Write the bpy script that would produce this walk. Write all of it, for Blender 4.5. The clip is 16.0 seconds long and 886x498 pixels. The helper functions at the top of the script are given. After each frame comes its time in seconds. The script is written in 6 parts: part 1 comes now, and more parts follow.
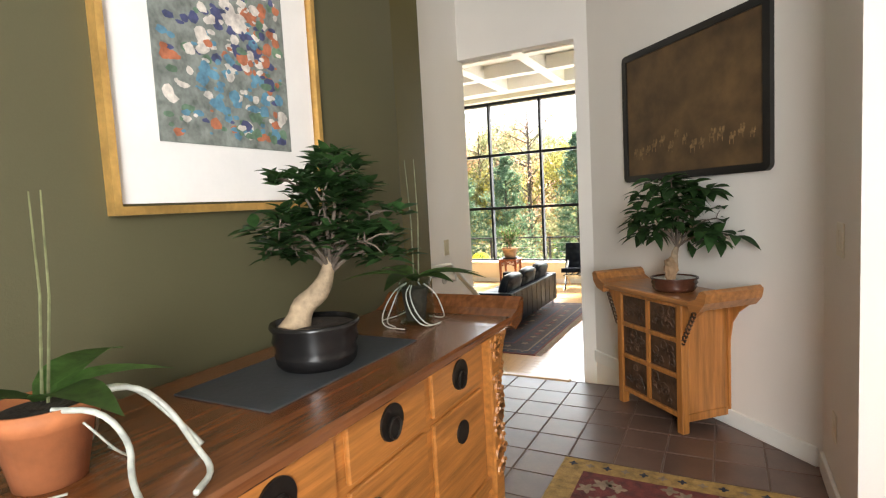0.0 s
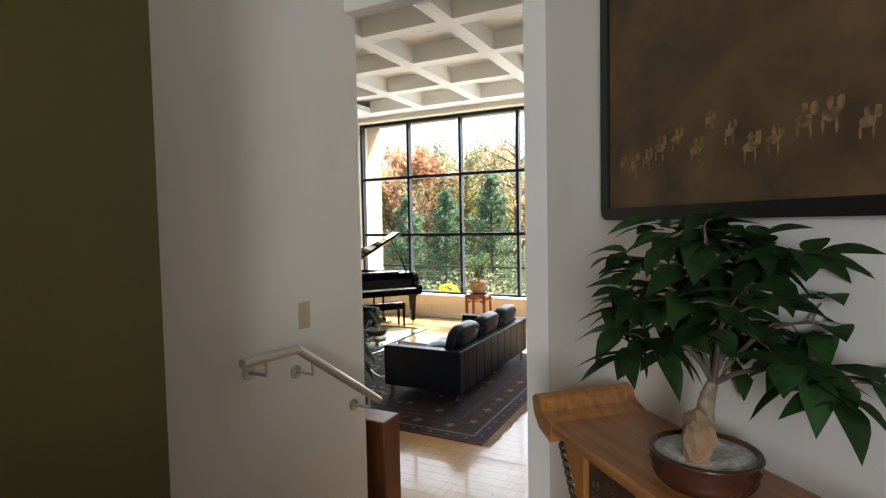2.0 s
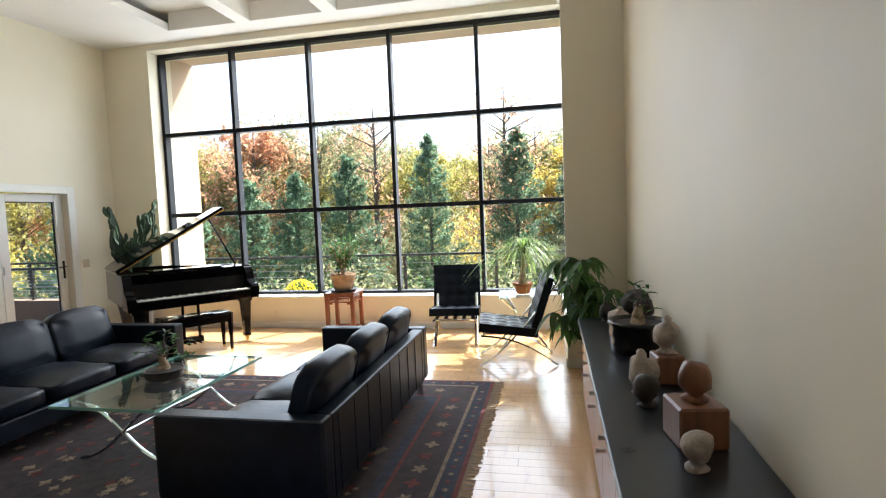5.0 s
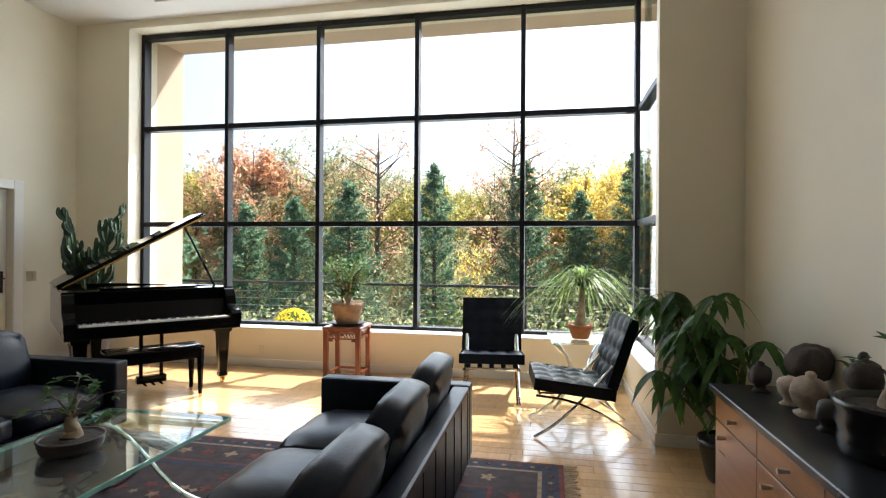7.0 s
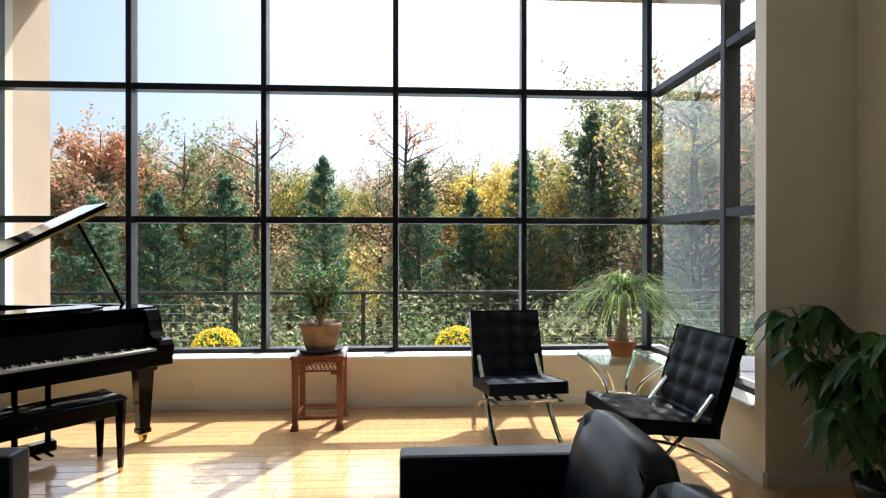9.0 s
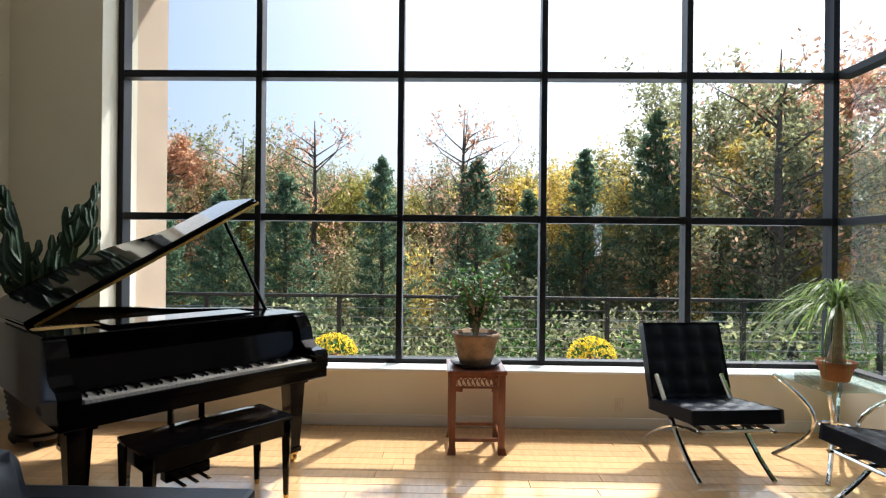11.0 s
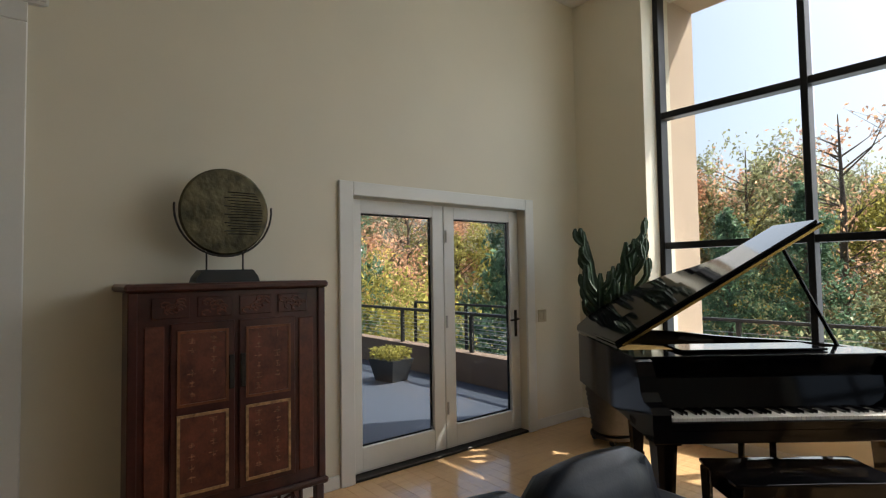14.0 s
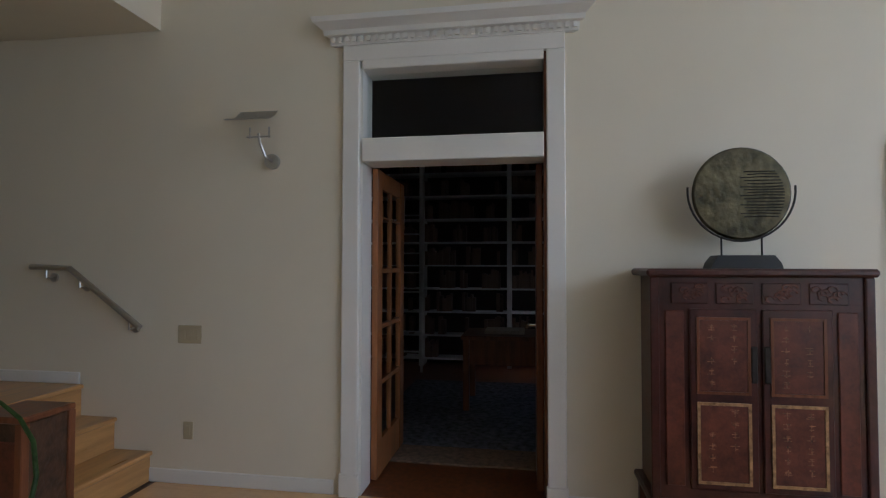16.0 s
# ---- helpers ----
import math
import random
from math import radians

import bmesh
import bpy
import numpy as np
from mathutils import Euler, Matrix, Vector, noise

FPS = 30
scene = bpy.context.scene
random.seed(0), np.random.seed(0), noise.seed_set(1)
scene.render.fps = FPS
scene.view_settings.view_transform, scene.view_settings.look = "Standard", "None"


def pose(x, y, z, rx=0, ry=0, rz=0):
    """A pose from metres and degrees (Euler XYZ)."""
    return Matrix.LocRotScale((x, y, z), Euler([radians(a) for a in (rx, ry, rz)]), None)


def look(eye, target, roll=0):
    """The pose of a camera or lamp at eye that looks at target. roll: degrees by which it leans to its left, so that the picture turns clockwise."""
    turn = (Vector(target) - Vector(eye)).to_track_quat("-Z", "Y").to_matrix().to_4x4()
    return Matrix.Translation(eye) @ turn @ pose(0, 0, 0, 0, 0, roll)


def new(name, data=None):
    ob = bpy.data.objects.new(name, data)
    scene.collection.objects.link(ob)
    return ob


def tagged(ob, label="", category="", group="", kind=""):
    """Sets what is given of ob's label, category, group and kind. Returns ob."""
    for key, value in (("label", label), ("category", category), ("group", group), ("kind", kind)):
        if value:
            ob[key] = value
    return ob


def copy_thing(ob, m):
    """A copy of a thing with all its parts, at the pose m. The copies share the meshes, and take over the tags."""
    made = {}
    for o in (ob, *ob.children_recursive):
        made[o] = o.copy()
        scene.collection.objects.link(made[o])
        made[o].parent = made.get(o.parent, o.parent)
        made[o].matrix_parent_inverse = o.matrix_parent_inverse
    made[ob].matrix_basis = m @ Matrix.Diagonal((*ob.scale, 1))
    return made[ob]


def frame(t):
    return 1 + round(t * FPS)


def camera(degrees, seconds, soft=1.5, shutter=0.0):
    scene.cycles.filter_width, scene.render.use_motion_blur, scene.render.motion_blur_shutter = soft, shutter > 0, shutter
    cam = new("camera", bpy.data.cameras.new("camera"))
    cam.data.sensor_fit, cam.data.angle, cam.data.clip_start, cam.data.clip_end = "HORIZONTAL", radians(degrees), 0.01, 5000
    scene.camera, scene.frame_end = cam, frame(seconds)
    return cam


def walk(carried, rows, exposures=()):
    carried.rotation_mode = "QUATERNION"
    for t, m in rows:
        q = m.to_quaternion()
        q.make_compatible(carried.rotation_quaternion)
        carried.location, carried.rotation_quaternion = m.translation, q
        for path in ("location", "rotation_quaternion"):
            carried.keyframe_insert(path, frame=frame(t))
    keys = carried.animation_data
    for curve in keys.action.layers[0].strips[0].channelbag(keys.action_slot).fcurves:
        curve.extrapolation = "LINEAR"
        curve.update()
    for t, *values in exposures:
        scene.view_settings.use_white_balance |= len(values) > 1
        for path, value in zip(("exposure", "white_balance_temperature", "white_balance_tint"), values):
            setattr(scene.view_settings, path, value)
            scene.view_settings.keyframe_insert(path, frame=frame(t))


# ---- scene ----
cam = camera(79.5, 16.0, 1.2)
PATH = [
    (0, (-0.041, 0.182, 1.825), (-0.978, 1.941, 1.658), -3.1),
    (0.5, (0.014, 0.528, 1.799), (-0.755, 2.362, 1.592), -3.1),
    (1, (0.005, 0.974, 1.835), (-0.703, 2.834, 1.633), -3.2),
    (1.5, (-0.072, 1.456, 1.888), (-0.932, 3.257, 1.757), -1.9),
    (2, (-0.271, 1.954, 1.902), (-1.179, 3.733, 1.804), -1.1),
    (2.5, (-0.56, 2.508, 1.884), (-1.456, 4.294, 1.798), -1.1),
    (3, (-0.854, 3.012, 1.871), (-1.784, 4.781, 1.787), -1.6),
    (3.5, (-1.135, 3.472, 1.809), (-1.899, 5.318, 1.732), -3.2),
    (4, (-1.281, 3.862, 1.772), (-1.928, 5.752, 1.669), -3.0),
    (4.5, (-1.385, 4.185, 1.661), (-1.816, 6.132, 1.514), -3.3),
    (7, (-2.125, 5.743, 1.373), (-2.511, 7.706, 1.375), 0.4),
    (7.5, (-2.445, 6.026, 1.402), (-2.604, 8.019, 1.406), -1.1),
    (8, (-2.775, 6.303, 1.416), (-2.846, 8.302, 1.44), -0.3),
    (10.5, (-4.195, 7.079, 1.399), (-3.882, 9.053, 1.34), -1.2),
    (11, (-4.347, 7.179, 1.408), (-4.385, 9.179, 1.409), 0.6),
    (11.5, (-4.401, 7.182, 1.411), (-4.708, 9.159, 1.422), -0.7),
    (12, (-4.455, 7.138, 1.425), (-4.979, 9.068, 1.459), -0.7),
    (12.5, (-4.511, 7.095, 1.431), (-5.314, 8.926, 1.483), -0.9),
    (13, (-4.539, 7.051, 1.455), (-5.605, 8.742, 1.523), -1.2),
    (13.5, (-4.564, 7.007, 1.467), (-5.87, 8.52, 1.543), -1.2),
    (14, (-4.621, 6.972, 1.458), (-6.176, 8.227, 1.544), -0.9),
    (14.5, (-4.669, 6.949, 1.456), (-6.45, 7.855, 1.543), -0.3),
    (15, (-4.705, 6.895, 1.438), (-6.642, 7.385, 1.511), -0.1),
    (15.5, (-4.717, 6.836, 1.416), (-6.715, 6.884, 1.484), 0.7),
    (16, (-4.714, 6.79, 1.435), (-6.687, 6.474, 1.496), 0.1),
]
EXPOSURES = [(0.0, 2.45, 6700, 10), (0.8, 2.3, 6600, 10), (1.5, 1.95, 6400, 10), (2.5, 1.75, 6000, 10), (3.0, 1.65, 6000, 10), (3.6, 1.68, 5900, 10), (4.5, 1.7, 5900, 10), (7.0, 1.3, 6000, 10), (8.2, 0.88, 6000, 10), (10.4, 0.48, 5800, 10), (12.5, 0.45, 6100, 10), (14.0, 0.55, 6200, 10), (15.0, 0.55, 6000, 11), (15.5, 0.65, 5500, 12), (16.0, 1.05, 5300, 14)]
walk(cam, [(t, look(eye, target, roll)) for t, eye, target, roll in PATH], EXPOSURES)

# ---- light: sky and sun through the window wall, and added area lamps ----
SUN_TRAVEL = Vector((-0.5, -1.0, -1.42)).normalized()
elev = math.asin(-SUN_TRAVEL.z)
world = bpy.data.worlds.new("sky")
scene.world = world
world.use_nodes = True
wn = world.node_tree
sky = wn.nodes.new("ShaderNodeTexSky")
sky.sky_type = "NISHITA"
sky.sun_disc = False
sky.sun_elevation = elev
sky.sun_rotation = math.atan2(-SUN_TRAVEL.x, -SUN_TRAVEL.y)
sky.air_density, sky.dust_density = 1.0, 5.0
wn.nodes["Background"].inputs[1].default_value = 0.15
wn.links.new(sky.outputs[0], wn.nodes["Background"].inputs[0])
sun = new("sun", bpy.data.lights.new("sun", "SUN"))
sun.data.energy, sun.data.angle, sun.data.color = 5.0, radians(0.6), (1.0, 0.93, 0.82)
sun.matrix_world = look((0, 0, 0), SUN_TRAVEL)


def area_lamp(name, centre, target, w, h, watts):
    """A rectangular area lamp, tinted like sky light."""
    ob = new(name, bpy.data.lights.new(name, "AREA"))
    ob.data.shape, ob.data.size, ob.data.size_y, ob.data.energy = "RECTANGLE", w, h, watts
    ob.data.color = (0.93, 0.97, 1.0)
    ob.matrix_world = look(centre, target)
    return ob


area_lamp("sky_light_north", (-4.2, 11.86, 2.2), (-4.2, 5, 1.6), 5.8, 3.4, 64)
# Unseen lamp hung in the closed hall, standing in for daylight from the entry.
area_lamp("entry_light", (0.9, -1.6, 2.1), (-1.0, 1.6, 1.3), 1.2, 1.8, 38)

# ---- materials ----


def mat(name, base, rough=0.5, metal=0.0, var=0.12, scale=6.0, bump=0.0, bscale=60.0, stretch=(1, 1, 1), rand=0.0, coat=0.0, spec=0.5, wear=None):
    """A procedural surface: base colour with variation at two scales, bump, and spread from piece to piece."""
    m = bpy.data.materials.new(name)
    m.use_nodes = True
    nt = m.node_tree
    N, L = nt.nodes.new, nt.links.new
    b = nt.nodes["Principled BSDF"]
    b.inputs["Metallic"].default_value = metal
    b.inputs["Coat Weight"].default_value = coat
    b.inputs["Specular IOR Level"].default_value = spec
    tc, mp = N("ShaderNodeTexCoord"), N("ShaderNodeMapping")
    mp.inputs["Scale"].default_value = stretch
    L(tc.outputs["Object"], mp.inputs["Vector"])
    n1, n2 = N("ShaderNodeTexNoise"), N("ShaderNodeTexNoise")
    n1.inputs["Scale"].default_value, n1.inputs["Detail"].default_value = scale, 4
    n2.inputs["Scale"].default_value, n2.inputs["Detail"].default_value = bscale, 3
    for n in (n1, n2):
        L(mp.outputs[0], n.inputs["Vector"])
    add = N("ShaderNodeMath")
    add.operation = "MULTIPLY_ADD"
    L(n2.outputs[0], add.inputs[0])
    add.inputs[1].default_value = 0.35
    L(n1.outputs[0], add.inputs[2])
    info = N("ShaderNodeObjectInfo")
    ra = N("ShaderNodeMath")
    ra.operation = "MULTIPLY_ADD"
    L(info.outputs["Random"], ra.inputs[0])
    ra.inputs[1].default_value = rand
    L(add.outputs[0], ra.inputs[2])
    ramp = N("ShaderNodeValToRGB")
    lo = [max(0, c * (1 - 2.0 * var)) for c in base]
    hi = [min(1, c * (1 + 2.0 * var)) for c in base]
    ramp.color_ramp.elements[0].position, ramp.color_ramp.elements[1].position = 0.35, 1.0
    ramp.color_ramp.elements[0].color = (*(wear or lo), 1)
    ramp.color_ramp.elements[1].color = (*hi, 1)
    L(ra.outputs[0], ramp.inputs[0])
    L(ramp.outputs[0], b.inputs["Base Color"])
    mr = N("ShaderNodeMapRange")
    mr.inputs["To Min"].default_value, mr.inputs["To Max"].default_value = max(0.02, rough * 0.8), min(1, rough * 1.2)
    L(n1.outputs[0], mr.inputs["Value"])
    L(mr.outputs[0], b.inputs["Roughness"])
    if bump:
        bp = N("ShaderNodeBump")
        bp.inputs["Strength"].default_value, bp.inputs["Distance"].default_value = bump, 0.01
        L(n2.outputs[0], bp.inputs["Height"])
        L(bp.outputs[0], b.inputs["Normal"])
    return m


def glass_mat(name, tint=(1, 1, 1), rough=0.0):
    """Thin glazing: mostly clear, with a mirror film that grows towards grazing."""
    m = bpy.data.materials.new(name)
    m.use_nodes = True
    nt = m.node_tree
    nt.nodes.clear()
    out, mix = nt.nodes.new("ShaderNodeOutputMaterial"), nt.nodes.new("ShaderNodeMixShader")
    tr, gl, lw = nt.nodes.new("ShaderNodeBsdfTransparent"), nt.nodes.new("ShaderNodeBsdfGlossy"), nt.nodes.new("ShaderNodeLayerWeight")
    pw, ad = nt.nodes.new("ShaderNodeMath"), nt.nodes.new("ShaderNodeMath")
    tr.inputs[0].default_value = (*tint, 1)
    gl.inputs["Roughness"].default_value = rough
    pw.operation, ad.operation = "POWER", "MULTIPLY_ADD"
    pw.inputs[1].default_value, ad.inputs[1].default_value, ad.inputs[2].default_value = 4.0, 0.8, 0.014
    nt.links.new(lw.outputs["Facing"], pw.inputs[0])
    nt.links.new(pw.outputs[0], ad.inputs[0])
    for a, c in ((ad, 0), (tr, 1), (gl, 2)):
        nt.links.new(a.outputs[0], mix.inputs[c])
    nt.links.new(mix.outputs[0], out.inputs[0])
    return m


def leaf_mat(name, base, var=0.3, rough=0.45, scale=25):
    m = mat(name, base, rough, var=var, scale=scale, bscale=90, rand=0.1)
    nt = m.node_tree
    b = nt.nodes["Principled BSDF"]
    tl, mix = nt.nodes.new("ShaderNodeBsdfTranslucent"), nt.nodes.new("ShaderNodeMixShader")
    geo, hsv = nt.nodes.new("ShaderNodeNewGeometry"), nt.nodes.new("ShaderNodeHueSaturation")
    mr = nt.nodes.new("ShaderNodeMapRange")
    mr.inputs["To Min"].default_value, mr.inputs["To Max"].default_value = 0.55, 1.5
    nt.links.new(geo.outputs["Random Per Island"], mr.inputs[0])
    src = b.inputs["Base Color"].links[0].from_socket
    nt.links.new(src, hsv.inputs["Color"])
    nt.links.new(mr.outputs[0], hsv.inputs["Value"])
    nt.links.new(hsv.outputs[0], b.inputs["Base Color"])
    nt.links.new(hsv.outputs[0], tl.inputs[0])
    mix.inputs[0].default_value = 0.6
    nt.links.new(b.outputs[0], mix.inputs[1])
    nt.links.new(tl.outputs[0], mix.inputs[2])
    nt.links.new(mix.outputs[0], nt.nodes["Material Output"].inputs[0])
    return m


M_WALL = mat("warm_white_paint", (0.78, 0.725, 0.585), 0.55, spec=0.35, var=0.02, scale=1.5, bump=0.06, bscale=220)
M_HALLWALL = mat("white_paint", (0.78, 0.74, 0.68), 0.7, var=0.02, scale=1.5, bump=0.06, bscale=220)
M_TRIM = mat("white_gloss_paint", (0.8, 0.79, 0.74), 0.35, var=0.02, scale=3)
M_CEIL = mat("ceiling_paint", (0.82, 0.8, 0.76), 0.8, var=0.02, scale=2)
M_GREEN = mat("olive_paint", (0.085, 0.077, 0.037), 0.6, var=0.04, scale=1.5, bump=0.05, bscale=220)
M_OLIVE = mat("deep_olive_paint", (0.1, 0.082, 0.022), 0.75, spec=0.2, var=0.04, scale=1.5, bump=0.05, bscale=220)
M_OAK = mat("oak_boards", (0.6, 0.38, 0.18), 0.22, var=0.1, scale=5, bump=0.02, bscale=40, stretch=(6, 0.6, 1), rand=0.35, coat=0.3)
M_GROUT = mat("dark_joint", (0.16, 0.1, 0.06), 0.8, scale=20)
M_TILEGROUT = mat("brown_grout", (0.17, 0.115, 0.085), 0.85, scale=20)
M_TILE = mat("brown_floor_tile", (0.11, 0.065, 0.048), 0.3, var=0.15, scale=8, bump=0.03, rand=0.3)
M_STEP = mat("step_oak", (0.5, 0.28, 0.1), 0.3, var=0.15, scale=4, stretch=(0.5, 6, 6), bump=0.02)
M_BLACKMETAL = mat("black_window_metal", (0.01, 0.011, 0.013), 0.45, var=0.1, scale=8, spec=0.25)
M_RAIL = mat("grey_rail_metal", (0.03, 0.03, 0.03), 0.5, metal=0.3, scale=8)
M_STEEL = mat("brushed_steel", (0.55, 0.54, 0.52), 0.3, metal=1, var=0.05, stretch=(1, 30, 30))
M_CHROME = mat("polished_chrome", (0.75, 0.75, 0.74), 0.08, metal=1, var=0.02)
M_BRASS = mat("brass", (0.55, 0.36, 0.12), 0.25, metal=1, var=0.1)
M_DARKMETAL = mat("dark_bronze", (0.04, 0.035, 0.03), 0.45, metal=0.8, var=0.2, scale=20)
# Black leather; the blue in its base imitates reflected sky.
M_LEATHER = mat("black_leather_sky_tint", (0.006, 0.0095, 0.017), 0.34, var=0.25, scale=9, bump=0.08, bscale=110, spec=0.18)
M_LACQUER = mat("black_lacquer", (0.003, 0.003, 0.0035), 0.07, var=0.1, spec=0.14)
M_IVORY = mat("white_keys", (0.75, 0.73, 0.68), 0.25, var=0.03)
M_GOLDPLATE = mat("gilded_iron", (0.45, 0.3, 0.1), 0.35, metal=0.8, var=0.15)
M_ELM = mat("honey_elm", (0.4, 0.155, 0.036), 0.32, var=0.25, scale=5, bump=0.08, bscale=30, stretch=(8, 8, 0.5), coat=0.2)
M_ELMLONG = mat("honey_elm_long_grain", (0.4, 0.155, 0.036), 0.32, var=0.25, scale=5, bump=0.08, bscale=30, stretch=(8, 0.5, 8), coat=0.2)
M_ELMWIDE = mat("honey_elm_cross_grain", (0.36, 0.15, 0.045), 0.3, var=0.25, scale=5, bump=0.06, bscale=30, stretch=(0.5, 8, 8), coat=0.2)
M_ELMTOP = mat("red_brown_elm", (0.15, 0.052, 0.017), 0.25, var=0.25, scale=5, bump=0.05, bscale=30, stretch=(9, 0.5, 9), coat=0.2)
M_ELMDARK = mat("carved_dark_elm", (0.07, 0.035, 0.018), 0.45, var=0.4, scale=14, bump=0.5, bscale=45)
M_ROSEWOOD = mat("reddish_rosewood", (0.2, 0.06, 0.025), 0.3, var=0.3, scale=5, stretch=(4, 4, 0.6), coat=0.3)
M_CABINET = mat("worn_red_lacquer", (0.055, 0.014, 0.009), 0.35, var=0.35, scale=6, bump=0.1, bscale=50, coat=0.2)
M_CABPANEL = mat("painted_red_panel", (0.11, 0.03, 0.015), 0.4, var=0.35, scale=12, bump=0.15, bscale=60)
M_FADEDGOLD = mat("faded_gilding", (0.36, 0.22, 0.1), 0.45, metal=0.3, var=0.3, scale=30)
M_WORNGILT = mat("worn_gilt_marks", (0.2, 0.095, 0.045), 0.5, var=0.5, scale=60)
M_WALNUT = mat("mahogany", (0.16, 0.055, 0.02), 0.35, var=0.3, scale=5, stretch=(5, 5, 0.5))
M_DOORWOOD = mat("stained_door_wood", (0.3, 0.12, 0.04), 0.35, var=0.25, scale=5, stretch=(5, 5, 0.5))
M_CREDTOP = mat("charcoal_top", (0.015, 0.016, 0.018), 0.3, var=0.15, scale=6)
M_CREDWOOD = mat("cherry_veneer", (0.3, 0.12, 0.04), 0.3, var=0.2, scale=4, stretch=(6, 0.5, 6))
M_SLATE = mat("slate", (0.035, 0.037, 0.04), 0.6, var=0.2, scale=12, bump=0.1)
M_STONE = mat("fieldstone", (0.065, 0.058, 0.048), 0.85, var=0.4, scale=7, bump=0.8, bscale=18, rand=0.6)
M_TERRA = mat("terracotta", (0.42, 0.14, 0.05), 0.75, var=0.15, scale=10, bump=0.1)
M_CLAY = mat("weathered_clay", (0.32, 0.2, 0.11), 0.8, var=0.3, scale=9, bump=0.3)
M_BLACKCERAMIC = mat("black_glazed_ceramic", (0.01, 0.009, 0.009), 0.25, var=0.2, scale=14)
M_BROWNCERAMIC = mat("brown_glazed_ceramic", (0.07, 0.025, 0.014), 0.25, var=0.25, scale=14)
M_SOIL = mat("potting_soil", (0.03, 0.02, 0.013), 0.95, var=0.4, scale=60, bump=0.8)
M_PEBBLE = mat("white_pebbles", (0.6, 0.58, 0.53), 0.7, var=0.25, scale=80, bump=0.5)
M_BARK = mat("pale_bark", (0.34, 0.25, 0.16), 0.8, var=0.3, scale=20, bump=0.4)
M_TRUNK = mat("grey_bark", (0.13, 0.1, 0.075), 0.9, var=0.35, scale=14, bump=0.6)
M_ROOT = mat("aerial_roots", (0.42, 0.43, 0.38), 0.6, var=0.2, scale=30)
M_CACTUS = mat("cactus_green", (0.022, 0.05, 0.02), 0.6, var=0.3, scale=14, bump=0.3)
M_LEAFDARK = leaf_mat("dark_leaf", (0.035, 0.085, 0.025))
M_LEAFMID = leaf_mat("mid_leaf", (0.06, 0.13, 0.03))
M_LEAFPALM = leaf_mat("pale_strap_leaf", (0.17, 0.25, 0.07))
M_LEAFCON = leaf_mat("holly_leaf", (0.16, 0.25, 0.15))
M_LEAFGOLD = leaf_mat("gold_leaf", (0.72, 0.5, 0.13))
M_LEAFRUST = leaf_mat("rust_leaf", (0.6, 0.36, 0.22))
M_LEAFOLIVE = leaf_mat("olive_leaf", (0.31, 0.32, 0.17))
M_LEAFYEL = leaf_mat("yellow_bush_leaf", (0.36, 0.33, 0.09))
M_MUM = leaf_mat("yellow_petals", (0.95, 0.68, 0.06), var=0.15)
M_GLASS = glass_mat("window_glass", (0.97, 0.985, 0.98))
M_TABLEGLASS = glass_mat("table_glass", (0.86, 0.95, 0.92))
M_VASE = glass_mat("vase_glass", (0.9, 0.94, 0.92), 0.02)
M_GLASSEDGE = mat("glass_edge", (0.25, 0.5, 0.42), 0.1, var=0.1)
M_STUCCO = mat("beige_stucco", (0.6, 0.47, 0.35), 0.9, var=0.06, scale=3, bump=0.3, bscale=120)
# Darker copy of the beige stucco: the parapet's shaded side, put into colour.
M_STUCCOSHADE = mat("shaded_stucco", (0.2, 0.14, 0.1), 0.9, var=0.08, scale=3, bump=0.3, bscale=120)
M_DARKCLAY = mat("dark_grey_clay", (0.06, 0.055, 0.05), 0.6, var=0.25, scale=9, bump=0.2)
# Dark blue-grey base carries the tree shade lying over the deck.
M_DECK = mat("shaded_blue_grey_deck", (0.05, 0.062, 0.085), 0.6, var=0.12, scale=4, stretch=(1, 6, 1), rand=0.2)
M_GRASS = mat("lawn_and_leaf_litter", (0.1, 0.1, 0.035), 0.95, var=0.5, scale=0.6, bump=0.6, bscale=8)
M_HILL = mat("far_autumn_woods", (0.16, 0.13, 0.06), 0.95, var=0.6, scale=0.25, bump=0.8, bscale=1.5)
M_RUGDARK = mat("rug_dark_field", (0.035, 0.022, 0.024), 0.95, var=0.5, scale=14, bump=0.4, bscale=200)
M_RUGRED = mat("rug_red_wool", (0.13, 0.025, 0.02), 0.95, var=0.4, scale=20, bump=0.4, bscale=200)
M_RUGNAVY = mat("rug_navy_wool", (0.02, 0.025, 0.045), 0.95, var=0.5, scale=20, bump=0.4, bscale=200)
M_RUGTAN = mat("rug_tan_wool", (0.24, 0.17, 0.11), 0.95, var=0.3, scale=25, bump=0.4, bscale=200)
M_RUGGOLD = mat("rug_gold_wool", (0.33, 0.2, 0.06), 0.95, var=0.3, scale=25, bump=0.4, bscale=200)
M_FRINGE = mat("cotton_fringe", (0.6, 0.52, 0.43), 0.9, var=0.15, scale=40)
M_PAPER = mat("white_mat_board", (0.82, 0.79, 0.76), 0.8, var=0.02)
M_GILT = mat("gilt_frame", (0.6, 0.36, 0.11), 0.35, metal=0.5, var=0.2, scale=8)
M_BLACKFRAME = mat("black_frame", (0.012, 0.011, 0.01), 0.4, var=0.2)
M_PLATE = mat("almond_plastic", (0.5, 0.43, 0.28), 0.4, var=0.03)
M_PALEPLATE = mat("ivory_plastic", (0.72, 0.66, 0.53), 0.4, var=0.03)
# Near-black base: the unlit library's shade is put into this colour.
M_LIBRARYSHADE = mat("library_shade_tone", (0.06, 0.05, 0.045), 0.8, var=0.1)
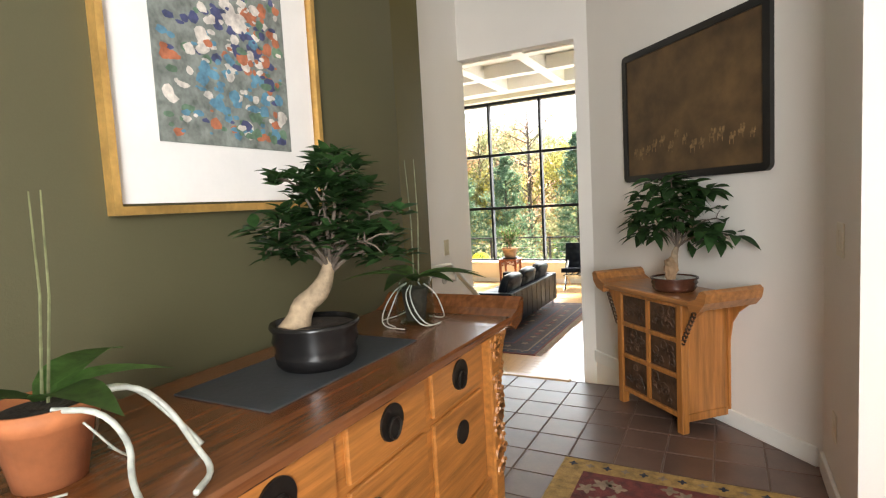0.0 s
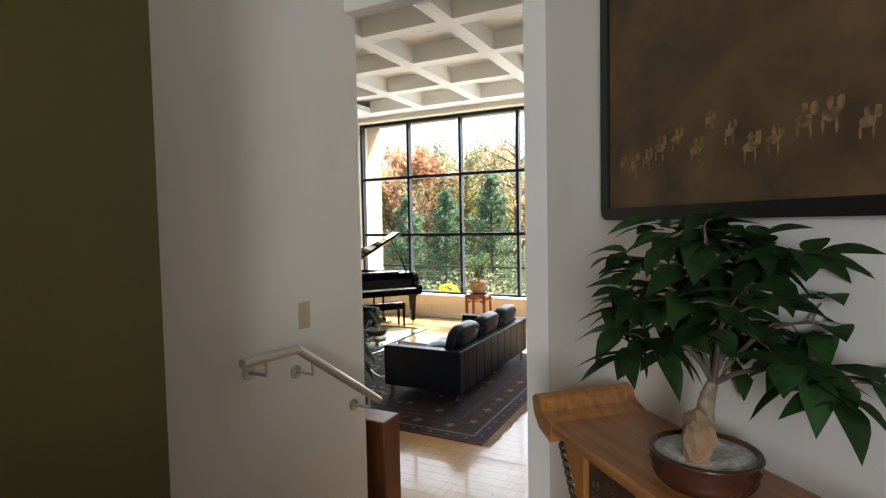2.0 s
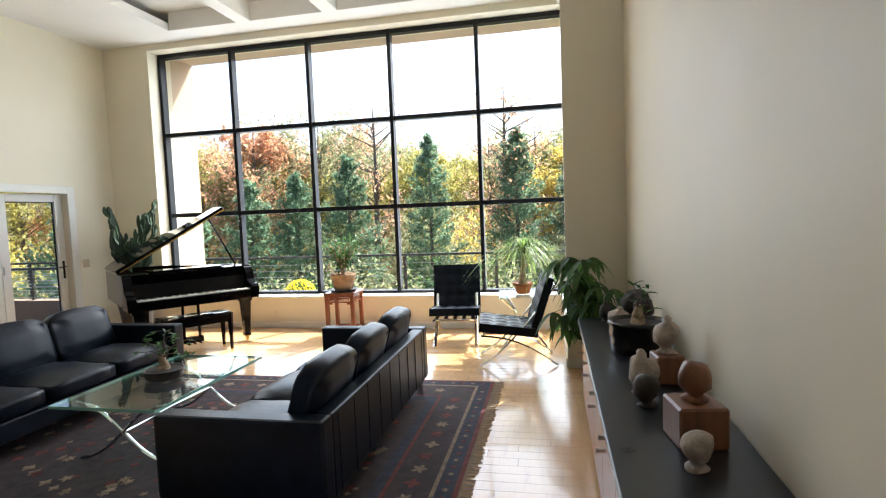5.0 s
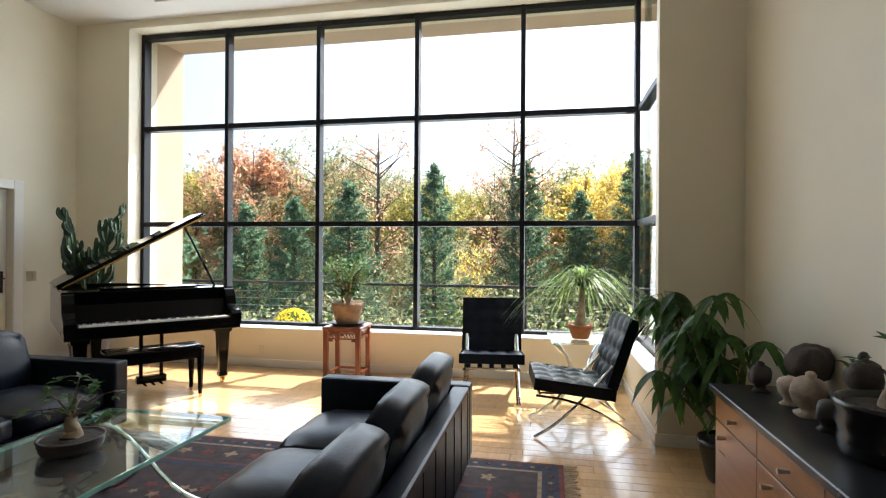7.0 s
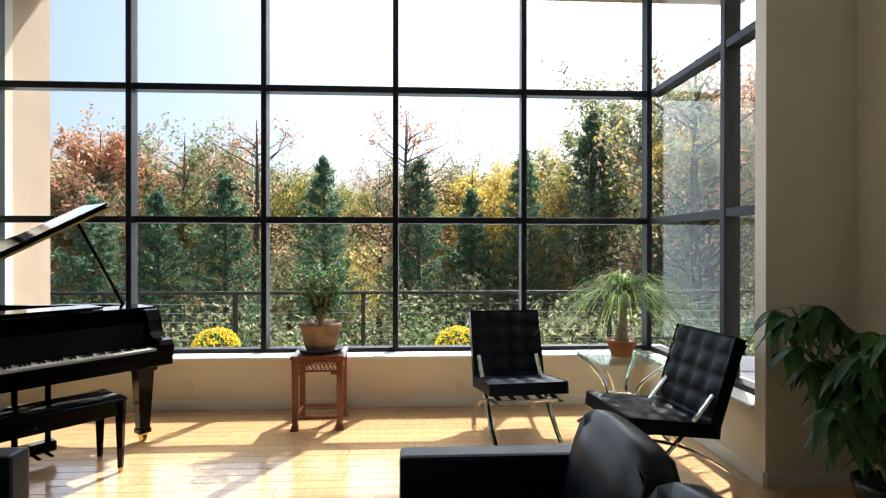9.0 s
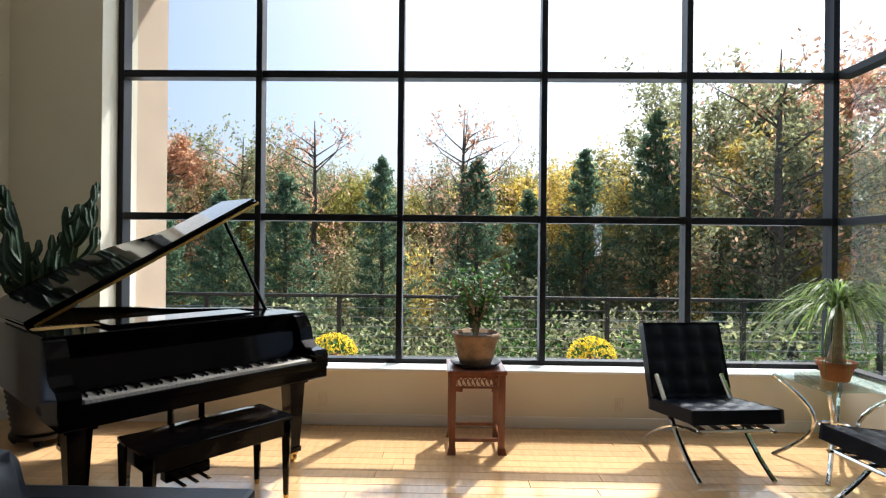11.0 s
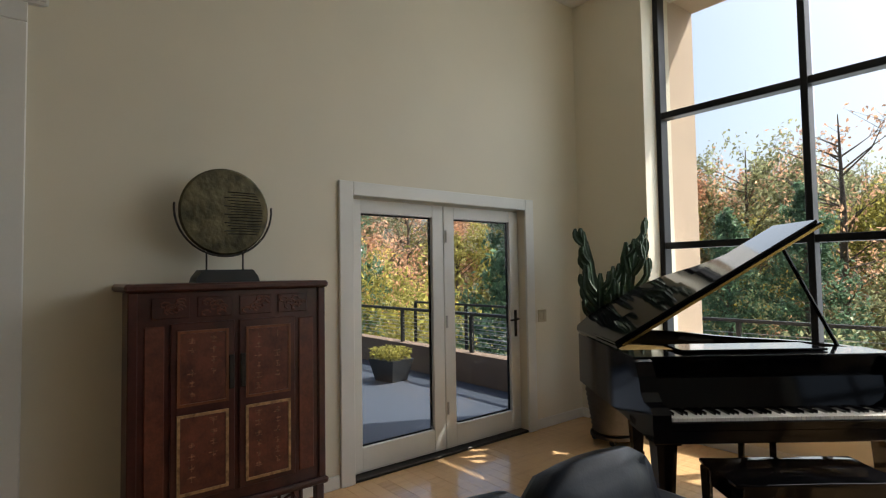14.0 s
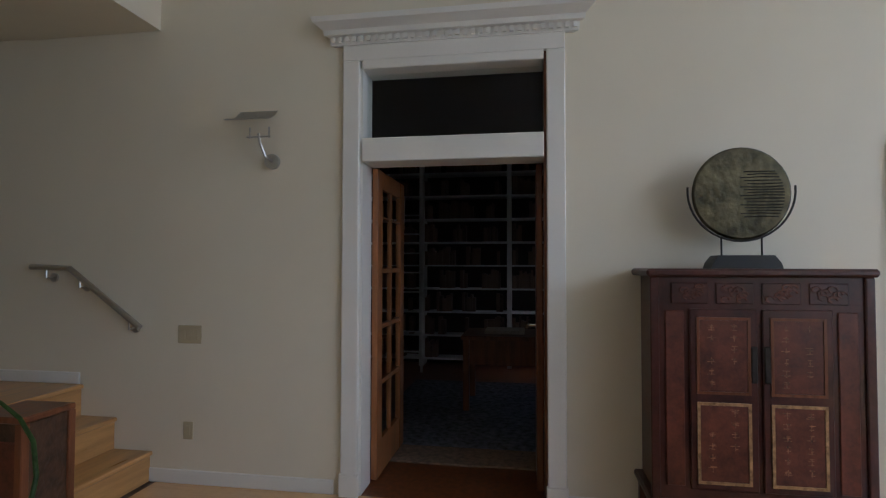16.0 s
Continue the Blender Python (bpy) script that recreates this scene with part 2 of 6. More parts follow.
M_SHELF = mat("white_shelf_paint", (0.78, 0.78, 0.78), 0.6, var=0.05)
M_BOOKS = mat("book_spines", (0.1, 0.07, 0.055), 0.7, var=0.6, scale=30, rand=0.9)
M_HEADSTONE = mat("dark_carved_stone", (0.045, 0.035, 0.03), 0.6, var=0.3, scale=18, bump=0.3)
M_PALESTONE = mat("pale_carved_stone", (0.38, 0.31, 0.25), 0.75, var=0.3, scale=18, bump=0.3)
M_BLOCKWOOD = mat("block_wood", (0.2, 0.085, 0.04), 0.4, var=0.25, scale=5, stretch=(5, 5, 0.6))
M_LAMPGLASS = mat("frosted_lamp_glass", (0.75, 0.74, 0.7), 0.4, var=0.03)
M_UMBRELLA = mat("white_canvas", (0.75, 0.74, 0.72), 0.8, var=0.05)

# ---- builders ----


def link(name, bm, material, smooth=False):
    me = bpy.data.meshes.new(name)
    bmesh.ops.recalc_face_normals(bm, faces=bm.faces)
    bm.to_mesh(me)
    bm.free()
    me.materials.append(material)
    if smooth:
        for p in me.polygons:
            p.use_smooth = True
    return new(name, me)


def part(name, bm, material, parent, label="", smooth=False):
    """One mesh object under a thing or a part; its coordinates are those of the parent."""
    ob = link(name, bm, material, smooth)
    ob.parent = parent
    return tagged(ob, label)


def thing(name, x, y, z, rz=0.0, label="", category="", group="", kind=""):
    ob = new(name)
    ob.matrix_world = pose(x, y, z, 0, 0, rz)
    ob.empty_display_size = 0.1
    return tagged(ob, label, category, group, kind)


def structure(name, bm, material, label, category="wall"):
    return tagged(link(name, bm, material), label, category, "", "structure")


def box(x0, x1, y0, y1, z0, z1, bevel=0.0, bm=None, seg=1):
    one = bmesh.new()
    m = Matrix.Translation(((x0 + x1) / 2, (y0 + y1) / 2, (z0 + z1) / 2)) @ Matrix.Diagonal((abs(x1 - x0), abs(y1 - y0), abs(z1 - z0), 1))
    bmesh.ops.create_cube(one, size=1, matrix=m)
    if bevel:
        bmesh.ops.bevel(one, geom=one.edges[:], offset=bevel, segments=seg, affect="EDGES", profile=0.6)
    return merge(bm, one)


def merge(bm, one):
    if bm is None:
        return one
    me = bpy.data.meshes.new("tmp")
    one.to_mesh(me)
    one.free()
    bm.from_mesh(me)
    bpy.data.meshes.remove(me)
    return bm


def tube(points, radii, seg=8, bm=None, flat=1.0):
    """A closed tube through points; radii one number or one for each point; flat squeezes it along its second axis."""
    bm = bm or bmesh.new()
    pts = [Vector(p) for p in points]
    if not hasattr(radii, "__len__"):
        radii = [radii] * len(pts)
    rings, side = [], None
    for i, p in enumerate(pts):
        d = (pts[min(i + 1, len(pts) - 1)] - pts[max(i - 1, 0)]).normalized()
        if side is None:
            side = d.cross(Vector((0, 0, 1)) if abs(d.z) < 0.9 else Vector((1, 0, 0))).normalized()
        else:
            side = (side - d * side.dot(d)).normalized()
        up = d.cross(side)
        rings.append([bm.verts.new(p + (side * math.cos(a) + up * math.sin(a) * flat) * radii[i]) for a in [2 * math.pi * k / seg for k in range(seg)]])
    for a, b in zip(rings, rings[1:]):
        for k in range(seg):
            bm.faces.new((a[k], a[(k + 1) % seg], b[(k + 1) % seg], b[k]))
    bm.faces.new(rings[0][::-1])
    bm.faces.new(rings[-1])
    return bm


def lathe(profile, seg=24, bm=None, m=Matrix(), cap=True):
    bm = bm or bmesh.new()
    rings = [[bm.verts.new(m @ Vector((r * math.cos(2 * math.pi * k / seg), r * math.sin(2 * math.pi * k / seg), z))) for k in range(seg)] for r, z in profile]
    for a, b in zip(rings, rings[1:]):
        for k in range(seg):
            bm.faces.new((a[k], a[(k + 1) % seg], b[(k + 1) % seg], b[k]))
    if cap:
        bm.faces.new(rings[0][::-1])
        bm.faces.new(rings[-1])
    return bm


def prism(outline, z0, z1, bm=None, m=Matrix()):
    """A flat outline (x, y) pulled from z0 to z1, then placed by m."""
    bm = bm or bmesh.new()
    lo = [bm.verts.new(m @ Vector((x, y, z0))) for x, y in outline]
    hi = [bm.verts.new(m @ Vector((x, y, z1))) for x, y in outline]
    n = len(outline)
    for k in range(n):
        bm.faces.new((lo[k], lo[(k + 1) % n], hi[(k + 1) % n], hi[k]))
    bm.faces.new(lo[::-1])
    bm.faces.new(hi)
    return bm


XZ = Matrix(((1, 0, 0, 0), (0, 0, -1, 0), (0, 1, 0, 0), (0, 0, 0, 1)))  # outline x,y -> x,z ; pull goes to -y
YZ = Matrix(((0, 0, 1, 0), (1, 0, 0, 0), (0, 1, 0, 0), (0, 0, 0, 1)))  # outline x,y -> y,z ; pull goes to +x


def leaf(bm, base, way, normal, length, width, fold=0.15, droop=0.15, n=3):
    """One pointed leaf blade, folded along its rib and drooping."""
    way, normal = way.normalized(), normal.normalized()
    side = way.cross(normal).normalized()
    normal = side.cross(way)
    prev = None
    for i in range(n + 1):
        u = i / n
        w = width * 0.5 * math.sin(math.pi * min(1, 0.06 + 0.94 * u) ** 0.8) if i < n else 0.0
        c = base + way * (length * u) - normal * (droop * length * u * u)
        row = [bm.verts.new(c + side * w + normal * w * fold), bm.verts.new(c), bm.verts.new(c - side * w + normal * w * fold)] if w > 1e-6 else [bm.verts.new(c)]
        if prev:
            if len(row) == 3:
                bm.faces.new((prev[0], prev[1], row[1], row[0]))
                bm.faces.new((prev[1], prev[2], row[2], row[1]))
            else:
                bm.faces.new((prev[0], prev[1], row[0]))
                bm.faces.new((prev[1], prev[2], row[0]))
        prev = row


def rvec(rng):
    while True:
        v = Vector((rng.uniform(-1, 1), rng.uniform(-1, 1), rng.uniform(-1, 1)))
        if 0.05 < v.length < 1:
            return v.normalized()

# ---- structure ----
U = 0.575           # upper floor of the entry hall
WX, EX = -7.95, -0.80   # west and east wall faces
NY, GY = 11.42, 11.68   # inner face of the north wall, plane of its glazing
CZ = 4.15           # ceiling
MX = [-7.19 + 1.197 * i for i in range(6)]
MZ = [0.46, 1.665, 2.868, 4.03]
SILL = 0.43

structure("floor", box(WX, EX + 0.7, 3.6, GY, -0.14, -0.014), M_GROUT, "honey oak strip floor of the living room", "floor")
structure("hall_floor", box(-2.1, 1.9, -3.0, 3.72, 0.3, U - 0.004), M_TILEGROUT, "brown tiled floor of the entry hall", "floor")

# west wall, with the openings of the french door and the library door
FD = (8.83, 10.62, 2.02)
LD = (5.72, 6.92, 2.75)
w = box(WX - 0.2, WX, 1.5, LD[0], -0.1, CZ)
for y0, y1, z0 in ((LD[0], LD[1], LD[2]), (LD[1], FD[0], -0.1), (FD[0], FD[1], FD[2]), (FD[1], GY + 0.2, -0.1)):
    box(WX - 0.2, WX, y0, y1, z0, CZ, bm=w)
structure("wall_west", w, M_WALL, "tall cream painted wall with two doorways")

n = box(WX - 0.2, MX[0], NY, 11.9, -0.1, CZ)
box(MX[0], -1.36, NY, 11.62, -0.1, SILL, bm=n)
box(MX[0], -1.15, 11.62, 11.95, -0.1, SILL + 0.01, bm=n)
box(MX[0], -1.0, NY, 11.95, MZ[3] + 0.03, CZ, bm=n)
structure("wall_north", n, M_WALL, "cream wall below and beside the great window")
e = box(-1.36, -1.22, 9.82, NY, -0.1, SILL)
box(-1.22, -0.95, 9.82, 11.95, -0.1, SILL + 0.01, bm=e)
box(-1.36, -0.6, 9.72, 9.82, -0.1, CZ, bm=e)
box(-1.36, -0.95, 9.82, 11.4, MZ[3] + 0.03, CZ, bm=e)
box(EX, EX + 0.2, 4.25, 9.72, -0.1, CZ, bm=e)
structure("wall_east", e, M_WALL, "cream wall behind the credenza")
# south side: header mass over the stairs, hall front wall
s = box(WX, -2.12, 3.3, 4.32, 3.03, CZ)
structure("bulkhead", s, M_WALL, "cream dropped soffit over the stairs")
s = box(-6.2, -2.12, 3.9, 4.3, -0.1, 3.03)
structure("wall_south", s, M_WALL, "cream wall beside the fireplace")
s = box(WX, -2.0, 1.3, 1.5, -0.1, 3.2)
box(WX - 0.2, -2.12, 1.3, 3.3, 3.04, 3.2, bm=s)
box(-6.3, -6.2, 1.5, 3.9, -0.1, 3.03, bm=s)
structure("stair_wall", s, M_WALL, "cream wall closing the stair landing")
h = box(-2.12, -1.955, 2.84, 4.29, 0.0, 3.75)
box(-1.955, -1.01, 4.2, 4.29, 2.98, 4.15, bm=h)
box(-1.01, EX, 4.2, 4.36, -0.1, 4.15, bm=h)
structure("hall_wall_front", h, M_HALLWALL, "white wall with a tall opening to the living room")
d = prism([(-0.99, 4.28), (0.33, 2.93), (0.49, 2.93), (-0.80, 4.4)], 0.3, 3.75)
structure("hall_wall_diagonal", d, M_HALLWALL, "white diagonal wall with a dark painting")
r = box(0.33, 0.49, 2.24, 2.93, 0.3, 3.75)
box(0.49, 1.3, 2.24, 2.38, 0.3, 3.75, bm=r)
box(1.3, 1.45, -3.0, 2.38, 0.3, 3.75, bm=r)
structure("hall_wall_right", r, M_HALLWALL, "white wall turning into the entry")
g = box(-1.62, -1.42, -3.0, 2.37, 0.3, 3.75)
structure("hall_wall_green", g, M_GREEN, "olive green wall behind the console table")
g = prism([(-1.42, 2.37), (-1.54, 2.84), (-2.05, 2.84), (-2.05, 2.37)], 0.3, 3.75)
structure("hall_pier", g, M_OLIVE, "deep olive end of the green wall")
structure("hall_wall_back", box(-1.6, 1.45, -3.15, -3.0, 0.3, 3.75), M_HALLWALL, "white wall behind the entry")
structure("hall_ceiling", box(-2.12, 1.45, -3.1, 4.36, 3.75, 3.85), M_CEIL, "white hall ceiling", "ceiling")

# coffered ceiling, one mesh
c = bmesh.new()
CX = [-6.49 + 1.21 * i for i in range(4)]
CY = [11.02 - 1.22 * j for j in range(6)]
box(WX, CX[0], 3.3, 11.95, CZ, CZ + 0.1, bm=c)
box(CX[3] + 1.01, EX + 0.2, 3.3, 11.95, CZ, CZ + 0.1, bm=c)
for i in range(4):
    x0, x1 = CX[i], CX[i] + 1.01
    if i:
        box(CX[i - 1] + 1.01, x0, 3.3, 11.95, CZ, CZ + 0.3, bm=c)
    box(x0, x1, CY[0], 11.95, CZ, CZ + 0.3, bm=c)
    for j in range(5):
        box(x0, x1, CY[j + 1], CY[j] - 1.02, CZ, CZ + 0.3, bm=c)
    box(x0, x1, 3.3, CY[5] + 0.0, CZ, CZ + 0.3, bm=c)
box(WX - 0.2, EX + 0.2, 3.3, 11.95, CZ + 0.24, CZ + 0.4, bm=c)
structure("ceiling", c, M_CEIL, "white coffered ceiling with recessed squares", "ceiling")
structure("eave", box(WX - 0.4, 0.2, 11.95, 12.47, 4.12, 4.5), M_STUCCO, "beige roof overhang above the great window", "roof")
structure("outer_pier", box(-7.9, -7.22, 11.9, 12.46, -3.0, 4.12), M_STUCCO, "beige stucco pier outside the window", "wall")


def baseboard(x0, x1, y0, y1, z0=0.0, h=0.09):
    structure("baseboard", box(x0, x1, y0, y1, z0, z0 + h, 0.004), M_TRIM, "white painted baseboard", "baseboard")


baseboard(WX, WX + 0.015, 4.3, 5.58)
baseboard(WX, WX + 0.015, 7.02, 8.72)
baseboard(WX, WX + 0.015, 10.73, NY)
baseboard(WX + 0.015, -1.375, NY - 0.015, NY)
baseboard(-1.375, -1.36, 9.72, NY - 0.02)
baseboard(-1.36, EX, 9.705, 9.72)
baseboard(EX - 0.015, EX, 4.37, 9.7)
baseboard(-1.955, -1.94, 2.845, 3.72, U)
b = box(0, 1.86, -0.015, 0, U, U + 0.09, 0.004)
bmesh.ops.transform(b, matrix=pose(-0.98, 4.277, 0, 0, 0, -45.8), verts=b.verts)
structure("baseboard", b, M_TRIM, "white painted baseboard", "baseboard")
baseboard(0.315, 0.33, 2.24, 2.91, U)

# great window: frame bars and panes
win = thing("window_1", -4.2, GY, 0, 0, "black metal framed window wall of fifteen panes", "window", "", "structure")
T = 0.045


def bar(parent, x0, x1, y0, y1, z0, z1, name="bar"):
    part(name, box(x0, x1, y0, y1, z0, z1, 0.004), M_BLACKMETAL, parent)


for i, x in enumerate(MX):
    xx = x + 4.2
    if i == 0:
        bar(win, xx, xx + 0.05, -0.06, 0.06, SILL, MZ[3] + 0.05, "frame")
    else:
        bar(win, xx - 0.025, xx + 0.025, -0.06, 0.06, SILL, MZ[3] + 0.05, "mullion")
for k, z in enumerate(MZ):
    for i in range(5):
        bar(win, MX[i] + 4.2 + (0.05 if i == 0 else 0.025), MX[i + 1] + 4.2 - 0.025, -0.055, 0.055, z - (0.03 if k else 0.035), z + 0.03, "transom")
for i in range(5):
    for k in range(3):
        p = part("pane", box(MX[i] + 4.2 + 0.05, MX[i + 1] + 4.2 - 0.025, -0.003, 0.003, MZ[k] + 0.03, MZ[k + 1] - 0.03), M_GLASS, win)
        p.visible_shadow = False
win2 = thing("window_2", -1.15, 10.8, 0, 0, "black metal framed side window of the bay", "window", "", "structure")
EY = [9.83, 10.42, GY - 0.06]
bar(win2, -0.06, 0.06, EY[0] - 10.8, EY[0] - 10.8 + 0.05, SILL, MZ[3] + 0.05, "frame")
bar(win2, -0.06, 0.06, EY[1] - 10.8 - 0.03, EY[1] - 10.8 + 0.03, SILL, MZ[3] + 0.05, "mullion")
for k, z in enumerate(MZ):
    bar(win2, -0.055, 0.055, EY[0] - 10.8 + 0.05, EY[1] - 10.8 - 0.03, z - 0.03, z + 0.03, "transom")
    bar(win2, -0.055, 0.055, EY[1] - 10.8 + 0.03, EY[2] - 10.8, z - 0.03, z + 0.03, "transom")
for j in range(2):
    for k in range(3):
        p = part("pane", box(-0.003, 0.003, EY[j] - 10.8 + 0.05, EY[j + 1] - 10.8 - 0.03, MZ[k] + 0.03, MZ[k + 1] - 0.03), M_GLASS, win2)
        p.visible_shadow = False
structure("window_sill", box(MX[0] + 0.002, -1.36, NY - 0.02, GY - 0.065, SILL, SILL + 0.025, 0.006), M_TRIM, "white window sill along the great window", "sill")
structure("window_sill", box(-1.38, -1.215, 9.825, NY - 0.02, SILL, SILL + 0.025, 0.006), M_TRIM, "white window sill of the bay's side", "sill")

# steps from the hall into the living room, and the western stair
for k in range(2):
    st = structure("step", box(-1.96, -0.99, 3.72 + 0.27 * k, 3.99 + 0.27 * k, -0.1, U - U / 3 * (k + 1), 0.008), M_STEP, "honey oak step down to the living room", "step")
structure("stair_nosing", box(-1.96, -0.99, 3.69, 3.745, U - 0.03, U + 0.006, 0.006), M_STEP, "oak nosing along the tiled floor", "trim")
for k, (yy, zz) in enumerate(((4.30, 0.20), (4.03, 0.41), (3.77, 0.62))):
    y1 = (4.03, 3.77, 1.5)[k]
    structure("step", box(WX + 0.003, -6.2, y1, yy, 0.0, zz - 0.03), M_STEP, "honey oak stair riser block", "step")
    structure("stair_tread", box(WX + 0.004, -6.19, y1 - 0.004, yy + 0.025, zz - 0.03, zz, 0.008), M_STEP, "honey oak stair tread", "step")
baseboard(WX, WX + 0.015, 1.5, 3.76, 0.62, 0.08)

# ---- french door (west wall) ----
fd = thing("door_1", WX, 9.725, 0, 0, "white double french door with clear glass, closed", "door", "", "structure")
for y0, y1, z0, z1 in ((-1.0, -0.89, 0, 2.11), (0.89, 1.0, 0, 2.11), (-0.89, 0.89, 2.01, 2.11)):
    part("casing", box(0.0, 0.025, y0, y1, z0, z1, 0.005), M_TRIM, fd)
part("threshold", box(-0.17, 0.01, -0.893, 0.893, 0, 0.02, 0.004), M_DARKMETAL, fd, "dark metal threshold")
for a, b_ in ((-0.885, -0.004), (0.004, 0.885)):
    lf = part("door_leaf", box(-0.12, -0.075, a, b_, 0.025, 2.0, 0.004), M_TRIM, fd)
    bm = lf.data
    lo, hi = a + 0.11, b_ - 0.11
    one = box(-0.12, -0.075, a, lo, 0.025, 2.0, 0.003)
    box(-0.12, -0.075, hi, b_, 0.025, 2.0, 0.003, bm=one)
    box(-0.118, -0.077, lo, hi, 0.025, 0.2, 0.003, bm=one)
    box(-0.118, -0.077, lo, hi, 1.9, 2.0, 0.003, bm=one)
    bmesh.ops.recalc_face_normals(one, faces=one.faces)
    one.to_mesh(bm)
    one.free()
    p = part("pane", box(-0.1, -0.095, lo, hi, 0.2, 1.9), M_GLASS, lf)
    p.visible_shadow = False
    fr = box(-0.124, -0.108, lo, lo + 0.012, 0.2, 1.9)
    box(-0.124, -0.108, hi - 0.012, hi, 0.2, 1.9, bm=fr)
    box(-0.124, -0.108, lo, hi, 1.888, 1.9, bm=fr)
    box(-0.124, -0.108, lo, hi, 0.2, 0.212, bm=fr)
    part("glazing_bead", fr, M_BLACKMETAL, lf, "dark glazing bead")
for z in (0.35, 1.05, 1.75):
    part("hinge", tube([(-0.068, 0.02, z - 0.05), (-0.068, 0.02, z + 0.05)], 0.009), M_STEEL, fd)
hd = part("lock_plate", box(-0.075, -0.068, 0.815, 0.85, 0.86, 1.1, 0.003), M_DARKMETAL, fd, "dark bronze lock plate")
part("handle", tube([(-0.068, 0.832, 1.02), (-0.03, 0.832, 1.02), (-0.02, 0.8, 1.02), (-0.02, 0.72, 1.015)], 0.009), M_DARKMETAL, hd, "dark bronze lever handle")

# ---- library doorway (west wall) ----
ld = thing("door_2", WX, 6.32, 0, 0, "white cased doorway with transom window and dentil cornice", "doorway", "", "structure")
y0, y1 = LD[0] - 6.32, LD[1] - 6.32
for a, b_ in ((y0 - 0.09, y0 + 0.02), (y1 - 0.02, y1 + 0.09)):
    part("casing", box(0.0, 0.03, a, b_, 0, 2.73, 0.006), M_TRIM, ld)
    part("plinth", box(0.0, 0.042, a - 0.008, b_ + 0.008, 0, 0.14, 0.004), M_TRIM, ld)
part("frieze", box(0.0, 0.03, y0 - 0.09, y1 + 0.09, 2.73, 2.83, 0.004), M_TRIM, ld)
part("jamb", box(-0.2, 0.0, y0, y0 + 0.035, 0, 2.75), M_TRIM, ld)
part("jamb", box(-0.2, 0.0, y1 - 0.035, y1, 0, 2.75), M_WALNUT, ld, "dark wooden jamb")
part("transom_bar", box(-0.2, 0.028, y0 + 0.035, y1 - 0.035, 2.085, 2.235, 0.006), M_TRIM, ld)
part("head", box(-0.2, 0.026, y0 + 0.035, y1 - 0.035, 2.675, 2.75, 0.006), M_TRIM, ld)
p = part("pane", box(-0.1, -0.094, y0 + 0.035, y1 - 0.035, 2.235, 2.675), M_GLASS, ld)
cor = prism([(0, 2.83), (0.035, 2.83), (0.04, 2.88), (0.07, 2.885), (0.075, 2.915), (0.13, 2.95), (0.14, 2.98), (0, 2.98)], y0 - 0.14, y1 + 0.14, m=Matrix(((1, 0, 0, 0), (0, 0, 1, 0), (0, 1, 0, 0), (0, 0, 0, 1))))
for v in cor.verts:
    v.co.y += (1 if v.co.y > 0 else -1) * v.co.x * 0.9
part("cornice", cor, M_TRIM, ld)
dm = bpy.data.meshes.new("dentil")
q = box(0.03, 0.055, -0.012, 0.012, 2.845, 2.878)
q.to_mesh(dm)
q.free()
dm.materials.append(M_TRIM)
for k in range(33):
    o = new("dentil", dm)
    o.parent = ld
    o.location = (0, y0 - 0.15 + k * (y1 - y0 + 0.3) / 32, 0)
dl = part("door_leaf", box(-0.96, -0.2, y0 + 0.04, y0 + 0.08, 0.02, 2.08, 0.004), M_DOORWOOD, ld, "stained wooden glazed door standing open")
one = box(-0.96, -0.84, y0 + 0.04, y0 + 0.08, 0.02, 2.08, 0.003)
box(-0.32, -0.2, y0 + 0.04, y0 + 0.08, 0.02, 2.08, 0.003, bm=one)
for za, zb in ((0.02, 0.25), (0.62, 0.65), (1.0, 1.03), (1.38, 1.41), (1.76, 1.77), (1.96, 2.08)):
    box(-0.84, -0.32, y0 + 0.045, y0 + 0.075, za, zb, bm=one)
box(-0.595, -0.565, y0 + 0.045, y0 + 0.075, 0.25, 1.96, bm=one)
bmesh.ops.recalc_face_normals(one, faces=one.faces)
one.to_mesh(dl.data)
one.free()
part("pane", box(-0.84, -0.32, y0 + 0.058, y0 + 0.062, 0.25, 2.0), M_GLASS, dl)
dr = part("door_leaf", box(-0.8, -0.2, y1 - 0.08, y1 - 0.04, 0.02, 2.08, 0.004), M_WALNUT, ld, "dark wooden door leaf folded back")
part("handle", tube([(-0.72, y1 - 0.08, 1.0), (-0.72, y1 - 0.13, 1.0), (-0.66, y1 - 0.14, 1.0)], 0.012), M_CHROME, dr, "chrome lever handle")
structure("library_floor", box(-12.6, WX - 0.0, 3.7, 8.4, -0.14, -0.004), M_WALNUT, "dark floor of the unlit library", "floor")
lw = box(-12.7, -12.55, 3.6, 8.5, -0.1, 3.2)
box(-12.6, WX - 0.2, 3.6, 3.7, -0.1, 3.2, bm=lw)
# The gap left here is an unseen opening, added to let daylight in.
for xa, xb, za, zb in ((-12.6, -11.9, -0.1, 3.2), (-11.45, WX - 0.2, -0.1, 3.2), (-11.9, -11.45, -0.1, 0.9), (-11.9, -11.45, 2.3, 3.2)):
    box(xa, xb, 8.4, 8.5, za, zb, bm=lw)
structure("library_wall", lw, M_LIBRARYSHADE, "walls of the unlit library, shade put into their colour")
structure("library_ceiling", box(-12.7, WX - 0.2, 3.6, 8.5, 3.2, 3.3), M_LIBRARYSHADE, "library ceiling, shade put into its colour", "ceiling")

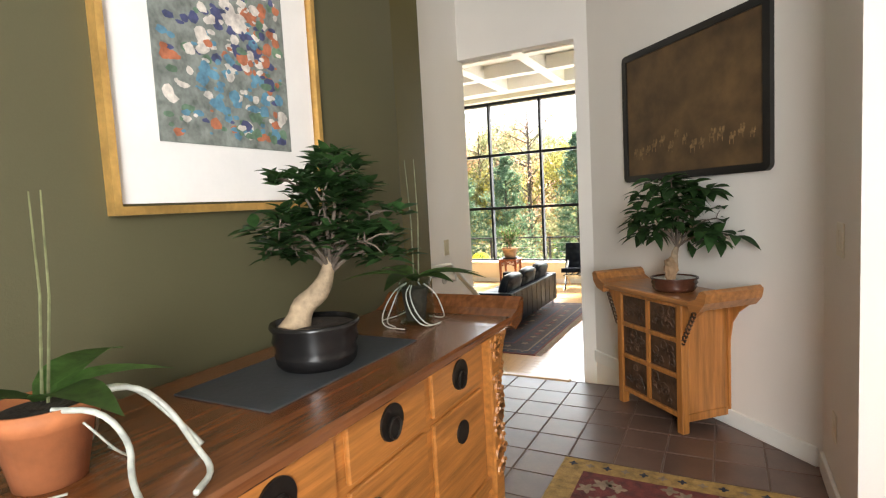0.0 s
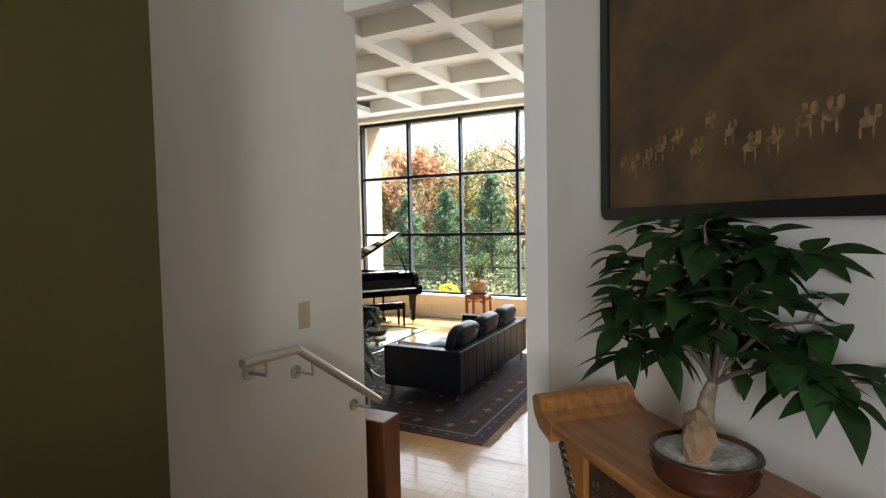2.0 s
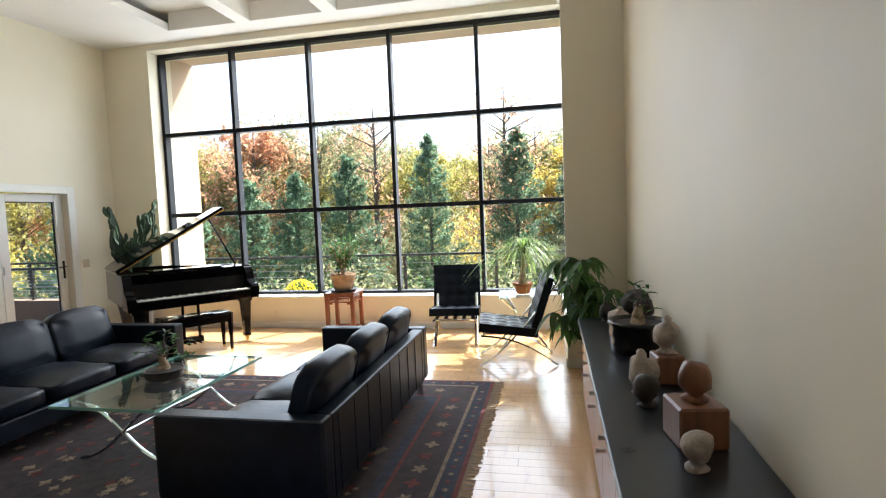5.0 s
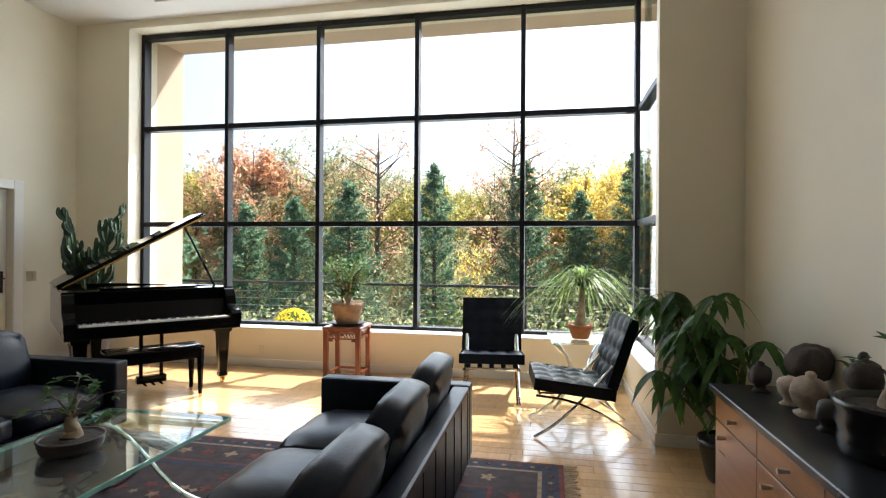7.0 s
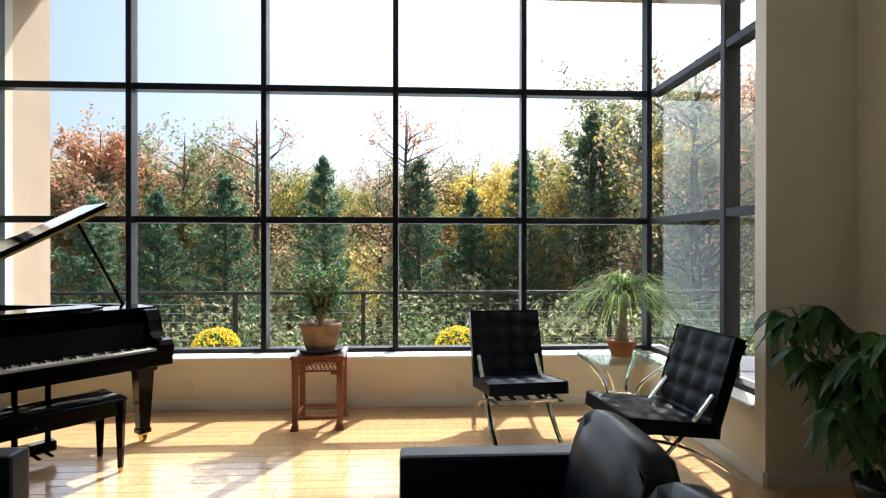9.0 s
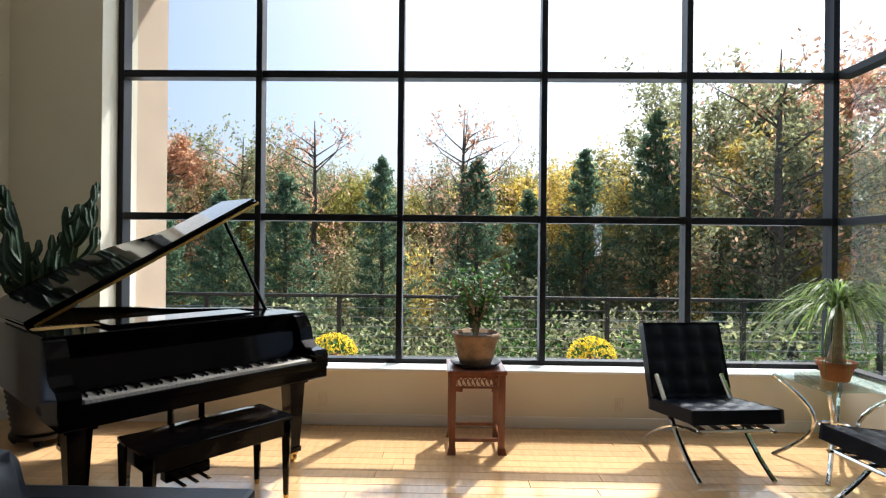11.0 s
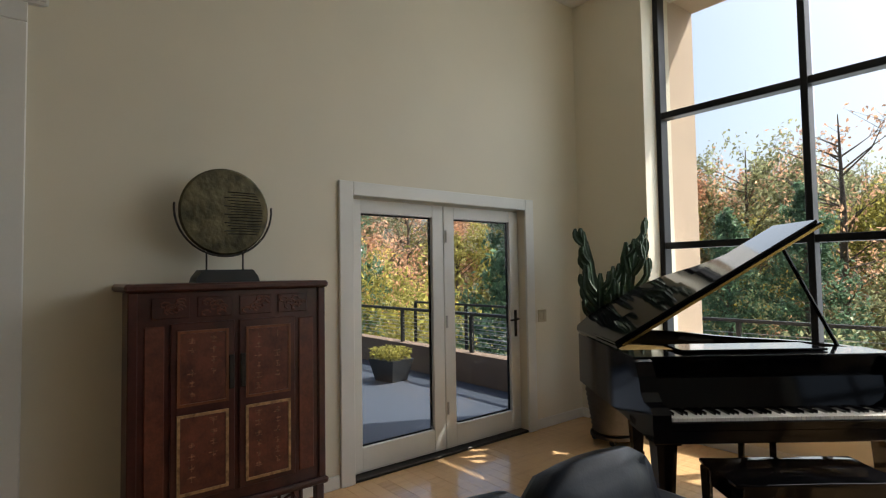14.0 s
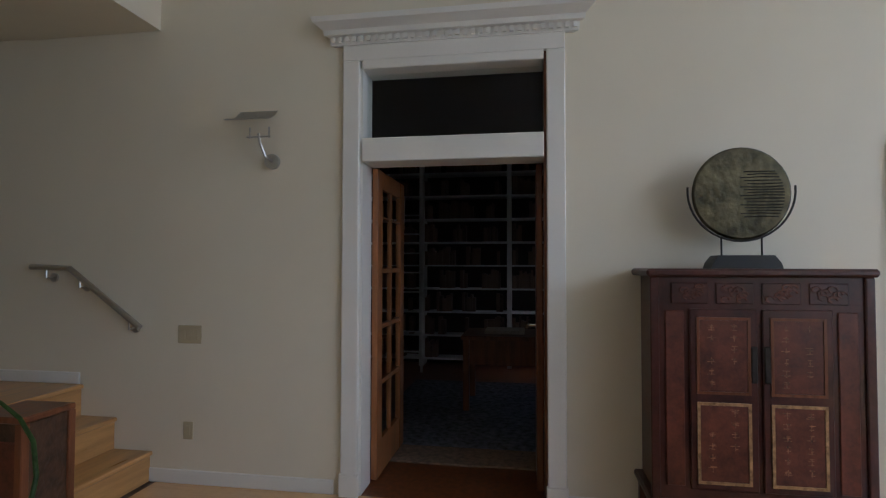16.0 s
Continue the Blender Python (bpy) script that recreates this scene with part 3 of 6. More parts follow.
# ---- fireplace of stones behind the hall wall ----
fp = thing("stone_fireplace", -3.08, 4.36, 0, 0, "dark rough fieldstone chimney beside the hall opening", "fireplace", "", "structure")
part("core", box(-1.1, 0.93, -0.12, 0.12, 0, 3.03), M_GROUT, fp)


def stone(x0, x1, y0, y1, z0, z1):
    q = box(x0, x1, y0, y1, z0, z1)
    bmesh.ops.subdivide_edges(q, edges=q.edges[:], cuts=2, use_grid_fill=True)
    for v in q.verts:
        v.co += noise.noise_vector(v.co * 11 + Vector((z0 * 7, 0, 0))) * 0.014
    part("stone", q, M_STONE, fp)


rng = random.Random(5)
z = 0.0
while z < 3.0:
    h = min(rng.choice((0.07, 0.12, 0.17, 0.24)) * rng.uniform(0.85, 1.15), 3.03 - z)
    y = -0.12
    while y < 0.13:
        dy = min(rng.uniform(0.12, 0.3), 0.15 - y)
        o = rng.uniform(-0.015, 0.03)
        stone(0.90, 0.955 + o, y, y + dy - 0.008, z, z + h - 0.006)
        y += dy
    x = 0.9
    while x > -1.08:
        dx = min(rng.uniform(0.15, 0.45), x + 1.1)
        o = rng.uniform(0, 0.04)
        stone(x - dx + 0.008, x, 0.1, 0.135 + o, z, z + h - 0.006)
        x -= dx
    z += h

# ---- outdoors: deck, rail, ground ----
structure("deck", box(-14.0, 6.0, 11.95, 14.0, -0.3, -0.12), M_DECK, "grey boarded deck outside the great window", "deck")
structure("deck", box(-16.0, WX - 0.2, 8.52, 11.95, -0.3, -0.03), M_DECK, "blue grey deck outside the french door", "deck")
structure("parapet", box(-15.0, -8.3, 11.72, 11.94, -0.3, 0.36), M_STUCCOSHADE, "low stucco parapet of the deck", "wall")
gr = bmesh.new()
bmesh.ops.create_grid(gr, x_segments=40, y_segments=40, size=250)
for v in gr.verts:
    dist = math.hypot(v.co.x + 4, v.co.y - 8)
    v.co.z = -3.0 - 1.0 * min(1, dist / 30) + noise.noise(v.co * 0.05) * 0.8 + 9.0 * max(0, (dist - 45) / 200)
structure("ground", gr, M_GRASS, "autumn lawn and leaf litter falling away from the house", "ground")


def deck_rail(name, x0, y0, x1, y1, base, top, label):
    ln = math.hypot(x1 - x0, y1 - y0)
    rl = thing(name, x0, y0, base, math.degrees(math.atan2(y1 - y0, x1 - x0)), label, "railing")
    part("top_rail", box(0, ln, -0.03, 0.03, top - base - 0.04, top - base, 0.005), M_RAIL, rl)
    k = 0
    while k * 1.65 <= ln:
        part("post", box(k * 1.65 - 0.025, k * 1.65 + 0.025, -0.025, 0.025, 0, top - base - 0.04, 0.003), M_RAIL, rl)
        k += 1
    n = 7
    for j in range(n):
        zz = 0.1 + j * (top - base - 0.15) / n
        part("cable", tube([(0, 0, zz), (ln, 0, zz)], 0.004, 5), M_STEEL, rl, "thin steel cable")


deck_rail("deck_railing", -14.0, 13.75, 3.0, 13.75, -0.12, 0.84, "dark metal deck railing with steel cables")
deck_rail("deck_railing", 2.98, 13.7, 2.98, 6.0, -0.12, 0.84, "dark metal deck railing returning along the deck")
deck_rail("deck_railing", -15.0, 11.83, -8.4, 11.83, 0.36, 0.9, "dark metal railing on the low parapet")

# ---- living room: sofas ----
def cushion(w, d, h, r=0.05, puff=0.02):
    """A soft upholstered block with its base at z = 0, centred in x and y."""
    q = box(-w / 2, w / 2, -d / 2, d / 2, 0, h)
    bmesh.ops.subdivide_edges(q, edges=q.edges[:], cuts=5, use_grid_fill=True)
    for v in q.verts:
        u, s_, t_ = v.co.x / (w / 2), v.co.y / (d / 2), (v.co.z - h / 2) / (h / 2)
        k = (1 - u * u) * (1 - s_ * s_)
        if abs(t_) > 0.99:
            v.co.z += math.copysign(puff, t_) * (0.3 + k) - math.copysign(r * 0.45, t_) * (u ** 8 + s_ ** 8)
        if abs(u) > 0.99:
            v.co.x -= math.copysign(r * 0.35, u) * (t_ ** 4 + s_ ** 8)
        if abs(s_) > 0.99:
            v.co.y -= math.copysign(r * 0.35, s_) * (t_ ** 4 + u ** 8)
        v.co += noise.noise_vector(v.co * 9) * 0.007
    return q


def sofa(x, y, rz, length, label):
    """Faces local -y. Origin at the middle of its footprint."""
    D, H = 0.92, 0.575
    sf = thing("sofa", x, y, 0.012, rz, label, "sofa", "black leather sofas")
    L2 = length / 2
    part("base", box(-L2 + 0.1, L2 - 0.1, -D / 2 + 0.03, D / 2 - 0.09, 0.13, 0.27, 0.01), M_LEATHER, sf)
    for s_ in (-1, 1):
        part("arm", box(s_ * (L2 - 0.12), s_ * L2, -D / 2, D / 2, 0.14, H, 0.018, seg=2), M_LEATHER, sf, smooth=False)
    part("back_frame", box(-L2 + 0.121, L2 - 0.121, D / 2 - 0.1, D / 2 - 0.002, 0.14, H - 0.004, 0.015, seg=2), M_LEATHER, sf)
    n = 3
    w = (length - 0.26) / n
    for k in range(n):
        cx = -L2 + 0.13 + w * (k + 0.5)
        q = cushion(w - 0.008, D - 0.28, 0.15)
        bmesh.ops.transform(q, matrix=pose(cx, -0.1, 0.265), verts=q.verts)
        part("seat_cushion", q, M_LEATHER, sf, smooth=True)
        q = cushion(w - 0.012, 0.17, 0.4, 0.08, 0.03)
        bmesh.ops.transform(q, matrix=pose(cx, D / 2 - 0.25, 0.375, -17), verts=q.verts)
        part("back_cushion", q, M_LEATHER, sf, smooth=True)
    # stitched seams down the outside of the back
    for k in range(9):
        cx = -L2 + 0.2 + k * (length - 0.4) / 8
        part("seam", box(cx - 0.004, cx + 0.004, D / 2 - 0.004, D / 2 + 0.002, 0.15, H - 0.02), M_LEATHER, sf)
    for a in (-1, 1):
        for b_ in (-1, 1):
            part("leg", box(a * (L2 - 0.06) - 0.02, a * (L2 - 0.06) + 0.02, b_ * (D / 2 - 0.06) - 0.02, b_ * (D / 2 - 0.06) + 0.02, 0, 0.14, 0.003), M_CHROME, sf, "chrome leg")
    return sf


sofa(-3.02, 7.84, -90, 2.14, "long black leather sofa with three loose back cushions, on the rug")
sofa(-5.47, 7.92, 90, 2.14, "black leather three-seat sofa by the glass coffee table")

# ---- patterned rug ----
rug = thing("rug", -4.0, 7.63, 0, 0, "dark oriental wool rug with navy border and pale fringe", "rug")
RX, RY = 1.98, 1.58
part("field", box(-RX + 0.5, RX - 0.5, -RY + 0.5, RY - 0.5, 0, 0.0115), M_RUGDARK, rug)


def rug_band(inset, width, material, z, name="border"):
    a, b_ = RX - inset, RY - inset
    q = box(-a, a, -b_, -b_ + width, 0, z)
    box(-a, a, b_ - width, b_, 0, z, bm=q)
    box(-a, -a + width, -b_ + width, b_ - width, 0, z, bm=q)
    box(a - width, a, -b_ + width, b_ - width, 0, z, bm=q)
    part(name, q, material, rug)


rug_band(0, 0.03, M_RUGRED, 0.011)
rug_band(0.03, 0.1, M_RUGNAVY, 0.012)
rug_band(0.13, 0.025, M_RUGTAN, 0.0118)
rug_band(0.155, 0.25, M_RUGDARK, 0.012)
rug_band(0.405, 0.025, M_RUGRED, 0.0118)
rug_band(0.43, 0.07, M_RUGNAVY, 0.012)
rng = random.Random(3)
mot = bmesh.new()
mot2 = bmesh.new()


def motif(bm, x, y, r, petals, z=0.0135, squash=1.0):
    vs = []
    for k in range(petals * 4):
        a = 2 * math.pi * k / (petals * 4)
        rr = r * (0.72 + 0.28 * math.cos(petals * a))
        vs.append((x + rr * math.cos(a), y + squash * rr * math.sin(a)))
    prism(vs, 0.011, z, bm=bm)


def motif_ring(a, b_, step, r):
    for s_ in (-1, 1):
        for k in range(int(2 * a / step) + 1):
            motif(mot if k % 2 else mot2, -a + k * step, s_ * b_, r, 4 + k % 3)
        for k in range(1, int(2 * b_ / step)):
            motif(mot if k % 2 else mot2, s_ * a, -b_ + k * step, r, 4 + k % 3)


motif_ring(RX - 0.28, RY - 0.28, 0.17, 0.055)
motif_ring(RX - 0.08, RY - 0.08, 0.09, 0.022)
for k in range(260):
    motif(rng.choice((mot, mot2)), rng.uniform(-1.4, 1.4), rng.uniform(-1.0, 1.0), rng.uniform(0.02, 0.05), rng.choice((4, 5, 6)))
part("pattern", mot, M_RUGTAN, rug, "faded tan woven motifs")["kind"] = "stuff"
part("pattern", mot2, M_RUGRED, rug, "dull red woven motifs")["kind"] = "stuff"
fr = bmesh.new()
for k in range(170):
    y = -RY + 0.01 + k * (2 * RY - 0.02) / 169
    for s_ in (-1, 1):
        j = rng.uniform(-0.02, 0.02)
        tube([(s_ * RX, y, 0.008), (s_ * (RX + 0.04), y + j * 0.5, 0.006), (s_ * (RX + rng.uniform(0.06, 0.09)), y + j, 0.004)], 0.0045, 4, bm=fr)
part("fringe", fr, M_FRINGE, rug, "pale cotton fringe")["kind"] = "stuff"

# ---- glass coffee table ----
ct = thing("coffee_table", -4.26, 7.85, 0.012, 0, "glass coffee table on crossed chrome legs, on the rug", "table")
part("tabletop", box(-0.39, 0.39, -0.61, 0.61, 0.39, 0.41, 0.003), M_TABLEGLASS, ct, "clear greenish glass top")
q = bmesh.new()
for a in ((-0.392, -0.388, -0.61, 0.61), (0.388, 0.392, -0.61, 0.61), (-0.388, 0.388, -0.612, -0.608), (-0.388, 0.388, 0.608, 0.612)):
    box(*a, 0.39, 0.41, bm=q)
part("glass_edge", q, M_GLASSEDGE, ct, "green edge of the glass")
for s_ in (-1, 1):
    for t_ in (-1, 1):
        pts = [(t_ * (0.34 - 0.68 * u), s_ * 0.45 + 0.0 * u, 0.385 - 0.385 * u + 0.07 * math.sin(math.pi * u * 2) * 0.6) for u in [i / 10 for i in range(11)]]
        part("leg", tube(pts, 0.016, 8, flat=0.55), M_CHROME, ct)
part("stretcher", tube([(0, -0.45, 0.19), (0, 0.45, 0.19)], 0.012), M_CHROME, ct)


# ---- tufted lounge chairs ----
def tufted(w, d, h):
    """A tufted pad: five by five buttons pulled in between puffed squares."""
    n = 20
    q = box(-w / 2, w / 2, -d / 2, d / 2, 0, h)
    bmesh.ops.subdivide_edges(q, edges=q.edges[:], cuts=n - 1, use_grid_fill=True)
    for v in q.verts:
        u, s_ = (v.co.x / w + 0.5), (v.co.y / d + 0.5)
        if v.co.z > h - 1e-4:
            k = abs(math.sin(math.pi * 4 * u)) ** 0.6 * abs(math.sin(math.pi * 4 * s_)) ** 0.6
            v.co.z += -0.012 + 0.02 * k
    return q


def lounge_chair(x, y, rz, label):
    """Faces local -y."""
    ch = thing("lounge_chair", x, y, 0, rz, label, "chair", "tufted lounge chairs by the window")
    W = 0.58
    q = tufted(W, 0.58, 0.09)
    bmesh.ops.transform(q, matrix=pose(0, -0.06, 0.33, -7), verts=q.verts)
    part("seat_cushion", q, M_LEATHER, ch, smooth=True)
    q = tufted(W, 0.52, 0.08)
    bmesh.ops.transform(q, matrix=pose(0, 0.32, 0.62, 72), verts=q.verts)
    part("back_cushion", q, M_LEATHER, ch, smooth=True)
    for s_ in (-1, 1):
        sx = s_ * (W / 2 - 0.05)
        a = [(sx, 0.42 - 0.05 * u + 0.0, 0.84 - 0.0 * u) for u in (0,)]
        curve = [(sx, 0.44 - 0.78 * u - 0.1 * math.sin(math.pi * u), 0.84 - 0.83 * u ** 0.9 - 0.16 * math.sin(math.pi * u)) for u in [i / 12 for i in range(13)]]
        part("leg", tube(curve, 0.019, 6, flat=0.5), M_CHROME, ch)
        curve = [(sx, -0.33 + 0.75 * u, 0.31 - 0.3 * u + 0.075 * math.sin(math.pi * u)) for u in [i / 10 for i in range(11)]]
        part("leg", tube(curve, 0.019, 6, flat=0.5), M_CHROME, ch)
    for yy, zz in ((-0.3, 0.31), (0.15, 0.33), (0.42, 0.78)):
        part("crossbar", tube([(-W / 2 + 0.05, yy, zz), (W / 2 - 0.05, yy, zz)], 0.012, 6), M_CHROME, ch)
    for k in range(5):
        xx = -W / 2 + 0.08 + k * (W - 0.16) / 4
        part("strap", box(xx - 0.02, xx + 0.02, -0.3, 0.2, 0.322, 0.327), M_LEATHER, ch)
    return ch


lounge_chair(-2.64, 10.78, 6, "black tufted leather lounge chair on chrome legs, facing the room")
lounge_chair(-1.9, 9.97, -84, "black tufted leather lounge chair on chrome legs, turned sideways")

# ---- glass side table in the bay ----
gt = thing("side_table", -1.83, 10.72, 0, 4, "small glass side table with curved chrome legs", "table")
part("tabletop", box(-0.28, 0.28, -0.28, 0.28, 0.565, 0.58, 0.003), M_TABLEGLASS, gt, "clear glass top")
for a in range(4):
    sx, sy = ((-1, -1), (1, -1), (1, 1), (-1, 1))[a]
    pts = [(sx * (0.25 - 0.17 * math.sin(math.pi * u)), sy * (0.25 - 0.17 * math.sin(math.pi * u)), 0.56 * (1 - u)) for u in [i / 12 for i in range(13)]]
    part("leg", tube(pts, 0.014, 8), M_CHROME, gt)
q = bmesh.new()
part("ring", tube([(0.085 * math.cos(a * math.pi / 8), 0.085 * math.sin(a * math.pi / 8), 0.28) for a in range(17)], 0.01, 6), M_CHROME, gt)

# ---- grand piano ----
pn = thing("grand_piano", -5.66, 10.09, 0, 51.1, "glossy black grand piano with its lid propped open", "piano")
OUT = [(-0.73, 0.0), (0.73, 0.0), (0.73, 0.5), (0.71, 0.62), (0.64, 0.76), (0.5, 0.9), (0.34, 1.02), (0.22, 1.16), (0.14, 1.32), (0.06, 1.46), (-0.06, 1.56), (-0.22, 1.61), (-0.4, 1.63), (-0.58, 1.6), (-0.69, 1.52), (-0.73, 1.4)]


def inset(outline, d):
    n, res = len(outline), []
    for i in range(n):
        p0, p1, p2 = Vector(outline[i - 1]), Vector(outline[i]), Vector(outline[(i + 1) % n])
        a, b_ = (p1 - p0).normalized(), (p2 - p1).normalized()
        nn = Vector((-a.y - b_.y, a.x + b_.x)).normalized()
        res.append((p1.x + nn.x * d, p1.y + nn.y * d))
    return res


def ring(outline, d, z0, z1, bm=None):
    bm = bm or bmesh.new()
    inn = inset(outline, d)
    n = len(outline)
    A = [[bm.verts.new((x, y, z)) for x, y in o] for o, z in ((outline, z0), (outline, z1), (inn, z1), (inn, z0))]
    for k in range(n):
        for r0, r1 in ((0, 1), (1, 2), (2, 3), (3, 0)):
            bm.faces.new((A[r0][k], A[r0][(k + 1) % n], A[r1][(k + 1) % n], A[r1][k]))
    return bm


BODY = [(x, max(y, 0.2)) for x, y in OUT]
part("rim", ring(BODY, 0.045, 0.64, 0.965), M_LACQUER, pn)
part("soundboard", prism(inset(BODY, 0.046), 0.78, 0.79), M_ELMTOP, pn, "brown wooden soundboard")
part("frame_plate", prism(inset([(x, max(y, 0.45)) for x, y in OUT], 0.07), 0.83, 0.85), M_GOLDPLATE, pn, "gilded iron frame")
q = bmesh.new()
for k in range(40):
    x = -0.64 + 1.24 * k / 39
    y1 = 1.45 if x < -0.2 else max(0.62, 1.4 - (x + 0.2) * 1.05)
    tube([(x, 0.42, 0.875), (x * 0.9 - 0.05, y1, 0.87)], 0.0018, 4, bm=q)
part("strings", q, M_STEEL, pn, "steel strings")["kind"] = "stuff"
part("bottom", prism(BODY, 0.6, 0.64), M_LACQUER, pn)
part("keybed", box(-0.73, 0.73, -0.06, 0.3, 0.575, 0.645, 0.006), M_LACQUER, pn)
part("key_slip", box(-0.64, 0.64, -0.065, -0.045, 0.64, 0.685, 0.004), M_LACQUER, pn)
for s_ in (-1, 1):
    arm_o = [(-0.06, 0.64), (-0.06, 0.72), (-0.03, 0.75), (0.05, 0.76), (0.1, 0.8), (0.12, 0.88), (0.17, 0.95), (0.21, 0.965), (0.21, 0.64)]
    q = prism(arm_o, 0.64, 0.735, m=YZ)
    if s_ < 0:
        bmesh.ops.scale(q, vec=(-1, 1, 1), verts=q.verts)
    part("cheek", q, M_LACQUER, pn)
part("fallboard", prism([(0.12, 0.7), (0.16, 0.71), (0.2, 0.86), (0.16, 0.86)], -0.638, 0.638, m=YZ), M_LACQUER, pn)
part("nameboard", box(-0.638, 0.638, 0.2, 0.24, 0.66, 0.955, 0.004), M_LACQUER, pn)
part("front_rail", box(-0.73, 0.73, 0.2, 0.46, 0.955, 0.972, 0.004), M_LACQUER, pn)
wk = bpy.data.meshes.new("white_key")
q = box(-0.0112, 0.0112, -0.04, 0.12, 0.66, 0.7, 0.002)
q.to_mesh(wk)
q.free()
wk.materials.append(M_IVORY)
bk = bpy.data.meshes.new("black_key")
q = box(-0.0055, 0.0055, 0.015, 0.12, 0.695, 0.714, 0.002)
q.to_mesh(bk)
q.free()
bk.materials.append(M_LACQUER)
for k in range(52):
    o = new("white_key", wk)
    o.parent = pn
    o.location.x = -0.612 + 0.024 * k
    if k % 7 in (0, 2, 3, 5, 6) and k < 51:
        o = new("black_key", bk)
        o.parent = pn
        o.location.x = -0.6 + 0.024 * k
md = part("music_desk", box(-0.42, 0.42, 0.3, 0.55, 0.975, 0.99, 0.004), M_LACQUER, pn)
# lid, hinged along the straight side
lid = [(x + 0.73 + 0.015, y) for x, y in [(a, max(b_, 0.46)) for a, b_ in OUT]]
q = prism(lid, 0, 0.022)
LM = pose(-0.745, 0, 0.97) @ pose(0, 0, 0, 0, -30, 0)
bmesh.ops.transform(q, matrix=LM, verts=q.verts)
ld_ = part("lid", q, M_LACQUER, pn)
q = box(0.02, 1.47, 0.47, 0.9, 0.024, 0.044, 0.003)
bmesh.ops.transform(q, matrix=LM, verts=q.verts)
part("front_flap", q, M_LACQUER, ld_)
q = box(0.05, 1.48, 0.452, 0.459, -0.004, 0.012)
bmesh.ops.transform(q, matrix=LM, verts=q.verts)
part("hinge", q, M_BRASS, ld_, "long brass hinge")
part("lid_prop", tube([(0.66, 0.56, 0.965), (0.36, 0.6, 1.6)], 0.012, 6), M_LACQUER, pn)
for x, y in ((-0.6, 0.16), (0.62, 0.16), (-0.34, 1.3)):
    q = bmesh.new()
    for w0, w1, z0, z1 in ((0.075, 0.07, 0.52, 0.6), (0.055, 0.035, 0.1, 0.52), (0.042, 0.042, 0.07, 0.1)):
        a = [q.verts.new((x + sx * w1, y + sy * w1, z0)) for sx, sy in ((-1, -1), (1, -1), (1, 1), (-1, 1))]
        b_ = [q.verts.new((x + sx * w0, y + sy * w0, z1)) for sx, sy in ((-1, -1), (1, -1), (1, 1), (-1, 1))]
        for k in range(4):
            q.faces.new((a[k], a[(k + 1) % 4], b_[(k + 1) % 4], b_[k]))
        q.faces.new(a[::-1])
        q.faces.new(b_)
    lg = part("leg", q, M_LACQUER, pn)
    part("caster", tube([(x - 0.014, y, 0.035), (x + 0.014, y, 0.035)], 0.035, 12), M_BRASS, lg, "brass caster")
    part("ferrule", box(x - 0.03, x + 0.03, y - 0.03, y + 0.03, 0.05, 0.072, 0.004), M_BRASS, lg, "brass ferrule")
ly = part("pedal_lyre", box(-0.13, 0.13, 0.28, 0.36, 0.06, 0.13, 0.008), M_LACQUER, pn)
for xx in (-0.09, 0.09):
    part("lyre_post", tube([(xx, 0.32, 0.13), (xx, 0.32, 0.6)], 0.018, 8), M_LACQUER, ly)
for xx in (-0.07, 0, 0.07):
    part("pedal", box(xx - 0.013, xx + 0.013, 0.17, 0.29, 0.055, 0.068, 0.005), M_BRASS, ly, "brass pedal")

bn = thing("piano_bench", -5.63, 10.0, 0, 51.1, "glossy black piano bench with tapered legs", "bench")
q = cushion(0.78, 0.36, 0.025, 0.01, 0.004)
bmesh.ops.transform(q, matrix=pose(-0.02, -0.04, 0.445), verts=q.verts)
part("seat", q, M_LACQUER, bn)
for a, b_, c_, d_ in ((-0.39, 0.35, -0.2, -0.18), (-0.39, 0.35, 0.1, 0.12), (-0.39, -0.37, -0.18, 0.1), (0.33, 0.35, -0.18, 0.1)):
    part("apron", box(a, b_, c_, d_, 0.36, 0.447, 0.003), M_LACQUER, bn)
for sx in (-0.38, 0.34):
    for sy in (-0.19, 0.11):
        q = bmesh.new()
        tube([(sx, sy, 0.03), (sx, sy, 0.44)], [0.018, 0.034], 4, bm=q)
        lg = part("leg", q, M_LACQUER, bn)
        part("foot", tube([(sx, sy, 0), (sx, sy, 0.03)], [0.012, 0.016], 8), M_BRASS, lg, "brass foot")

# ---- carved plant stand ----
ps = thing("plant_stand", -4.177, 11.03, 0, 2, "reddish carved wooden plant stand, square, with open fretwork", "stand")
ps.scale.z = 0.91
part("top", box(-0.205, 0.205, -0.205, 0.205, 0.6, 0.635, 0.008), M_ROSEWOOD, ps)
for sx in (-1, 1):
    for sy in (-1, 1):
        q = bmesh.new()
        for z0, z1, w0, w1, o0, o1 in ((0.0, 0.05, 0.03, 0.024, 0.175, 0.17), (0.05, 0.6, 0.021, 0.024, 0.17, 0.17)):
            a = [q.verts.new((sx * o0 + ax * w0, sy * o0 + ay * w0, z0)) for ax, ay in ((-1, -1), (1, -1), (1, 1), (-1, 1))]
            b_ = [q.verts.new((sx * o1 + ax * w1, sy * o1 + ay * w1, z1)) for ax, ay in ((-1, -1), (1, -1), (1, 1), (-1, 1))]
            for k in range(4):
                q.faces.new((a[k], a[(k + 1) % 4], b_[(k + 1) % 4], b_[k]))
            q.faces.new(a[::-1])
            q.faces.new(b_)
        part("leg", q, M_ROSEWOOD, ps)
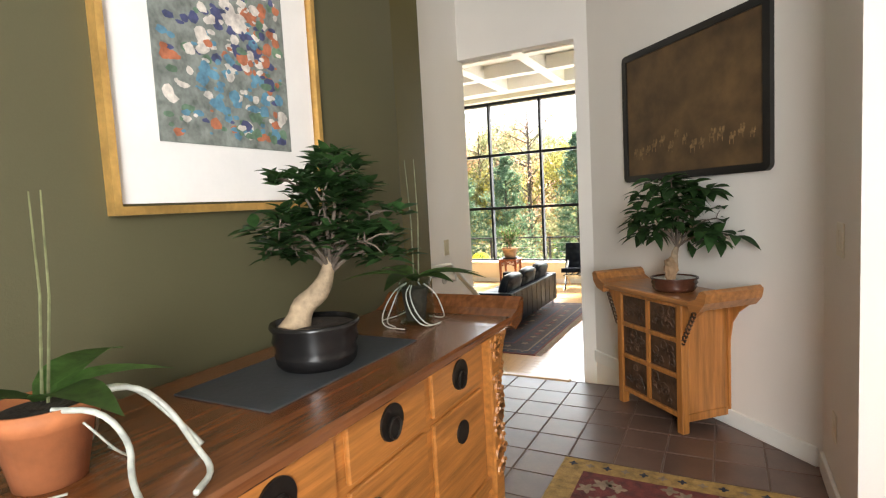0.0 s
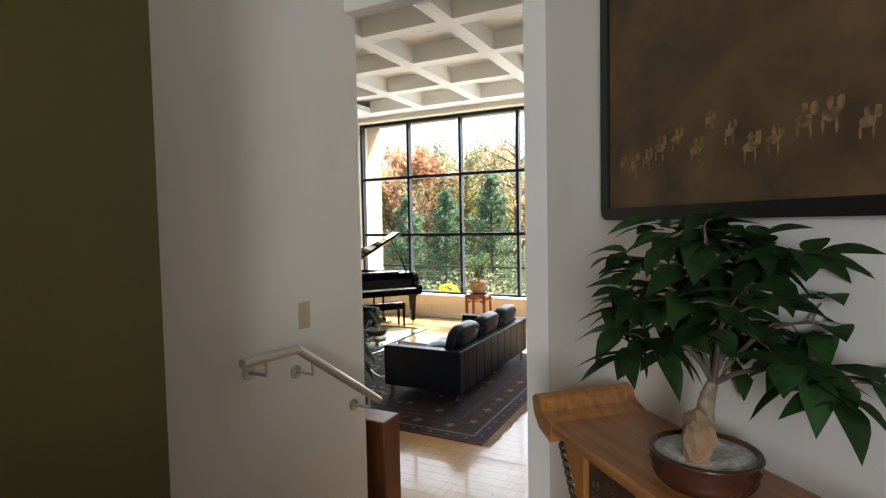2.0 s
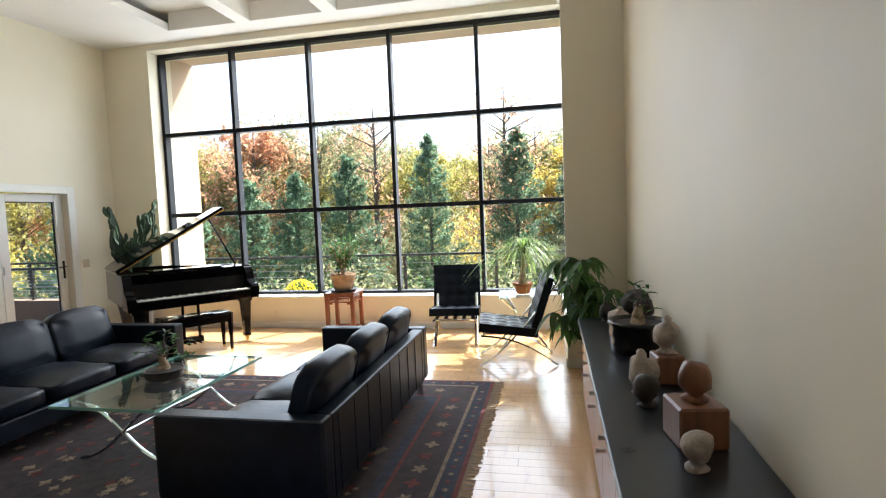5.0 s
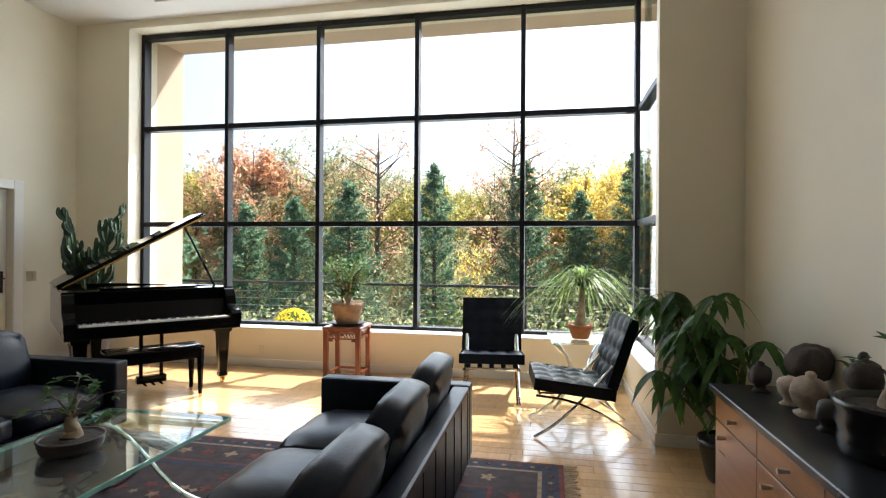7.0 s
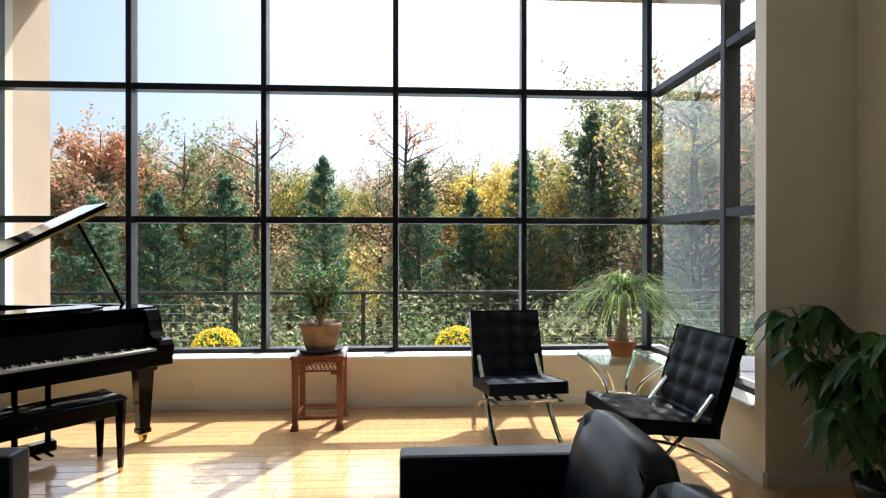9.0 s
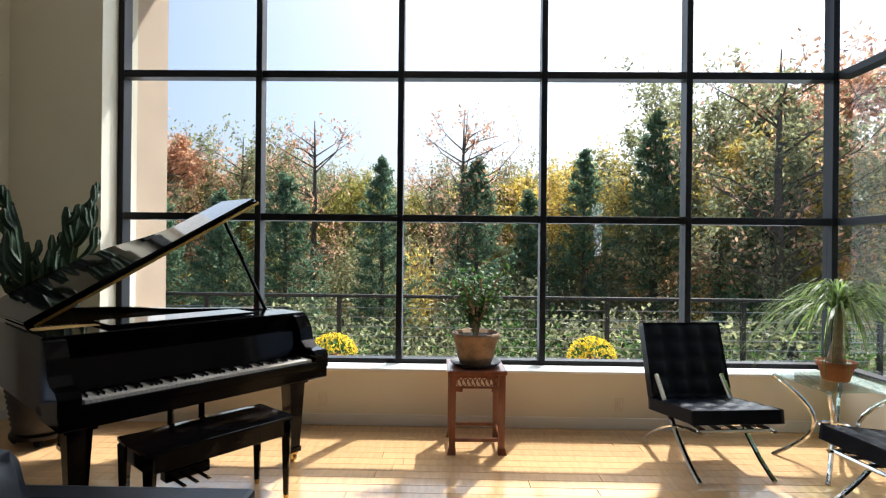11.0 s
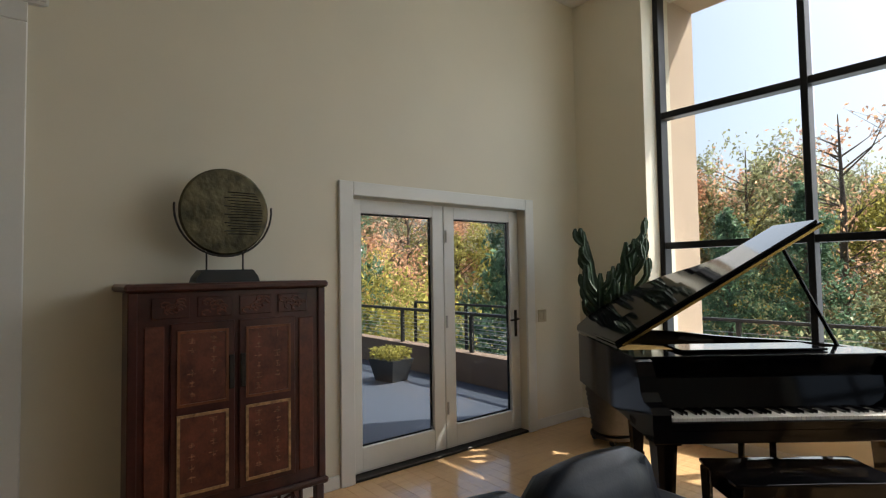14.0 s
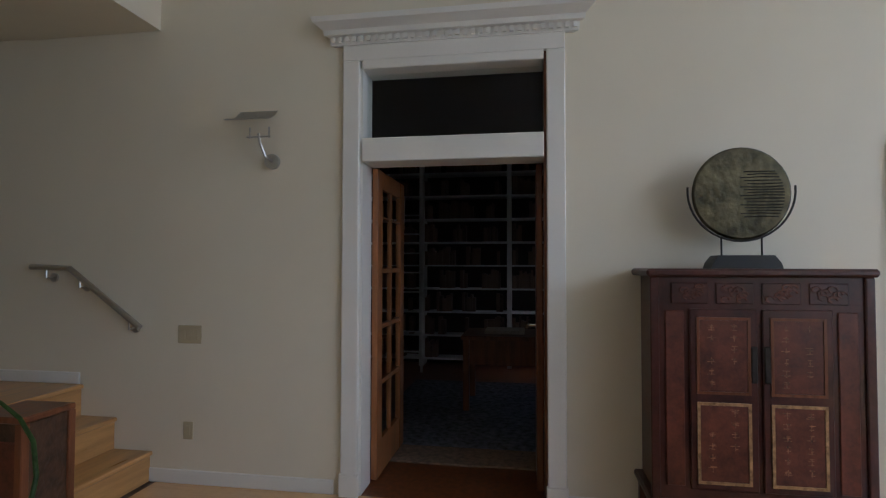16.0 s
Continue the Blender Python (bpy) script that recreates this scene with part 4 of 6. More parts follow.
for k in range(4):
    R4 = pose(0, 0, 0, 0, 0, 90 * k)
    q = box(-0.148, 0.148, -0.178, -0.162, 0.575, 0.6)
    box(-0.148, 0.148, -0.178, -0.162, 0.495, 0.51, bm=q)
    box(-0.148, -0.1, -0.176, -0.164, 0.47, 0.495, bm=q)
    box(0.1, 0.148, -0.176, -0.164, 0.47, 0.495, bm=q)
    for j in range(9):
        cx = -0.128 + j * 0.032
        tube([(cx + 0.013 * math.cos(a * math.pi / 4), -0.17, 0.542 + 0.028 * math.sin(a * math.pi / 4)) for a in range(7 + j % 2)], 0.005, 5, bm=q)
    bmesh.ops.transform(q, matrix=R4, verts=q.verts)
    part("fretwork", q, M_ROSEWOOD, ps)
    q = box(-0.15, 0.15, -0.175, -0.16, 0.09, 0.115)
    bmesh.ops.transform(q, matrix=R4, verts=q.verts)
    part("stretcher", q, M_ROSEWOOD, ps)

# ---- credenza ----
cr = thing("credenza", -1.05, 7.33, 0, 0, "long low cherry credenza with charcoal top and small metal pulls", "credenza")
part("body", box(-0.2, 0.235, -1.38, 1.38, 0.08, 0.655, 0.004), M_CREDTOP, cr, "charcoal carcass")
part("top", box(-0.25, 0.245, -1.4, 1.4, 0.655, 0.69, 0.004), M_CREDTOP, cr)
part("plinth", box(-0.17, 0.22, -1.35, 1.35, 0, 0.08), M_CREDTOP, cr)
for k in range(5):
    y0 = -1.375 + k * 0.55
    for z0, z1, nm in ((0.52, 0.65, "drawer"), (0.09, 0.512, "door")):
        dd = part(nm, box(-0.222, -0.2, y0 + 0.003, y0 + 0.547, z0, z1, 0.002), M_CREDWOOD, cr, "cherry veneer front")
        yk = y0 + 0.25 if nm == "drawer" else y0 + 0.4
        part("pull", tube([(-0.222, yk, z1 - 0.065 if nm == "drawer" else z1 - 0.05), (-0.262, yk, z1 - 0.065 if nm == "drawer" else z1 - 0.05)], [0.008, 0.011], 10), M_STEEL, dd, "small steel pull")


def head(name, x, y, z, h, material, label, knot=True):
    """A plain carved head or torso shape."""
    prof = [(0.3, 0), (0.34, 0.03), (0.2, 0.12), (0.2, 0.2), (0.36, 0.32), (0.41, 0.48), (0.4, 0.62), (0.33, 0.75), (0.2, 0.83)]
    prof += [(0.13, 0.86), (0.14, 0.92), (0.08, 0.98), (0.01, 1.0)] if knot else [(0.05, 0.86), (0.01, 0.865)]
    q = lathe([(r * h * 0.84, zz * h) for r, zz in prof], 20)
    for v in q.verts:
        v.co += noise.noise_vector(v.co * 14 + Vector((x * 9, y * 7, 0))) * 0.018 * h / 0.2
        if v.co.z < 0.02:
            v.co.z = max(v.co.z, 0)
    ob = link(name, q, material, True)
    ob.location = (x, y, z)
    return tagged(ob, label, "sculpture", "carved heads on the credenza")


def block(x, y, z, w, d, h, label):
    q = box(-w / 2, w / 2, -d / 2, d / 2, 0, h, 0.008)
    ob = link("wooden_block", q, M_BLOCKWOOD)
    ob.matrix_world = pose(x, y, z, 0, 0, 8)
    return tagged(ob, label, "stand")


T0 = 0.69
head("stone_bust", -1.04, 6.3, T0, 0.15, M_PALESTONE, "small weathered stone head on the credenza", False)
block(-0.99, 6.52, T0, 0.17, 0.18, 0.15, "reddish wooden block carrying a stone head")
head("stone_bust", -0.99, 6.52, T0 + 0.15, 0.17, M_BLOCKWOOD, "brown carved head on a wooden block", False)
head("stone_bust", -1.1, 6.86, T0, 0.16, M_HEADSTONE, "dark stone head on the credenza", False)
head("stone_bust", -1.09, 7.02, T0, 0.2, M_PALESTONE, "pale stone head with a top knot")
block(-0.95, 7.2, T0, 0.13, 0.13, 0.14, "small wooden block on the credenza")
head("stone_bust", -0.95, 7.2, T0 + 0.14, 0.18, M_PALESTONE, "pale stone head on a small block")
head("stone_bust", -1.07, 8.02, T0, 0.14, M_HEADSTONE, "dark stone head on the credenza", False)
block(-0.91, 8.1, T0, 0.16, 0.16, 0.1, "stone block beneath a dark head")
head("stone_bust", -0.91, 8.1, T0 + 0.1, 0.19, M_HEADSTONE, "dark stone head raised on a block")
head("stone_bust", -1.05, 8.22, T0, 0.19, M_PALESTONE, "pale stone head with a pointed top knot")
head("stone_bust", -1.06, 8.38, T0, 0.155, M_PALESTONE, "pale stone head with flat crown", False)
head("stone_bust", -0.9, 8.58, T0, 0.28, M_HEADSTONE, "dark carved bust against the wall", False)
head("stone_bust", -1.1, 8.6, T0, 0.15, M_HEADSTONE, "dark round jar-like head")

# ---- red lacquer cabinet with disc on top ----
cb = thing("cabinet", -7.75, 7.91, 0, 0, "tall red lacquered cabinet with faded gold panels, on a carved stand", "cabinet")
FX = 0.19
part("body", box(-0.19, FX, -0.48, 0.48, 0.27, 1.38, 0.004), M_CABINET, cb)
part("top", box(-0.2, FX + 0.03, -0.53, 0.53, 1.38, 1.42, 0.012), M_CABINET, cb)
for s_ in (-1, 1):
    part("corner_post", box(FX - 0.01, FX + 0.015, s_ * 0.49 - 0.022, s_ * 0.49 + 0.022, 0.27, 1.38, 0.006), M_CABINET, cb)
for k in range(4):
    y0 = -0.41 + k * 0.212
    pn_ = part("panel", box(FX, FX + 0.008, y0, y0 + 0.175, 1.245, 1.35, 0.004), M_CABINET, cb)
    q = bmesh.new()
    rr = random.Random(k)
    for j in range(9):
        cy, cz = y0 + rr.uniform(0.03, 0.145), rr.uniform(1.265, 1.33)
        tube([(FX + 0.009, cy + 0.022 * math.cos(a), cz + 0.014 * math.sin(a)) for a in (0, 0.9, 1.8, 2.7, 3.6, 4.5)], 0.005, 5, bm=q)
    part("carving", q, M_CABPANEL, pn_, "carved scrollwork")["kind"] = "stuff"
for s_ in (-1, 1):
    part("side_panel", box(FX, FX + 0.007, s_ * 0.395 - 0.045, s_ * 0.395 + 0.045, 0.34, 1.21, 0.004), M_CABPANEL, cb)
    dr_ = part("door", box(FX, FX + 0.014, min(s_ * 0.012, s_ * 0.325), max(s_ * 0.012, s_ * 0.325), 0.33, 1.22, 0.004), M_CABINET, cb)
    for z0, z1, gold in ((0.8, 1.18, False), (0.36, 0.76, True)):
        ya, yb = sorted((s_ * 0.045, s_ * 0.295))
        q = box(FX + 0.012, FX + 0.02, ya, ya + 0.014, z0, z1)
        box(FX + 0.012, FX + 0.02, yb - 0.014, yb, z0, z1, bm=q)
        box(FX + 0.012, FX + 0.02, ya + 0.014, yb - 0.014, z0, z0 + 0.014, bm=q)
        box(FX + 0.012, FX + 0.02, ya + 0.014, yb - 0.014, z1 - 0.014, z1, bm=q)
        part("moulding", q, M_FADEDGOLD if gold else M_WALNUT, dr_, "faded gilt moulding" if gold else "")
        pp = part("panel", box(FX + 0.012, FX + 0.0165, ya + 0.016, yb - 0.016, z0 + 0.016, z1 - 0.016), M_CABPANEL, dr_)
        q = bmesh.new()
        rr = random.Random(int(z0 * 10) + s_)
        for c_ in range(2):
            for j in range(6):
                if rr.random() < 0.72:
                    cy, cz = ya + 0.07 + c_ * 0.105, z1 - 0.05 - j * 0.055
                    for b_ in range(3):
                        w_ = rr.uniform(0.008, 0.018)
                        zz = cz + rr.uniform(-0.016, 0.016)
                        box(FX + 0.0165, FX + 0.0172, cy - w_ + rr.uniform(-.008, .008), cy + w_, zz, zz + 0.004, bm=q)
                    box(FX + 0.0165, FX + 0.0174, cy - 0.002, cy + 0.002, cz - 0.016, cz + 0.016, bm=q)
        part("faded_marking", q, M_WORNGILT, dr_, "worn gilt marks that cannot be read")["kind"] = "stuff"
    part("pull", box(FX + 0.014, FX + 0.024, min(s_ * 0.015, s_ * 0.045), max(s_ * 0.015, s_ * 0.045), 0.86, 1.04, 0.005), M_DARKMETAL, dr_, "long dark metal pull")
part("base_moulding", box(-0.2, FX + 0.03, -0.525, 0.525, 0.235, 0.272, 0.01), M_CABINET, cb)
for s_ in (-1, 1):
    for xx in (-0.16, FX - 0.02):
        part("leg", box(xx - 0.025, xx + 0.025, s_ * 0.48 - 0.025, s_ * 0.48 + 0.025, 0, 0.235, 0.006), M_CABINET, cb)
q = box(FX - 0.02, FX, -0.455, 0.455, 0.03, 0.05)
for k in range(7):
    y0 = -0.42 + k * 0.13
    box(FX - 0.018, FX - 0.002, y0, y0 + 0.014, 0.05, 0.235, bm=q)
    if k < 6:
        tube([(FX - 0.01, y0 + 0.07 + 0.04 * math.cos(a), 0.18 + 0.03 * math.sin(a)) for a in [i * 0.8 for i in range(8)]], 0.007, 5, bm=q)
part("fretwork", q, M_CABINET, cb, "carved openwork apron")

gg = thing("disc_sculpture", -7.76, 7.91, 1.42, 0, "round mottled bronze disc on a black stand, on the cabinet", "sculpture")
q = prism([(-0.175, 0), (0.175, 0), (0.165, 0.03), (0.135, 0.07), (-0.135, 0.07), (-0.165, 0.03)], -0.07, 0.07, m=YZ)
part("base", q, M_BLACKFRAME, gg)
for s_ in (-1, 1):
    part("rod", tube([(0, s_ * 0.1, 0.07), (0, s_ * 0.1, 0.165)], 0.005, 6), M_DARKMETAL, gg)
part("cradle", tube([(0, 0.268 * math.sin(a), 0.415 - 0.268 * math.cos(a)) for a in [math.radians(-95 + 190 * i / 24) for i in range(25)]], 0.006, 6), M_DARKMETAL, gg)
M_DISC = mat("mottled_bronze", (0.1, 0.085, 0.045), 0.35, metal=0.6, var=0.45, scale=7, bump=0.4, bscale=30)
q = lathe([(0.001, -0.012), (0.237, -0.012), (0.248, 0), (0.237, 0.012), (0.001, 0.012)], 40, m=pose(0, 0, 0.4, 0, 90, 0))
dk = part("disc", q, M_DISC, gg, "mottled greenish bronze disc")
q = bmesh.new()
for k in range(16):
    zz = 0.385 + 0.13 - k * 0.016
    w_ = math.sqrt(max(0, 0.21 ** 2 - (zz - 0.385) ** 2))
    tube([(0.013, 0.01 + 0.02 * math.sin(k * 2.1), zz), (0.014, w_ * 0.55, zz + 0.004 * math.sin(k)), (0.013, w_, zz)], 0.003, 4, bm=q)
part("relief", q, M_DARKMETAL, dk, "dark raised lines")


# ---- handrails, sconces, switches ----
def handrail(name, pts, wall_x, side, label):
    hr = thing(name, 0, 0, 0, 0, label, "handrail")
    part("rail", tube(pts, 0.02, 10), M_STEEL, hr)
    for k, u in ((0, 0.4), (1, 0.15), (1, 0.85)):
        p = Vector(pts[k]).lerp(Vector(pts[k + 1]), u)
        br = part("bracket", tube([p, p - Vector((0, 0, 0.07)), Vector((wall_x, p.y, p.z - 0.07))], 0.008, 6), M_STEEL, hr)
        part("rosette", tube([(wall_x, p.y, p.z - 0.07), (wall_x + side * 0.012, p.y, p.z - 0.07)], 0.03, 14), M_STEEL, br)
    return hr


handrail("handrail", [(-1.85, 3.37, 1.385), (-1.85, 3.67, 1.375), (-1.85, 4.27, 0.97)], -1.955, 1, "brushed steel handrail on the white wall by the steps")
handrail("handrail", [(WX + 0.07, 3.42, 1.42), (WX + 0.07, 3.72, 1.41), (WX + 0.07, 4.26, 1.02)], WX, 1, "brushed steel handrail above the oak stair")

sc = thing("wall_sconce", WX, 5.15, 2.105, 0, "brushed steel wall lamp with a curved shade", "lamp")
part("rosette", tube([(0, 0, 0), (0.025, 0, 0)], 0.05, 20), M_STEEL, sc)
part("arm", tube([(0.02, 0, 0), (0.09, -0.01, 0.02), (0.12, -0.03, 0.1), (0.12, -0.04, 0.16)], 0.008, 8), M_STEEL, sc)
part("crossbar", tube([(0.12, -0.12, 0.14), (0.12, 0.04, 0.14)], 0.006, 8), M_STEEL, sc)
for yy in (-0.1, 0.03):
    part("post", tube([(0.12, yy, 0.13), (0.12, yy, 0.2)], 0.006, 8), M_STEEL, sc)
q = bmesh.new()
rows_ = [[q.verts.new((0.06 + 0.2 * u, yy, 0.2 + 0.1 * (1 - u) ** 2 * (1 if True else 0) + 0.02)) for u in [i / 8 for i in range(9)]] for yy in (-0.2, 0.06)]
for k in range(8):
    q.faces.new((rows_[0][k], rows_[0][k + 1], rows_[1][k + 1], rows_[1][k]))
bmesh.ops.solidify(q, geom=q.faces[:], thickness=0.004)
part("shade", q, M_STEEL, sc, "curved steel shade")

sc2 = thing("wall_sconce", EX, 5.235, 2.175, 0, "steel wall lamp with cone holder and glass bowl", "lamp")
part("rosette", tube([(0, 0, 0), (-0.02, 0, 0)], 0.055, 20), M_CHROME, sc2)
part("arm", tube([(-0.02, 0, 0), (-0.15, 0, -0.01), (-0.17, 0, 0.0), (-0.175, 0, 0.12)], 0.007, 8), M_CHROME, sc2)
part("cone", lathe([(0.004, 0.05), (0.045, 0.2), (0.03, 0.21), (0.055, 0.3), (0.02, 0.31)], 16, m=pose(-0.175, 0, 0)), M_STEEL, sc2)
q = lathe([(0.02, 0.3), (0.1, 0.32), (0.17, 0.37), (0.165, 0.372), (0.095, 0.325), (0.02, 0.306)], 24, m=pose(-0.175, 0, 0), cap=False)
part("bowl", q, M_LAMPGLASS, sc2, "frosted glass bowl")


def plate(name, at, rz, w, h, label, material=M_PLATE, rockers=1, category="switch"):
    """A wall plate that faces local -y."""
    t_ = thing(name, *at, rz, label, category)
    pl = part("plate", box(-w / 2, w / 2, -0.006, 0, -h / 2, h / 2, 0.002), material, t_)
    for k in range(rockers):
        cx = (k - (rockers - 1) / 2) * 0.045
        part("rocker" if category == "switch" else "socket", box(cx - 0.016, cx + 0.016, -0.01, -0.006, -h * 0.28, h * 0.28, 0.002), material, t_)


plate("light_switch", (WX, 4.575, 0.975), 90, 0.17, 0.12, "almond wall switch plate with three rockers", rockers=3)
plate("wall_outlet", (WX, 4.575, 0.345), 90, 0.07, 0.115, "almond wall outlet above the baseboard", category="outlet")
plate("light_switch", (WX, 10.84, 1.035), 90, 0.115, 0.115, "almond switch plate beside the french door", rockers=2)
plate("wall_outlet", (-5.38, NY, 0.2), 0, 0.07, 0.11, "ivory outlet on the low window wall", M_PALEPLATE, category="outlet")
plate("wall_outlet", (-3.02, NY, 0.2), 0, 0.07, 0.11, "ivory outlet on the low window wall", M_PALEPLATE, category="outlet")
plate("light_switch", (-1.955, 3.83, 1.49), 90, 0.075, 0.12, "almond switch plate above the handrail", M_PLATE)
plate("light_switch", (0.33, 2.55, 1.62), -90, 0.12, 0.125, "ivory switch plate on the white wall", M_PALEPLATE, 2)
plate("wall_outlet", (0.33, 2.64, 0.88), -90, 0.07, 0.115, "ivory outlet near the hall floor", M_PALEPLATE, category="outlet")
for x_, y_ in ((-4.77, 9.3), (-3.56, 9.3), (-4.77, 8.08), (-2.36, 10.5), (-3.56, 8.08), (-5.98, 10.5), (-4.77, 6.86), (-2.36, 8.1)):
    dl_ = thing("downlight", x_, y_, CZ + 0.24, 0, "round recessed ceiling spotlight with steel trim", "lamp", "recessed ceiling spotlights")
    part("trim_ring", lathe([(0.05, -0.012), (0.085, -0.012), (0.085, 0.0), (0.05, 0.0)], 24), M_STEEL, dl_)
    part("lens", lathe([(0.001, -0.006), (0.05, -0.006), (0.05, 0.0), (0.001, 0.0)], 20), M_LAMPGLASS, dl_)
nc = link("low_cabinet_end", box(-2.32, -2.02, 4.56, 4.74, 0, 0.72, 0.006), M_WALNUT)
tagged(nc, "dark wooden low cabinet end at the foot of the steps", "cabinet")

# ---- entry hall ----
con = thing("console_table", -1.07, 0.79, U, 0, "honey elm console table with upturned ends and black plates", "table")
L2, TZ = 1.35, 0.86
con.scale.z = 0.943
TOP = U + 0.943 * TZ   # height of the console top
part("tabletop", box(-0.31, 0.31, -L2, L2, TZ - 0.035, TZ, 0.008), M_ELMTOP, con, "red-brown planked top")
for s_ in (-1, 1):
    o = [(s_ * (L2 - 0.09), TZ - 0.002), (s_ * (L2 - 0.03), TZ + 0.02), (s_ * (L2 + 0.0), TZ + 0.05), (s_ * (L2 + 0.025), TZ + 0.063), (s_ * (L2 + 0.048), TZ + 0.052), (s_ * (L2 + 0.045), TZ + 0.02), (s_ * (L2 + 0.02), TZ - 0.035), (s_ * (L2 - 0.05), TZ - 0.06), (s_ * (L2 - 0.09), TZ - 0.036)]
    part("end_scroll", prism(o, -0.312, 0.312, m=YZ), M_ELMTOP, con)
part("body", box(-0.28, 0.24, -1.16, 1.16, 0.1, TZ - 0.036, 0.005), M_ELMLONG, con)
part("skirt", box(0.24, 0.256, -1.16, 1.16, 0.2, 0.25, 0.003), M_ELMLONG, con)
for s_ in (-1, 1):
    part("post", box(0.2, 0.275, s_ * 1.17 - 0.04, s_ * 1.17 + 0.04, 0, TZ - 0.036, 0.006), M_ELMLONG, con)
    part("post", box(-0.3, -0.24, s_ * 1.17 - 0.04, s_ * 1.17 + 0.04, 0, TZ - 0.036, 0.006), M_ELMLONG, con)
    sp = prism([(s_ * 1.21, 0.2), (s_ * 1.23, 0.4), (s_ * 1.25, 0.6), (s_ * 1.31, 0.74), (s_ * 1.36, TZ - 0.06), (s_ * 1.21, TZ - 0.04)], 0.2, 0.255, m=YZ)
    sd = part("spandrel", sp, M_ELMLONG, con, "carved spandrel")
    q = bmesh.new()
    rr = random.Random(2)
    for k in range(64):
        zz = rr.uniform(0.25, 0.79)
        yy = s_ * (1.15 + rr.uniform(0.0, 0.08 + 0.2 * max(0, zz - 0.45)))
        r_ = rr.uniform(0.012, 0.027)
        tube([(0.259 if abs(yy) > 1.215 else 0.277, yy + r_ * (1 - 0.06 * i) * math.cos(i * 0.75), zz + r_ * (1 - 0.06 * i) * math.sin(i * 0.75)) for i in range(9)], 0.007, 5, bm=q)
    part("carving", q, M_ELM, sd)["kind"] = "stuff"
for k in range(6):
    yc = 0.91 - 0.405 * k + 0.0
    for z0, z1, nm in ((0.645, 0.812, "drawer"), (0.27, 0.625, "door")):
        fr_ = part(nm, box(0.24, 0.256, yc - 0.18, yc + 0.18, z0, z1, 0.004), M_ELMLONG, con)
        if nm == "drawer":
            pl = part("plate", tube([(0.256, yc, 0.735), (0.262, yc, 0.735)], 0.052, 28), M_DARKMETAL, fr_, "round black metal plate")
            part("ring_pull", tube([(0.268, yc + 0.026 * math.sin(a), 0.72 - 0.03 * math.cos(a)) for a in [i * math.pi / 8 for i in range(17)]], 0.004, 5), M_DARKMETAL, fr_)
        else:
            part("plate", tube([(0.256, yc - 0.1 if k % 2 else yc + 0.0, 0.53), (0.262, yc - 0.1 if k % 2 else yc + 0.0, 0.53)], 0.04, 24), M_DARKMETAL, fr_, "round black metal plate")

mt = link("table_mat", box(-1.26, -0.93, 1.0, 1.64, TOP, TOP + 0.005, 0.002), M_SLATE)
tagged(mt, "dark slate-blue cloth mat on the console", "mat")

ds = thing("small_chest", -0.31, 3.385, U, -45.4, "honey elm chest with upturned ends and dark carved drawers", "chest")
# local x along the wall, local -y faces the room
part("top", box(-0.42, 0.42, -0.2, 0.19, 0.685, 0.715, 0.006), M_ELMWIDE, ds)
for s_ in (-1, 1):
    o = [(s_ * 0.36, 0.713), (s_ * 0.41, 0.735), (s_ * 0.43, 0.77), (s_ * 0.455, 0.78), (s_ * 0.475, 0.765), (s_ * 0.465, 0.72), (s_ * 0.43, 0.68), (s_ * 0.36, 0.66), (s_ * 0.36, 0.686)]
    part("end_scroll", prism(o, -0.195, 0.205, m=XZ), M_ELMWIDE, ds)
    part("spandrel", prism([(s_ * 0.27, 0.45), (s_ * 0.29, 0.56), (s_ * 0.33, 0.62), (s_ * 0.40, 0.675), (s_ * 0.27, 0.675)], 0.13, 0.165, m=XZ), M_ELM, ds, "carved spandrel")
    part("spandrel", prism([(s_ * 0.27, 0.45), (s_ * 0.29, 0.56), (s_ * 0.33, 0.62), (s_ * 0.40, 0.675), (s_ * 0.27, 0.675)], -0.165, -0.13, m=XZ), M_ELM, ds, "carved spandrel")
    q = bmesh.new()
    for k in range(8):
        zz = 0.49 + 0.022 * k
        xx = s_ * (0.278 + 0.011 * k)
        tube([(xx + 0.013 * math.cos(a), -0.167, zz + 0.013 * math.sin(a)) for a in [i * 0.8 for i in range(8)]], 0.005, 5, bm=q)
    part("carving", q, M_ELMDARK, ds)["kind"] = "stuff"
for sx in (-1, 1):
    for sy in (-1, 1):
        part("post", box(sx * 0.25 - 0.022, sx * 0.25 + 0.022, sy * 0.15 - 0.022, sy * 0.15 + 0.022, 0, 0.685, 0.004), M_ELM, ds)
    part("side_panel", box(sx * 0.25 - 0.008, sx * 0.25 + 0.008, -0.128, 0.128, 0.1, 0.685), M_ELM, ds)
    part("side_rail", box(sx * 0.25 - 0.014, sx * 0.25 + 0.014, -0.128, 0.128, 0.06, 0.1), M_ELM, ds)
part("back_panel", box(-0.228, 0.228, 0.13, 0.145, 0.08, 0.685), M_ELM, ds)
for z0 in (0.08, 0.285, 0.475, 0.66):
    part("rail", box(-0.228, 0.228, -0.17, -0.13, z0, z0 + 0.025, 0.003), M_ELM, ds)
part("centre_post", box(-0.012, 0.012, -0.168, -0.135, 0.1, 0.66), M_ELM, ds)
